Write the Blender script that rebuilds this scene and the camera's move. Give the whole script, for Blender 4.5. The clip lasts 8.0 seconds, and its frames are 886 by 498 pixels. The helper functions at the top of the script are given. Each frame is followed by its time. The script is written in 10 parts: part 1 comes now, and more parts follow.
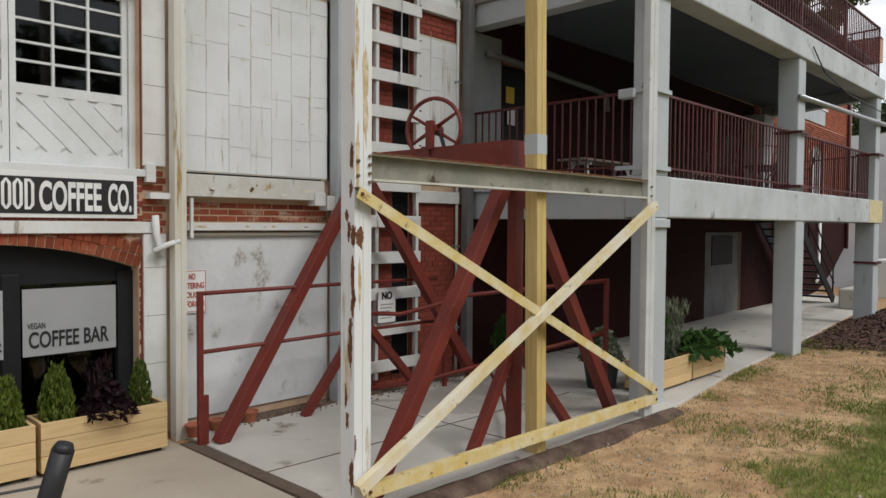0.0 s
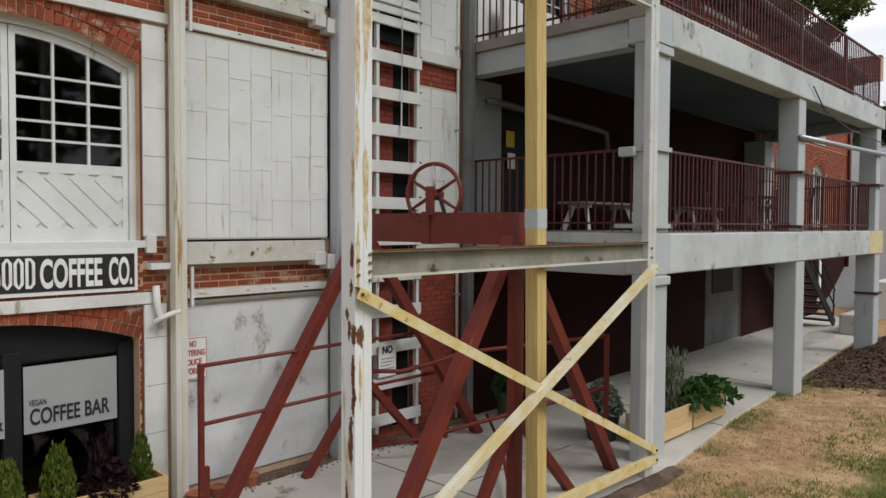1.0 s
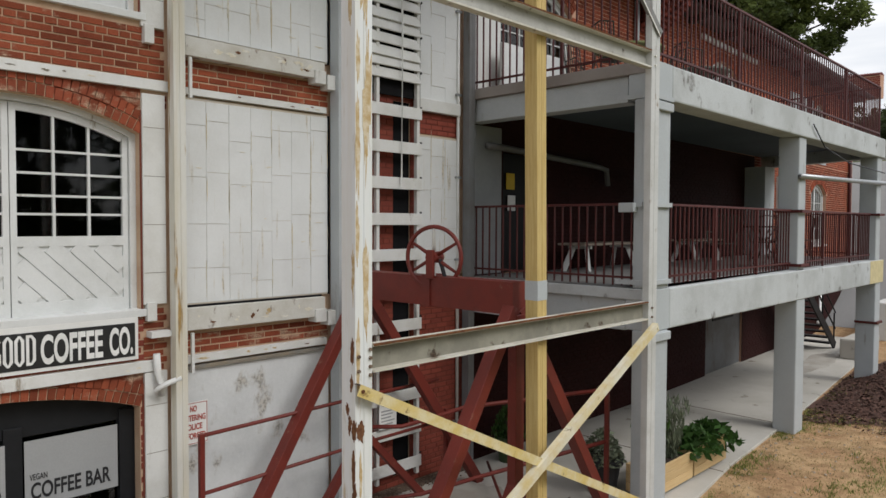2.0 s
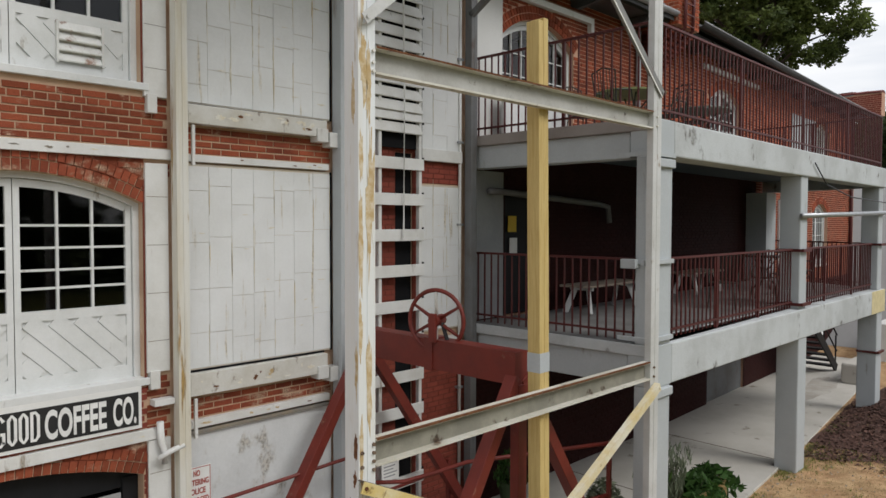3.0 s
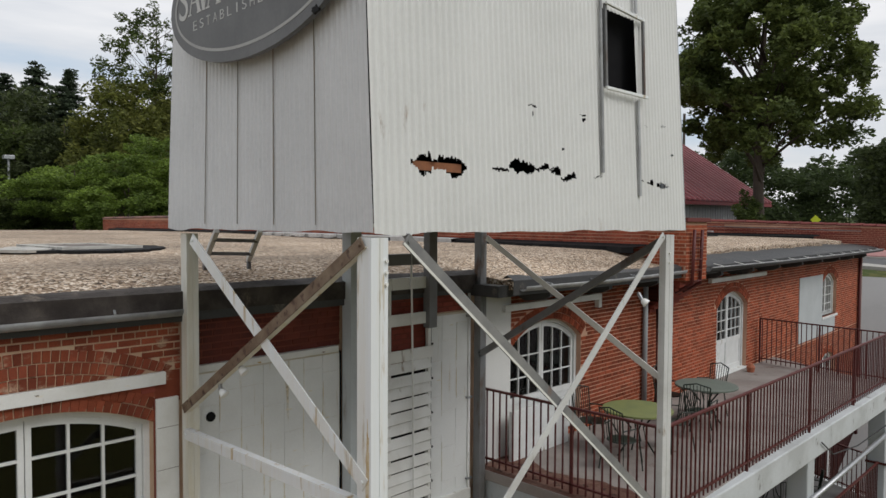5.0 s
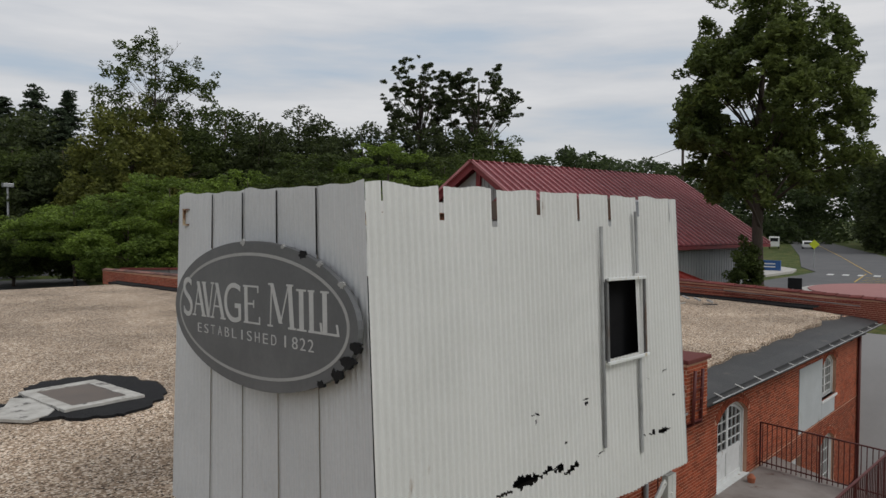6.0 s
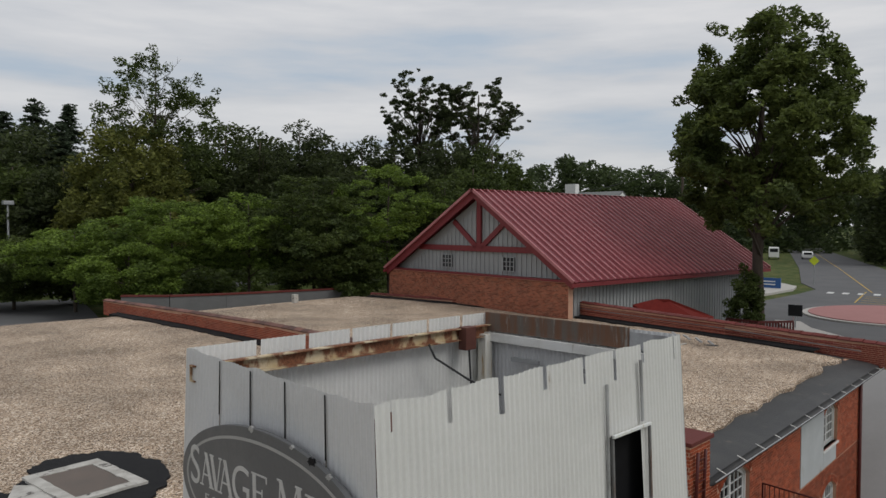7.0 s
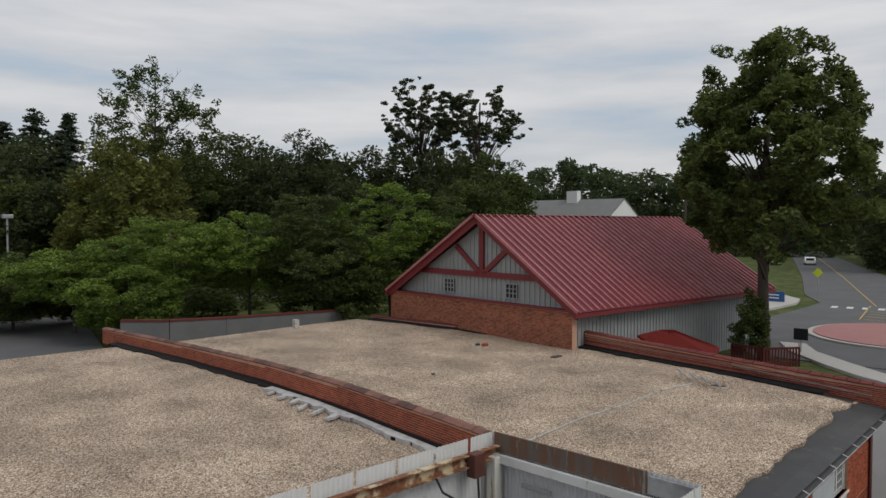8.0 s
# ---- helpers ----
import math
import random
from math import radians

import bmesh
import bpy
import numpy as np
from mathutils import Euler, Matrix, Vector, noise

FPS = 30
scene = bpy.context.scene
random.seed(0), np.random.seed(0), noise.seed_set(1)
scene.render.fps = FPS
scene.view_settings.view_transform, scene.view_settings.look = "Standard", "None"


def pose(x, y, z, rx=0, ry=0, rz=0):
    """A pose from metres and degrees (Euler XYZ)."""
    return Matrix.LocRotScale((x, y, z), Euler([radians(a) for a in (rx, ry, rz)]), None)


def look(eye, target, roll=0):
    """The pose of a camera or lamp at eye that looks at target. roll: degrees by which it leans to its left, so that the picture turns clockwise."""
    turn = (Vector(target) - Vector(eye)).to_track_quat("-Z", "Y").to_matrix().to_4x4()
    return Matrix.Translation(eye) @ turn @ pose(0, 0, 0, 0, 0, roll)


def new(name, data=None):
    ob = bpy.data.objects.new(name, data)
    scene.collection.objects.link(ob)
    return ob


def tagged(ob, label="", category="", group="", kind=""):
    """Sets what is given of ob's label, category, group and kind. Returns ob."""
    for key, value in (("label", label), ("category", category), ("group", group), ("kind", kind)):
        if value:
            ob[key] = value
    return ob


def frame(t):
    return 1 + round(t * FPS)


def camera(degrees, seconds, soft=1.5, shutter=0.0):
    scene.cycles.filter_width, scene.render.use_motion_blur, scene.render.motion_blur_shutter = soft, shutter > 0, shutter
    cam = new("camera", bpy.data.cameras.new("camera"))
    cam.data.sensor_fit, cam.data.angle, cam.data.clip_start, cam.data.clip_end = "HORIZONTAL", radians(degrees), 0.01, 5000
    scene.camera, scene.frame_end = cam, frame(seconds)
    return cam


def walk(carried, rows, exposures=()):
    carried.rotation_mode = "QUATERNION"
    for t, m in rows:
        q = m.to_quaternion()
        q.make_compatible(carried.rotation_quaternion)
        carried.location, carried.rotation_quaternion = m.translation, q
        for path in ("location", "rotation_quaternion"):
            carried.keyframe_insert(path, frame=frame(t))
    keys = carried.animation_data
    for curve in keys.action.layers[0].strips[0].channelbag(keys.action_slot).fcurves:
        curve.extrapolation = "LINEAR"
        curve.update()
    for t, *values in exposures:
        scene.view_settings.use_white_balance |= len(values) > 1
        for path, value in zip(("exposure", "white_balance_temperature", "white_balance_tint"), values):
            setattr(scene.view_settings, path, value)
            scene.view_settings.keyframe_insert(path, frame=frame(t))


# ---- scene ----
cam = camera(63.56, 8.0)
# seconds, eye (x, y, z), yaw, pitch, roll
EXPOSURES = [(0.0, 0.46), (3.0, 0.44), (4.0, 0.34), (4.5, 0.30), (5.2, 0.14), (6.3, -0.17), (8.0, -0.15)]
ROWS = [
    (0, -0.000, -0.000, 2.069, -45.98, -1.96, 0.41),
    (0.5, 0.005, 0.007, 2.413, -45.96, -1.93, 0.37),
    (1, 0.011, 0.012, 2.753, -45.93, -1.98, 0.30),
    (1.5, 0.025, 0.021, 3.081, -45.93, -2.00, 0.24),
    (1.7, 0.026, 0.024, 3.215, -45.92, -2.01, 0.23),
    (2.8, 0.018, 0.031, 3.923, -45.82, -2.07, 0.14),
    (3, 0.020, 0.043, 4.089, -45.81, -2.09, 0.14),
    (3.3, 0.026, 0.079, 4.733, -45.79, -2.15, 0.13),
    (3.5, 0.034, 0.099, 5.210, -45.78, -2.17, 0.15),
    (4, 0.047, 0.126, 6.386, -45.66, -2.18, 0.13),
    (4.5, 0.041, 0.138, 7.591, -45.51, -2.21, 0.25),
    (4.8, 0.034, 0.141, 8.326, -45.41, -2.23, 0.31),
    (5, 0.047, 0.151, 8.836, -45.36, -2.25, 0.32),
    (5.2, 0.059, 0.162, 9.380, -45.34, -2.25, 0.31),
    (6.3, 0.051, 0.254, 11.980, -45.47, -1.99, 0.07),
    (6.5, 0.045, 0.265, 12.251, -45.48, -1.92, 0.08),
    (7, 0.028, 0.296, 12.897, -45.48, -1.82, 0.09),
    (7.5, 0.110, 0.424, 13.595, -45.44, -1.84, 0.06),
    (8, 0.295, 0.675, 14.450, -45.42, -1.97, -0.01),
]
walk(cam, [(t, pose(x, y, z, 90 + pitch, 0, yaw) @ pose(0, 0, 0, 0, 0, roll)) for t, x, y, z, yaw, pitch, roll in ROWS], EXPOSURES)

# ---- world, sun ----
SUN_EL, SUN_AZ = 52.0, 200.0
world = bpy.data.worlds.new("overcast")
scene.world = world
world.use_nodes = True
wn, wl = world.node_tree.nodes, world.node_tree.links
wn.clear()
w_out = wn.new("ShaderNodeOutputWorld")
w_bg = wn.new("ShaderNodeBackground")
w_sky = wn.new("ShaderNodeTexSky")
w_sky.sky_type, w_sky.sun_disc = "NISHITA", False
w_sky.sun_elevation, w_sky.sun_rotation = radians(SUN_EL), radians(SUN_AZ)
w_co = wn.new("ShaderNodeTexCoord")
w_map = wn.new("ShaderNodeMapping")
w_map.inputs["Scale"].default_value = (0.9, 0.9, 6.0)
w_map.inputs["Location"].default_value = (3.1, 1.4, 0.35)
w_no = wn.new("ShaderNodeTexNoise")
w_no.inputs["Scale"].default_value, w_no.inputs["Detail"].default_value = 2.3, 7.0
w_no.inputs["Roughness"].default_value = 0.52
w_ramp = wn.new("ShaderNodeValToRGB")
w_ramp.color_ramp.elements[0].position, w_ramp.color_ramp.elements[0].color = 0.34, (0.54, 0.625, 0.725, 1)
w_ramp.color_ramp.elements[1].position, w_ramp.color_ramp.elements[1].color = 0.66, (0.93, 0.915, 0.91, 1)
e = w_ramp.color_ramp.elements.new(0.47)
e.color = (0.72, 0.735, 0.765, 1)
w_mul = wn.new("ShaderNodeVectorMath")
w_mul.operation = "SCALE"
w_mul.inputs["Scale"].default_value = 0.10
w_mix = wn.new("ShaderNodeMixRGB")
w_mix.inputs["Fac"].default_value = 0.90
wl.new(w_co.outputs["Generated"], w_map.inputs["Vector"])
wl.new(w_map.outputs["Vector"], w_no.inputs["Vector"])
wl.new(w_no.outputs["Fac"], w_ramp.inputs["Fac"])
wl.new(w_sky.outputs["Color"], w_mul.inputs[0])
wl.new(w_mul.outputs["Vector"], w_mix.inputs["Color1"])
wl.new(w_ramp.outputs["Color"], w_mix.inputs["Color2"])
# an overcast sky is brighter overhead than at the horizon
w_sep, w_grad, w_up = wn.new("ShaderNodeSeparateXYZ"), wn.new("ShaderNodeMapRange"), wn.new("ShaderNodeVectorMath")
w_grad.inputs["To Min"].default_value, w_grad.inputs["To Max"].default_value = 0.92, 1.22
w_up.operation = "SCALE"
wl.new(w_co.outputs["Generated"], w_sep.inputs["Vector"])
wl.new(w_sep.outputs["Z"], w_grad.inputs["Value"])
wl.new(w_mix.outputs["Color"], w_up.inputs[0])
wl.new(w_grad.outputs["Result"], w_up.inputs["Scale"])
wl.new(w_up.outputs["Vector"], w_bg.inputs["Color"])
w_bg.inputs["Strength"].default_value = 0.95
wl.new(w_bg.outputs["Background"], w_out.inputs["Surface"])
sun = new("sun", bpy.data.lights.new("sun", "SUN"))
sun.data.energy, sun.data.angle, sun.data.color = 1.2, radians(25), (1.0, 0.98, 0.95)
sun.matrix_basis = look((8, -19, 26), (4, 4, 2))

# ---- small tools ----
Z = Vector((0, 0, 1))


def wmat(ob):
    """World matrix of an object worked out from its parents."""
    if ob.parent is None:
        return ob.matrix_basis.copy()
    return wmat(ob.parent) @ ob.matrix_parent_inverse @ ob.matrix_basis


def thing(name, at, label, category, group="", kind=""):
    ob = new(name)
    ob.empty_display_size = 0.2
    ob.matrix_basis = Matrix.Translation(Vector(at))
    return tagged(ob, label, category, group, kind)


def part(name, bm, material, parent=None, label="", bevel=0.0, smooth=False, kind=""):
    """Links a bmesh, built in world places, as one mesh object."""
    me = bpy.data.meshes.new(name)
    bmesh.ops.recalc_face_normals(bm, faces=bm.faces)
    bm.to_mesh(me)
    bm.free()
    if smooth:
        me.shade_smooth()
    me.materials.append(material)
    ob = new(name, me)
    if parent is not None:
        ob.parent = parent
        ob.matrix_parent_inverse = wmat(parent).inverted()
    if bevel:
        b = ob.modifiers.new("bevel", "BEVEL")
        b.width, b.segments, b.limit_method = bevel, 2, "ANGLE"
    return tagged(ob, label=label, kind=kind)


def single(name, bm, material, label, category, group="", kind="", bevel=0.0, smooth=False):
    return tagged(part(name, bm, material, None, label, bevel, smooth), label, category, group, kind)


def data_part(name, verts, faces, material, parent=None, label="", kind="", smooth=False):
    me = bpy.data.meshes.new(name)
    me.from_pydata(verts, [], faces)
    me.update()
    if smooth:
        me.shade_smooth()
    me.materials.append(material)
    ob = new(name, me)
    if parent is not None:
        ob.parent = parent
        ob.matrix_parent_inverse = wmat(parent).inverted()
    return tagged(ob, label=label, kind=kind)


def B():
    return bmesh.new()


def box(bm, x0, x1, y0, y1, z0, z1, m=None):
    co = [(x, y, z) for z in (z0, z1) for y in (y0, y1) for x in (x0, x1)]
    vs = [bm.verts.new(m @ Vector(c) if m else c) for c in co]
    for f in ((0, 2, 3, 1), (4, 5, 7, 6), (0, 1, 5, 4), (2, 6, 7, 3), (0, 4, 6, 2), (1, 3, 7, 5)):
        bm.faces.new([vs[i] for i in f])
    return bm


def frame_of(a, b, up=Z):
    a, b = Vector(a), Vector(b)
    d = (b - a).normalized()
    s = d.cross(Vector(up))
    if s.length < 1e-4:
        s = d.cross(Vector((1, 0, 0)))
    s.normalize()
    u = s.cross(d)
    return Matrix(((d.x, s.x, u.x, a.x), (d.y, s.y, u.y, a.y), (d.z, s.z, u.z, a.z), (0, 0, 0, 1))), (b - a).length


def bar(bm, a, b, w, h, up=Z):
    """A rectangular bar from a to b, w wide and h high (towards up)."""
    m, n = frame_of(a, b, up)
    return box(bm, 0, n, -w / 2, w / 2, -h / 2, h / 2, m)


def profile(bm, pts, a, b, up=Z):
    """Sweeps a closed outline (side, up) straight from a to b."""
    m, n = frame_of(a, b, up)
    r0 = [bm.verts.new(m @ Vector((0, p[0], p[1]))) for p in pts]
    r1 = [bm.verts.new(m @ Vector((n, p[0], p[1]))) for p in pts]
    k = len(pts)
    for i in range(k):
        bm.faces.new((r0[i], r0[(i + 1) % k], r1[(i + 1) % k], r1[i]))
    bm.faces.new(r0)
    bm.faces.new(r1[::-1])
    return bm


def angle(bm, a, b, s, t=0.012, up=Z, flip=1):
    """An L-shaped steel angle."""
    f = flip
    return profile(bm, [(0, 0), (s * f, 0), (s * f, t), (t * f, t), (t * f, s), (0, s)], a, b, up)


def channel(bm, a, b, h, w, t=0.014, up=Z, flip=1):
    """A C-shaped steel channel, open to one side."""
    f = flip
    q = h / 2
    return profile(bm, [(0, -q), (w * f, -q), (w * f, -q + t), (t * f, -q + t), (t * f, q - t), (w * f, q - t), (w * f, q), (0, q)], a, b, up)


def tube(bm, pts, r, n=8, r_end=None, cap=True):
    pts = [Vector(p) for p in pts]
    rings = []
    for i, p in enumerate(pts):
        d = (pts[min(i + 1, len(pts) - 1)] - pts[max(i - 1, 0)]).normalized()
        s = d.cross(Z)
        if s.length < 1e-3:
            s = Vector((1, 0, 0)) if abs(d.x) < 0.9 else Vector((0, 1, 0))
            s = s - d * s.dot(d)
        s.normalize()
        u = s.cross(d)
        rr = r if r_end is None else r + (r_end - r) * i / max(1, len(pts) - 1)
        rings.append([bm.verts.new(p + rr * (math.cos(k * 2 * math.pi / n) * s + math.sin(k * 2 * math.pi / n) * u)) for k in range(n)])
    for a, b in zip(rings, rings[1:]):
        for k in range(n):
            bm.faces.new((a[k], a[(k + 1) % n], b[(k + 1) % n], b[k]))
    if cap:
        bm.faces.new(rings[0][::-1])
        bm.faces.new(rings[-1])
    return bm


def lathe(bm, at, prof, n=20):
    """Turned body: prof is a list of (radius, height)."""
    at = Vector(at)
    rings = [[bm.verts.new(at + Vector((r * math.cos(k * 2 * math.pi / n), r * math.sin(k * 2 * math.pi / n), h))) for k in range(n)] for r, h in prof]
    for a, b in zip(rings, rings[1:]):
        for k in range(n):
            bm.faces.new((a[k], a[(k + 1) % n], b[(k + 1) % n], b[k]))
    bm.faces.new(rings[0][::-1])
    bm.faces.new(rings[-1])
    return bm


def slab(bm, poly, z0, z1):
    """A flat prism over a plan polygon."""
    lo = [bm.verts.new((x, y, z0)) for x, y in poly]
    hi = [bm.verts.new((x, y, z1)) for x, y in poly]
    k = len(poly)
    for i in range(k):
        bm.faces.new((lo[i], lo[(i + 1) % k], hi[(i + 1) % k], hi[i]))
    bm.faces.new(lo[::-1])
    bm.faces.new(hi)
    return bm


def holed(bm, x0, x1, z0, z1, y0, y1, holes):
    """A wall slab in the plane of y with rectangular holes (xa, xb, za, zb)."""
    xs = sorted({x0, x1, *[v for h in holes for v in h[:2] if x0 < v < x1]})
    zs = sorted({z0, z1, *[v for h in holes for v in h[2:] if z0 < v < z1]})
    for a, b in zip(xs, xs[1:]):
        run = None
        for c, d in zip(zs, zs[1:]):
            cx, cz = (a + b) / 2, (c + d) / 2
            hole = any(h[0] < cx < h[1] and h[2] < cz < h[3] for h in holes)
            if hole:
                if run:
                    box(bm, a, b, y0, y1, *run)
                run = None
            else:
                run = (run[0], d) if run else (c, d)
        if run:
            box(bm, a, b, y0, y1, *run)
    return bm


def arc_z(x, xc, half, spring, crown):
    """Height of a segmental arch at x."""
    rise = crown - spring
    r = (half * half + rise * rise) / (2 * rise)
    d = min(abs(x - xc), half)
    return crown - r + math.sqrt(r * r - d * d)


def spandrel(bm, xc, half, spring, crown, y0, y1, top, n=14):
    """Fills the corners between a segmental arch and a flat top."""
    xs = [xc - half + 2 * half * i / n for i in range(n + 1)]
    for a, b in zip(xs, xs[1:]):
        za, zb = arc_z(a, xc, half, spring, crown), arc_z(b, xc, half, spring, crown)
        vs = [bm.verts.new(c) for c in ((a, y0, za), (b, y0, zb), (b, y0, top), (a, y0, top), (a, y1, za), (b, y1, zb), (b, y1, top), (a, y1, top))]
        for f in ((0, 1, 2, 3), (7, 6, 5, 4), (0, 4, 5, 1)):
            bm.faces.new([vs[i] for i in f])
    return bm


# ---- materials ----
def mat(name, base, rough=0.6, metal=0.0, alt=None, scale=6.0, amount=0.5, fine=60.0, fine_amount=0.12, bump=0.15, bump_scale=None,
        rust=None, rust_amount=0.0, rust_scale=2.2, stretch=(1, 1, 1), rust_stretch=(1, 1, 0.25), island=0.0, random_tone=0.0, spec=0.4):
    """A weathered surface: broad stains, fine grain, streaky rust or dirt, small relief, in world places."""
    m = bpy.data.materials.new(name)
    m.use_nodes = True
    n, l = m.node_tree.nodes, m.node_tree.links
    bsdf = n["Principled BSDF"]
    bsdf.inputs["Roughness"].default_value, bsdf.inputs["Metallic"].default_value = rough, metal
    bsdf.inputs["Specular IOR Level"].default_value = spec
    geo = n.new("ShaderNodeNewGeometry")

    def noise_of(sc, st, detail=5.0, rg=0.6, off=0.0):
        mp = n.new("ShaderNodeMapping")
        mp.inputs["Scale"].default_value = st
        mp.inputs["Location"].default_value = (off, off * 1.7, off * 0.6)
        l.new(geo.outputs["Position"], mp.inputs["Vector"])
        t = n.new("ShaderNodeTexNoise")
        t.inputs["Scale"].default_value, t.inputs["Detail"].default_value, t.inputs["Roughness"].default_value = sc, detail, rg
        l.new(mp.outputs["Vector"], t.inputs["Vector"])
        return t.outputs["Fac"]

    def ramp(src, a, b):
        r = n.new("ShaderNodeMapRange")
        r.interpolation_type = "SMOOTHSTEP"
        r.inputs["From Min"].default_value, r.inputs["From Max"].default_value = a, b
        l.new(src, r.inputs["Value"])
        return r.outputs["Result"]

    def mix(fac, a, b, mode="MIX"):
        x = n.new("ShaderNodeMixRGB")
        x.blend_type = mode
        for sock, v in ((x.inputs["Fac"], fac), (x.inputs["Color1"], a), (x.inputs["Color2"], b)):
            if hasattr(v, "is_linked"):
                l.new(v, sock)
            elif isinstance(v, tuple):
                sock.default_value = (*v, 1)
            else:
                sock.default_value = v
        return x.outputs["Color"]

    def times(src, k):
        q = n.new("ShaderNodeMath")
        q.operation = "MULTIPLY"
        q.inputs[1].default_value = k
        l.new(src, q.inputs[0])
        return q.outputs[0]

    alt = alt or tuple(c * 0.7 for c in base)
    broad = ramp(noise_of(scale, stretch), 0.35, 0.7)
    col = mix(times(broad, amount), base, alt)
    grain = noise_of(fine, stretch, 3.0, 0.7, 3.0)
    col = mix(fine_amount, col, grain, "OVERLAY")
    if random_tone:
        inf = n.new("ShaderNodeObjectInfo")
        rr = n.new("ShaderNodeMapRange")
        rr.inputs["To Min"].default_value, rr.inputs["To Max"].default_value = 1 - random_tone, 1 + random_tone * 0.6
        l.new(inf.outputs["Random"], rr.inputs["Value"])
        col = mix(1.0, col, rr.outputs["Result"], "MULTIPLY")
    if island:
        rr = n.new("ShaderNodeMapRange")
        rr.inputs["To Min"].default_value, rr.inputs["To Max"].default_value = 1 - island, 1 + island * 0.6
        l.new(geo.outputs["Random Per Island"], rr.inputs["Value"])
        col = mix(1.0, col, rr.outputs["Result"], "MULTIPLY")
    if rust:
        rz = noise_of(rust_scale, rust_stretch, 7.0, 0.62, 7.0)
        ru = ramp(rz, 0.66 - rust_amount * 0.32, 0.76 - rust_amount * 0.28)
        dark = tuple(c * 0.5 for c in rust)
        col = mix(ru, col, mix(ramp(grain, 0.4, 0.6), rust, dark))
    l.new(col, bsdf.inputs["Base Color"])
    if bump:
        bp = n.new("ShaderNodeBump")
        bp.inputs["Strength"].default_value, bp.inputs["Distance"].default_value = bump, 0.02
        l.new(noise_of(bump_scale or fine * 0.6, stretch, 6.0, 0.65, 1.0), bp.inputs["Height"])
        l.new(bp.outputs["Normal"], bsdf.inputs["Normal"])
    return m


RUST = (0.24, 0.10, 0.045)
OCHRE = (0.46, 0.30, 0.11)
M = {}
M["white_steel"] = mat("white painted steel", (0.70, 0.69, 0.65), 0.5, alt=(0.58, 0.56, 0.50), scale=2.5, rust=(0.40, 0.26, 0.12), rust_amount=0.10, rust_scale=4.0, rust_stretch=(1, 1, 0.5), bump=0.06)
M["lintel_steel"] = mat("peeling white steel lintel", (0.60, 0.59, 0.55), 0.6, alt=(0.48, 0.45, 0.38), scale=3, amount=0.8, rust=(0.20, 0.13, 0.085), rust_amount=0.26, rust_scale=7.0, rust_stretch=(1, 1, 0.6), bump=0.15)
# olive dirt plus the upper flange's shade, both in the web colour
M["beam_web"] = mat("dirty olive grey web with flange shade", (0.20, 0.19, 0.155), 0.75, alt=(0.30, 0.285, 0.23), scale=3.5, amount=0.8, rust=(0.09, 0.06, 0.04), rust_amount=0.2, rust_scale=6.0, rust_stretch=(1, 1, 1), bump=0.1, spec=0.2)
M["beam_steel"] = mat("weathered off-white steel channel", (0.60, 0.58, 0.52), 0.55, alt=(0.46, 0.43, 0.35), scale=2.2, amount=0.9, rust=(0.16, 0.10, 0.06), rust_amount=0.16, rust_scale=6.0, rust_stretch=(1, 1, 1), bump=0.08)
M["beam_pale"] = mat("dirty pale grey steel web", (0.44, 0.435, 0.41), 0.7, alt=(0.32, 0.31, 0.28), scale=3.0, amount=0.8, rust=(0.12, 0.09, 0.07), rust_amount=0.14, rust_scale=6.0, rust_stretch=(1, 1, 1), bump=0.1, spec=0.2)
M["rust_post"] = mat("white painted steel stained", (0.69, 0.71, 0.715), 0.55, alt=(0.64, 0.62, 0.54), scale=4.0, stretch=(4, 4, 0.14), amount=0.45, rust=(0.55, 0.43, 0.25), rust_amount=0.27, rust_scale=2.6, rust_stretch=(4, 4, 0.42), bump=0.08)
M["dull_steel"] = mat("dull pale grey painted steel", (0.56, 0.56, 0.545), 0.55, alt=(0.45, 0.445, 0.42), scale=2.5, amount=0.8, rust=(0.30, 0.20, 0.11), rust_amount=0.14, rust_scale=5.0, rust_stretch=(1, 1, 0.5), bump=0.06)
M["ochre_post"] = mat("cream painted steel stained", (0.66, 0.65, 0.60), 0.6, alt=(0.56, 0.50, 0.36), scale=3.0, stretch=(3, 3, 0.25), amount=0.7, rust=OCHRE, rust_amount=0.22, rust_scale=4.0, rust_stretch=(3, 3, 0.25), bump=0.1)
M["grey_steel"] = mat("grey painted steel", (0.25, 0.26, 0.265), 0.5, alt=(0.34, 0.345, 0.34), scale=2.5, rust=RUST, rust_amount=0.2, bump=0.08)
M["dark_leg"] = mat("dark grey rusting steel", (0.165, 0.17, 0.175), 0.6, alt=(0.12, 0.11, 0.10), scale=2.0, amount=0.8, rust=(0.12, 0.065, 0.04), rust_amount=0.3, rust_scale=3, bump=0.1)
M["panel"] = mat("white painted wall panel", (0.70, 0.71, 0.705), 0.65, alt=(0.61, 0.615, 0.60), scale=1.4, amount=0.7, rust=(0.64, 0.56, 0.41), rust_amount=0.20, rust_scale=2.2, rust_stretch=(5.0, 5.0, 0.35), fine=35, bump=0.14)
M["trim"] = mat("white painted timber", (0.68, 0.68, 0.66), 0.6, alt=(0.52, 0.51, 0.47), scale=2.3, amount=0.6, rust=(0.30, 0.24, 0.17), rust_amount=0.14, rust_scale=5, fine=45, bump=0.15)
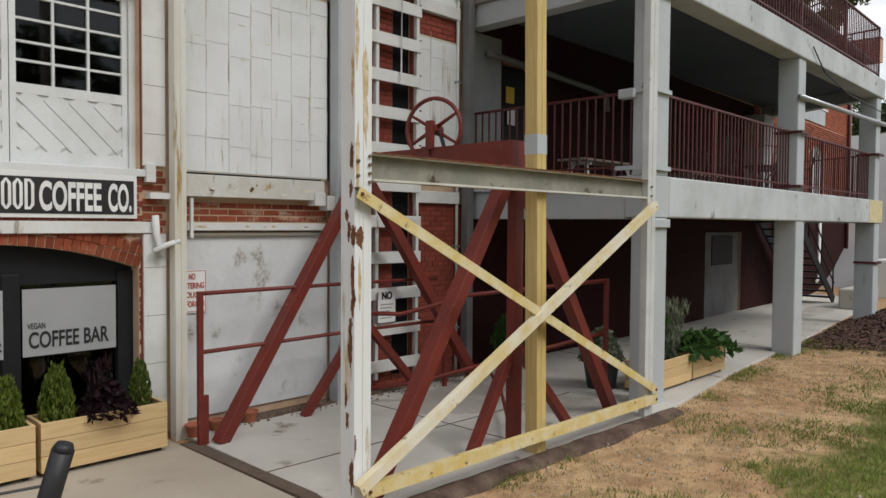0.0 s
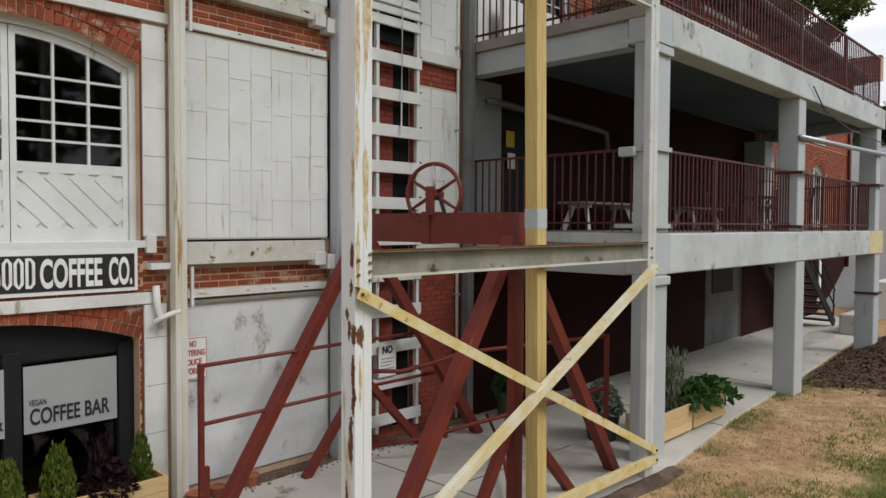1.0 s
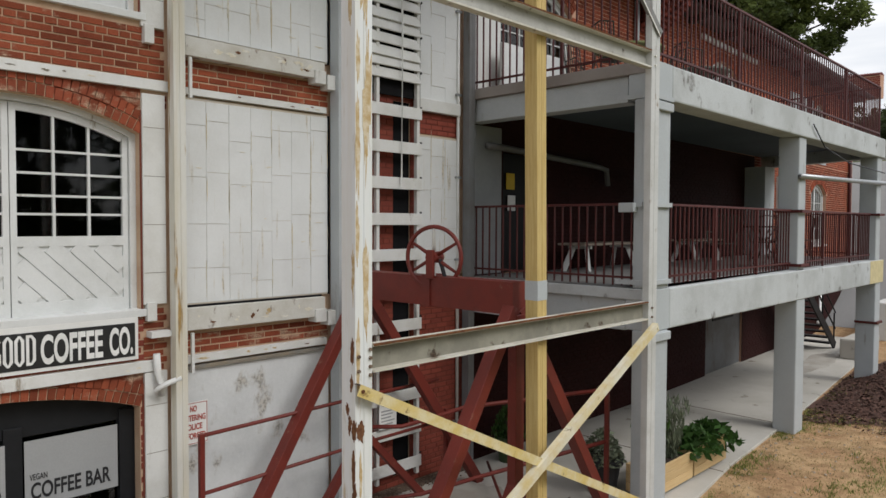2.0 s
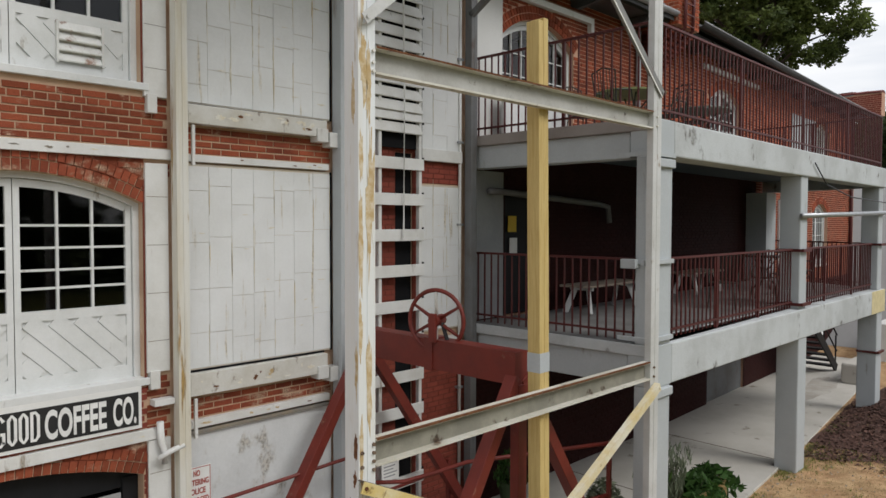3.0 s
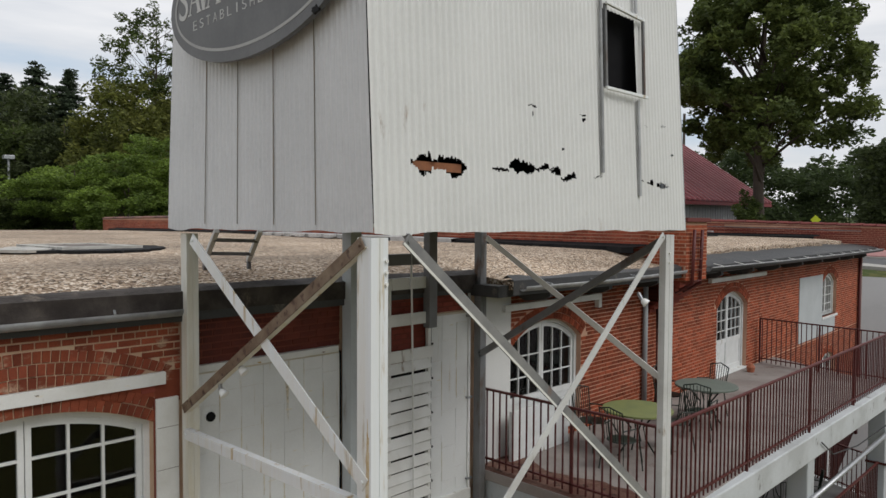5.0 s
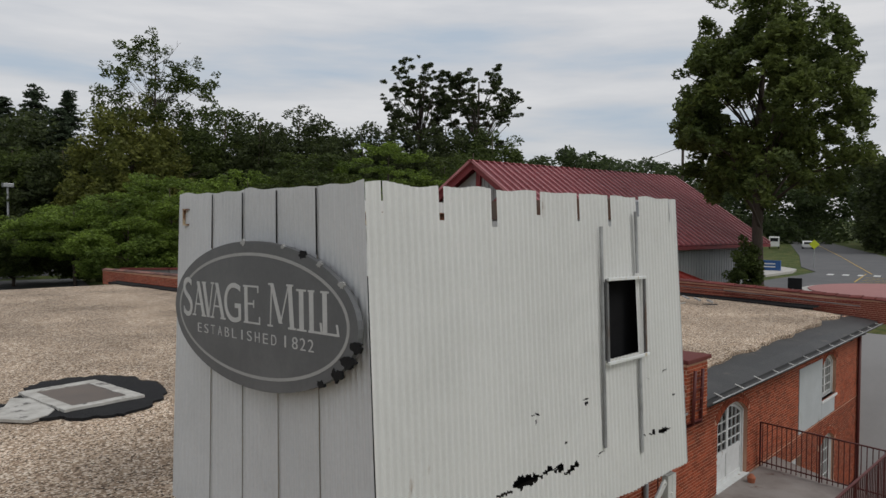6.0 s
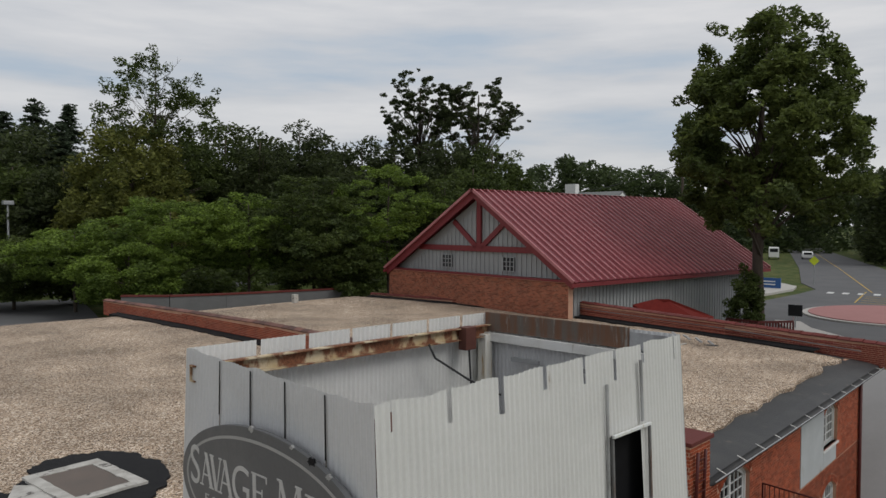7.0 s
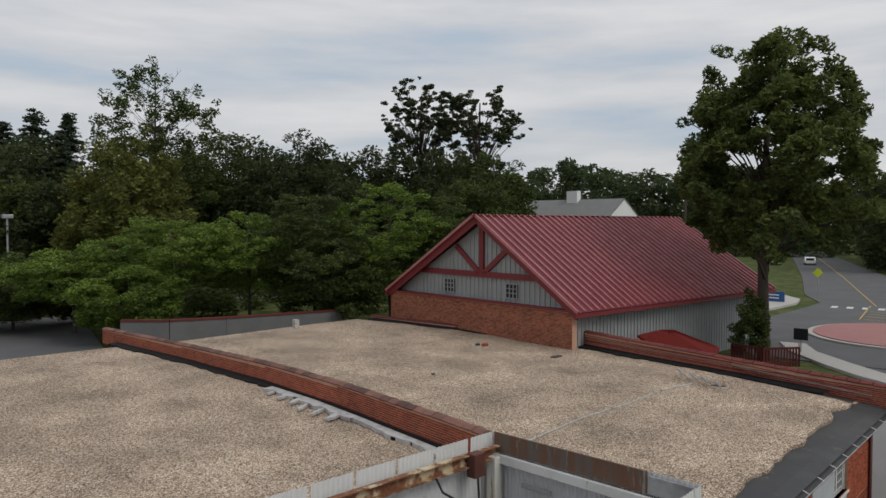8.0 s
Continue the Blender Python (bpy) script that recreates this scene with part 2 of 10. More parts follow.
M["brick"] = mat("orange red brick", (0.30, 0.070, 0.031), 0.85, alt=(0.21, 0.050, 0.025), scale=2.4, amount=0.8, fine=90, fine_amount=0.25, bump=0.35, island=0.38, random_tone=0.32, spec=0.2)
M["brick_old"] = mat("worn orange red brick", (0.325, 0.085, 0.042), 0.88, alt=(0.21, 0.053, 0.031), scale=2.2, amount=0.9, fine=90, fine_amount=0.3, bump=0.45, island=0.34, random_tone=0.3, spec=0.15, rust=(0.50, 0.33, 0.23), rust_amount=0.30, rust_scale=2.8, rust_stretch=(1, 1, 1.6))
M["brick_red"] = mat("painted red brick", (0.27, 0.062, 0.040), 0.8, alt=(0.20, 0.045, 0.032), scale=2.0, amount=0.7, fine=90, fine_amount=0.2, bump=0.3, island=0.15, random_tone=0.15, spec=0.25)
M["brick_parapet"] = mat("weathered red brick", (0.36, 0.090, 0.050), 0.85, alt=(0.25, 0.060, 0.038), scale=1.6, amount=0.9, fine=90, fine_amount=0.2, bump=0.3, island=0.3, random_tone=0.2, spec=0.2)
# maroon paint, brought near black to include the shade under the decks
M["brick_dark"] = mat("maroon painted brick darkened for shade", (0.034, 0.008, 0.007), 0.75, alt=(0.024, 0.007, 0.006), scale=1.5, amount=0.6, fine=90, bump=0.3, island=0.12, random_tone=0.12, spec=0.15)
# soot and the shade below the eaves together darken this red
M["brick_sooty_shade"] = mat("sooty red brick with eaves shade", (0.15, 0.038, 0.026), 0.85, alt=(0.085, 0.026, 0.021), scale=1.8, amount=0.9, fine=90, fine_amount=0.2, bump=0.3, island=0.2, random_tone=0.2, spec=0.2)
M["mortar"] = mat("ochre lime mortar", (0.54, 0.39, 0.27), 0.9, alt=(0.40, 0.22, 0.14), scale=3, fine=120, bump=0.3, spec=0.2)
M["mortar_red"] = mat("pink lime mortar", (0.52, 0.32, 0.225), 0.9, alt=(0.38, 0.19, 0.125), scale=2, fine=120, bump=0.3, spec=0.2)
M["mortar_wash"] = mat("red-washed mortar", (0.19, 0.055, 0.036), 0.9, alt=(0.13, 0.04, 0.03), scale=2, fine=120, bump=0.3, spec=0.2)
M["mortar_dark"] = mat("maroon mortar darkened for shade", (0.030, 0.008, 0.007), 0.85, fine=120, bump=0.25, spec=0.15)
M["red_steel"] = mat("oxide red painted steel", (0.155, 0.022, 0.014), 0.5, alt=(0.11, 0.018, 0.013), scale=3.5, amount=0.8, rust=(0.26, 0.12, 0.08), rust_amount=0.10, rust_scale=9, rust_stretch=(1, 1, 1), bump=0.08)
M["rail_red"] = mat("dark red painted railing", (0.085, 0.013, 0.011), 0.5, alt=(0.055, 0.012, 0.010), scale=6, bump=0.05, random_tone=0.15)
M["concrete"] = mat("grey painted concrete", (0.50, 0.52, 0.525), 0.8, alt=(0.38, 0.39, 0.385), scale=1.6, amount=0.8, rust=(0.25, 0.24, 0.225), rust_amount=0.20, rust_scale=2.2, rust_stretch=(1.2, 1.2, 0.9), fine=40, bump=0.25, spec=0.2)
M["column"] = mat("pale grey painted column", (0.43, 0.455, 0.465), 0.7, alt=(0.36, 0.38, 0.39), scale=1.6, fine=50, bump=0.12, rust=(0.30, 0.27, 0.22), rust_amount=0.14)
# blue-grey taken far down so the shade under the decks is in it
M["soffit"] = mat("deck underside grey with shade", (0.105, 0.128, 0.158), 0.85, alt=(0.080, 0.098, 0.12), scale=0.7, fine=30, bump=0.1, spec=0.2)
M["slab"] = mat("pale concrete paving", (0.50, 0.475, 0.43), 0.85, alt=(0.40, 0.375, 0.33), scale=0.9, amount=0.7, rust=(0.27, 0.23, 0.18), rust_amount=0.16, rust_scale=2.5, rust_stretch=(1, 1, 1), fine=70, bump=0.25, spec=0.2)
M["yellow_wood"] = mat("yellow treated timber", (0.56, 0.42, 0.17), 0.7, alt=(0.46, 0.32, 0.11), scale=7, stretch=(6, 6, 0.35), amount=0.9, fine=60, fine_amount=0.2, bump=0.2)
M["yellow_paint"] = mat("yellow painted angle iron", (0.58, 0.44, 0.15), 0.55, alt=(0.66, 0.60, 0.42), scale=5, amount=0.8, rust=(0.30, 0.19, 0.08), rust_amount=0.2, rust_scale=12, rust_stretch=(1, 1, 1), bump=0.08)
M["cream_paint"] = mat("worn cream and yellow paint", (0.68, 0.64, 0.52), 0.55, alt=(0.60, 0.46, 0.18), scale=3.5, amount=0.85, rust=(0.30, 0.20, 0.10), rust_amount=0.14, rust_scale=9, rust_stretch=(1, 1, 1), bump=0.08)
M["pine"] = mat("pale pine boards", (0.60, 0.43, 0.22), 0.65, alt=(0.52, 0.35, 0.16), scale=5, stretch=(0.6, 3, 9), amount=0.8, fine=50, bump=0.12, random_tone=0.1)
M["black"] = mat("black painted joinery", (0.014, 0.0145, 0.016), 0.5, alt=(0.020, 0.021, 0.023), bump=0.05, spec=0.18)
# near black, standing in for unlit depth behind openings and in gaps
M["dark"] = mat("black for unlit depth", (0.012, 0.012, 0.013), 0.95, bump=0, spec=0.1)
M["slate"] = mat("bitumen roofing", (0.046, 0.046, 0.047), 0.55, alt=(0.080, 0.078, 0.074), scale=1.2, fine=40, bump=0.3, spec=0.3, rust=(0.15, 0.135, 0.115), rust_amount=0.16, rust_stretch=(1, 1, 1))
M["rooftar"] = mat("black roof tar", (0.011, 0.011, 0.012), 0.75, alt=(0.022, 0.022, 0.022), scale=3, bump=0.4, spec=0.15)
M["gutter"] = mat("weathered grey gutter", (0.38, 0.385, 0.39), 0.5, 0.2, alt=(0.20, 0.20, 0.20), scale=3, amount=0.9, bump=0.05)
M["soil"] = mat("dark potting soil", (0.035, 0.024, 0.016), 0.95, bump=0.8, bump_scale=40)
M["terracotta"] = mat("terracotta pot", (0.34, 0.11, 0.055), 0.75, alt=(0.26, 0.09, 0.05), scale=8, bump=0.1)
M["galv"] = mat("galvanised steel", (0.42, 0.43, 0.44), 0.4, 0.6, bump=0.05)
M["black_metal"] = mat("black painted metal", (0.012, 0.012, 0.013), 0.5, bump=0.04, spec=0.15)
M["rubber"] = mat("black plastic", (0.018, 0.018, 0.02), 0.5, bump=0.05)

# ---- ground ----
def smooth(a, b, v):
    k = max(0.0, min(1.0, (v - a) / (b - a)))
    return k * k * (3 - 2 * k)


def ground_z(x, y):
    r = math.hypot(x, y)
    hill = 6.6 * max(smooth(24, 39, x) * smooth(-30, 0, y), smooth(12, 30, y))
    bank = 0.55 * smooth(14.5, 18.5, x) * smooth(-1, 2.2, y) * (1 - smooth(3.2, 4.9, y))
    far = 7.0 * smooth(110, 420, r) * smooth(60, 160, y)
    lump = 0.03 * noise.noise(Vector((x * 0.9, y * 0.9, 0))) if r < 40 else 0.0
    return -0.09 + max(hill, bank) + far + lump * (1 if y < 3.9 else 0)


def steps(*spans):
    out = []
    for a, b, s in spans:
        k = max(1, round((b - a) / s))
        out += [a + (b - a) * i / k for i in range(k)]
    return out + [spans[-1][1]]


gx = steps((-1500, -200, 200), (-200, -30, 17), (-30, -2, 2), (-2, 24, 0.35), (24, 44, 1), (44, 120, 4), (120, 400, 20), (400, 2000, 200))
gy = steps((-1500, -200, 200), (-200, -30, 17), (-30, -4, 2), (-4, 6, 0.35), (6, 40, 1.2), (40, 120, 4), (120, 400, 20), (400, 2000, 200))
gv = [(x, y, ground_z(x, y)) for y in gy for x in gx]
gf = [(j * len(gx) + i, j * len(gx) + i + 1, (j + 1) * len(gx) + i + 1, (j + 1) * len(gx) + i) for j in range(len(gy) - 1) for i in range(len(gx) - 1)]


def grass_material(name, green, dry, dirt, bias, zone=False):
    m = bpy.data.materials.new(name)
    m.use_nodes = True
    n, l = m.node_tree.nodes, m.node_tree.links
    bs = n["Principled BSDF"]
    bs.inputs["Roughness"].default_value = 0.95
    bs.inputs["Specular IOR Level"].default_value = 0.15
    geo = n.new("ShaderNodeNewGeometry")

    def nz(s, d=6.0):
        t = n.new("ShaderNodeTexNoise")
        t.inputs["Scale"].default_value, t.inputs["Detail"].default_value, t.inputs["Roughness"].default_value = s, d, 0.65
        l.new(geo.outputs["Position"], t.inputs["Vector"])
        return t.outputs["Fac"]

    def rp(src, a, b):
        r = n.new("ShaderNodeMapRange")
        r.interpolation_type = "SMOOTHSTEP"
        r.inputs["From Min"].default_value, r.inputs["From Max"].default_value = a, b
        l.new(src, r.inputs["Value"])
        return r.outputs["Result"]

    def mx(f, a, b, mode="MIX"):
        x = n.new("ShaderNodeMixRGB")
        x.blend_type = mode
        for s, v in ((x.inputs["Fac"], f), (x.inputs["Color1"], a), (x.inputs["Color2"], b)):
            if isinstance(v, tuple):
                s.default_value = (*v, 1)
            elif isinstance(v, float):
                s.default_value = v
            else:
                l.new(v, s)
        return x.outputs["Color"]

    c = mx(rp(nz(1.1), 0.40, 0.62), dry, dirt)
    c = mx(rp(nz(0.55), 0.52 - bias, 0.66 - bias), c, green)
    if zone:
        # the lawn holds out away from the trodden strip along the building
        sp_ = n.new("ShaderNodeSeparateXYZ")
        l.new(geo.outputs["Position"], sp_.inputs["Vector"])
        wob = n.new("ShaderNodeMath")
        wob.operation = "MULTIPLY_ADD"
        wob.inputs[1].default_value = 2.6
        l.new(nz(1.9, 9.0), wob.inputs[0])
        l.new(sp_.outputs["Y"], wob.inputs[2])
        c = mx(rp(wob.outputs[0], 3.75, 3.05), c, green)
        tone = mx(rp(nz(3.5), 0.35, 0.65), (0.62, 0.55, 0.48), (1.12, 1.06, 1.0))
        c = mx(0.75, c, tone, "MULTIPLY")
    c = mx(0.35, c, nz(30.0, 4.0), "OVERLAY")
    l.new(c, bs.inputs["Base Color"])
    bp = n.new("ShaderNodeBump")
    bp.inputs["Strength"].default_value, bp.inputs["Distance"].default_value = 0.6, 0.04
    l.new(nz(22.0), bp.inputs["Height"])
    l.new(bp.outputs["Normal"], bs.inputs["Normal"])
    return m


M["yard"] = grass_material("dry lawn", (0.19, 0.19, 0.065), (0.46, 0.325, 0.185), (0.40, 0.255, 0.145), -0.06, zone=True)
M["lawn"] = grass_material("green lawn", (0.050, 0.072, 0.018), (0.105, 0.105, 0.036), (0.080, 0.088, 0.030), 0.12)
ground = tagged(data_part("ground", gv, gf, M["yard"], smooth=True), "dry patchy lawn and rising ground round the mill", "ground", kind="structure")
ground.data.materials.append(M["lawn"])
for p, f in zip(ground.data.polygons, gf):
    x, y, z = gv[f[0]]
    p.material_index = 1 if z > 1.5 or math.hypot(x, y) > 45 else 0

# ---- concrete paving along the front ----
apron = B()
slab(apron, [(3.30, 3.96), (7.6, 3.80), (10.3, 4.15), (14.5, 4.45), (19.0, 4.86), (24.0, 5.4), (30, 6.6), (30, 8.2), (3.32, 8.2)], -0.3, -0.05)
single("pavement", apron, M["slab"], "pale concrete apron under the decks", "pavement", kind="structure", bevel=0.01)
M["slab_old"] = mat("buff concrete paving", (0.42, 0.365, 0.29), 0.85, alt=(0.34, 0.29, 0.23), scale=0.8, amount=0.7, rust=(0.24, 0.2, 0.15), rust_amount=0.14, rust_stretch=(1, 1, 1), fine=70, bump=0.2, spec=0.2)
old = B()
slab(old, [(-14, -6), (1.6, -6), (2.6, 2.0), (3.16, 4.6), (3.12, 8.2), (-14, 8.2)], -0.3, -0.055)
single("pavement", old, M["slab_old"], "buff concrete paving before the coffee bar", "pavement", kind="structure", bevel=0.01)
M["joint"] = mat("brown timber joint", (0.10, 0.07, 0.05), 0.9, alt=(0.16, 0.12, 0.09), scale=6, bump=0.4)
jb = B()
slab(jb, [(3.13, 6.5), (3.17, 4.6), (2.75, 2.6), (2.86, 2.6), (3.30, 4.55), (3.27, 6.5)], -0.3, -0.04)
single("trim", jb, M["joint"], "weathered timber joint between two pavings", "trim", kind="structure")
for i, (a, b) in enumerate((((3.3, 5.25), (7.6, 5.1)), ((5.5, 3.9), (5.45, 6.6)), ((9.9, 4.1), (10.0, 7.0)), ((13.0, 4.3), (13.1, 7.0)))):
    jl = B()
    bar(jl, (*a, -0.048), (*b, -0.048), 0.012, 0.006)
    single("trim", jl, M["joint"], "dark saw-cut joint in the paving", "trim", kind="structure")

M["damp"] = mat("damp dirty concrete", (0.33, 0.30, 0.26), 0.8, alt=(0.43, 0.405, 0.36), scale=1.6, amount=1.0, fine=60, bump=0.2, spec=0.25)
for cx, cy, rx, ry, tn in ((19.6, 5.75, 1.5, 0.35, 0.1), (6.4, 5.9, 0.9, 0.5, 0.3), (7.0, 4.9, 0.45, 0.7, 0.2)):
    out_ = []
    for k in range(60):
        t = 2 * math.pi * k / 60
        q = 1 + 0.30 * noise.noise(Vector((math.cos(t) * 1.4, math.sin(t) * 1.4, cx))) + 0.22 * noise.noise(Vector((math.cos(t) * 5, math.sin(t) * 5, cy)))
        x, y = rx * q * math.cos(t), ry * q * math.sin(t)
        out_.append((cx + x * math.cos(tn) - y * math.sin(tn), cy + x * math.sin(tn) + y * math.cos(tn)))
    st = B()
    slab(st, out_, -0.055, -0.0475)
    single("stain", st, M["damp"], "damp dirty stain on the pale concrete", "stain", kind="structure")

# ---- main walls ----
WY = 6.94
TH = 0.42
XC, HALF = 1.87, 1.08
LEFT_OPEN = [(0.27, 2.93, -0.3, 1.87, 1.60, 1.63), (XC - HALF, XC + HALF, 2.56, 4.53, XC, 4.27), (XC - HALF, XC + HALF, 5.38, 7.14, XC, 6.88)]
wall_w = B()
holes = [o[:4] for o in LEFT_OPEN]
holed(wall_w, -7.0, 5.90, -0.3, 7.98, WY, WY + TH, holes)
holed(wall_w, 5.90, 7.60, -0.3, 7.98, WY, WY + TH, [(6.22, 6.52, 0.1, 5.0)])
wall_front = single("wall_front", wall_w, M["mortar"], "old brick mill wall with painted panels", "wall", kind="structure")
sp = B()
for a, b, c, d, xc, spring in LEFT_OPEN:
    spandrel(sp, xc, (b - a) / 2, spring, d, WY + 0.001, WY + TH - 0.002, d)
part("spandrel", sp, M["mortar"], wall_front)

# wall behind the decks, turning slightly away from the street
TURN_R = math.degrees(math.atan(0.035))


def right_y(x):
    return WY + 0.035 * max(0.0, x - 13.0)


RO = pose(13.0, WY, 0, 0, 0, TURN_R)   # local x runs along the wall, z up
UP_WIN = (8.38, 10.25, 5.52, 7.28, 6.92)
DOOR2 = (2.82, 4.70, 5.30, 7.22, 6.88)
wall_m = B()
holed(wall_m, 7.60, 13.0, -0.3, 7.98, WY, WY + TH, [UP_WIN[:4], (8.45, 9.35, 2.66, 4.55)])
wall_mid = single("wall_mid", wall_m, M["mortar_red"], "brick wall behind the decks", "wall", kind="structure")
sp = B()
spandrel(sp, (UP_WIN[0] + UP_WIN[1]) / 2, (UP_WIN[1] - UP_WIN[0]) / 2, UP_WIN[4], UP_WIN[3], WY + 0.001, WY + TH - 0.002, UP_WIN[3])
part("spandrel", sp, M["mortar_red"], wall_mid)
wall_e = B()
R_OPEN = [DOOR2[:4], (11.1, 12.7, 5.9, 7.25), (7.9, 9.1, 2.66, 4.7), (11.0, 12.7, 2.8, 4.72), (2.9, 5.2, -0.3, 1.95)]
holed(wall_e, 0, 15.7, -0.3, 7.98, 0, TH, R_OPEN)
holed(wall_e, 15.7, 15.7 + TH, -0.3, 7.98, 0, 0.4, [])
wall_e.transform(RO)
wall_east = single("wall_east", wall_e, M["mortar_red"], "long brick wall with doors behind the decks", "wall", kind="structure")
sp = B()
for a, b, c, d, spring in (DOOR2, (11.1, 12.7, 5.9, 7.25, 6.95), (11.0, 12.7, 2.8, 4.72, 4.4)):
    spandrel(sp, (a + b) / 2, (b - a) / 2, spring, d, 0.001, TH - 0.002, d)
sp.transform(RO)
part("spandrel", sp, M["mortar_red"], wall_east)

# rear and end walls, inner floors and partitions that close the building
END = RO @ Vector((15.7, 0, 0))
shell = B()
slab(shell, [(-7, WY + TH), (-6.6, WY + TH), (-6.6, 37.5), (-7, 37.5)], -0.3, 8.1)
slab(shell, [(-7, 37.5), (29.4, 37.1), (29.4, 37.5), (-7, 37.9)], -0.3, 8.1)
slab(shell, [(END.x - 0.3, END.y + 0.42), (END.x + 0.1, END.y + 0.40), (31.3, 21.9), (29.4, 37.5), (29.0, 37.5), (30.9, 21.9)], -0.3, 8.1)
single("wall_rear", shell, M["mortar_red"], "plain rear and end walls of the mill", "wall", kind="structure")
# added partition and floors, coloured black so the rooms look unlit
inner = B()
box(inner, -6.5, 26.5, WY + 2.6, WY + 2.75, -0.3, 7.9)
single("wall_inner", inner, M["dark"], "added near-black partition behind the windows", "wall", kind="structure")
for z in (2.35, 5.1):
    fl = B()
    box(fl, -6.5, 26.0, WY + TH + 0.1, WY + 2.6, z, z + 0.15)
    single("floor", fl, M["dark"], "added near-black floor inside the mill", "floor", kind="structure")

# ---- bricks ----
COURSE, BRICK = 0.0693, 0.214


def brick_field(owner, rect, m, material, gaps, proud=0.007, parts=0, seed=1, header_every=6):
    """Courses of bricks in the local plane x, z (outside towards minus y). gaps(z) gives the blank spans."""
    rng = random.Random(seed)
    x0, x1, z0, z1 = rect
    verts, faces, kept = [], [], []
    rows = int((z1 - z0) / COURSE)
    for j in range(rows):
        za, zb = z0 + j * COURSE + 0.0085, z0 + (j + 1) * COURSE - 0.0085
        head = j % header_every == header_every - 1
        pitch = BRICK / 2 if head else BRICK
        u = x0 - (pitch / 2 if j % 2 else 0) - rng.random() * 0.02
        blanks = gaps((za + zb) / 2)
        while u < x1:
            a, b = max(u + 0.007, x0), min(u + pitch - 0.007, x1)
            u += pitch
            whole = True
            for p, q in blanks:
                if a < q and b > p:
                    whole = False
                    if p <= a and q >= b:
                        a = b
                    elif p <= a:
                        a = q + 0.006
                    elif q >= b:
                        b = p - 0.006
                    else:
                        b = p - 0.006
            if b - a < 0.03:
                continue
            d = -proud - rng.random() * 0.005
            if whole and not head and len(kept) < parts and abs(b - a - BRICK + 0.014) < 1e-4:
                kept.append((a, d, za))
                continue
            k = len(verts)
            verts += [(a, d, za), (b, d, za), (b, d, zb), (a, d, zb), (a, 0.0, za), (b, 0.0, za), (b, 0.0, zb), (a, 0.0, zb)]
            faces += [(k, k + 1, k + 2, k + 3), (k + 4, k + 5, k + 1, k), (k + 3, k + 2, k + 6, k + 7), (k + 4, k, k + 3, k + 7), (k + 1, k + 5, k + 6, k + 2)]
    if verts:
        verts = [tuple(m @ Vector(v)) for v in verts]
        data_part("brickwork", verts, faces, material, owner, kind="stuff")
    if kept:
        w, h = BRICK - 0.014, COURSE - 0.017
        me = bpy.data.meshes.new("brick")
        c = 0.004
        me.from_pydata([(c, 0, c), (w - c, 0, c), (w - c, 0, h - c), (c, 0, h - c), (0, 0.003, 0), (w, 0.003, 0), (w, 0.003, h), (0, 0.003, h), (0, 0.02, 0), (w, 0.02, 0), (w, 0.02, h), (0, 0.02, h)], [],
                       [(0, 1, 2, 3), (4, 5, 1, 0), (5, 6, 2, 1), (6, 7, 3, 2), (7, 4, 0, 3), (8, 9, 5, 4), (9, 10, 6, 5), (10, 11, 7, 6), (11, 8, 4, 7)])
        me.materials.append(material)
        for a, d, z in kept:
            ob = new("brick", me)
            ob.parent = owner
            ob.matrix_basis = m @ Matrix.Translation((a, d, z))


def arch_bricks(owner, xc, half, spring, crown, m, material, rows=2, seed=3, first=0, above=-9.0):
    """Rings of headers set on end over a segmental arch."""
    rise = crown - spring
    r = (half * half + rise * rise) / (2 * rise)
    cz = crown - r
    lim = math.asin(half / r)
    verts, faces = [], []
    rng = random.Random(seed)
    for k in range(first, rows):
        ra, rb = r + k * 0.112 + 0.004, r + (k + 1) * 0.112 - 0.008
        if first:
            lim = math.acos(min(1.0, (above - cz) / rb))
        count = max(1, int(2 * lim * ra / 0.071))
        for i in range(count):
            t0 = -lim + 2 * lim * i / count + 0.004 / ra
            t1 = -lim + 2 * lim * (i + 1) / count - 0.007 / ra
            if cz + rb * math.cos(max(abs(t0), abs(t1))) < above + 0.02:
                continue
            d = -0.010 - rng.random() * 0.006
            q = len(verts)
            for dd in (d, 0.0):
                verts += [(xc + ra * math.sin(t0), dd, cz + ra * math.cos(t0)), (xc + ra * math.sin(t1), dd, cz + ra * math.cos(t1)),
                          (xc + rb * math.sin(t1), dd, cz + rb * math.cos(t1)), (xc + rb * math.sin(t0), dd, cz + rb * math.cos(t0))]
            faces += [(q, q + 1, q + 2, q + 3), (q + 4, q + 5, q + 1, q), (q + 3, q + 2, q + 6, q + 7), (q + 4, q, q + 3, q + 7), (q + 1, q + 5, q + 6, q + 2)]
    data_part("arch", [tuple(m @ Vector((v[0], v[1], max(v[2], above)))) for v in verts], faces, material, owner, kind="stuff")


def arch_gap(z, a, b, sill, spring, crown, ring=0.235):
    """Blank span of a wall at height z for an arched opening and its brick rings."""
    if z < sill or z > crown + ring:
        return []
    if z < spring:
        return [(a, b)]
    xc, half = (a + b) / 2, (b - a) / 2
    rise = crown - spring
    r = (half * half + rise * rise) / (2 * rise)
    cz = crown - r
    ro = r + ring
    w = math.sqrt(max(0.0, ro * ro - (z - cz) ** 2))
    lim = half + ring * math.sin(math.asin(half / r))
    w = min(w, lim)
    return [(xc - w, xc + w)] if w > 0 else []


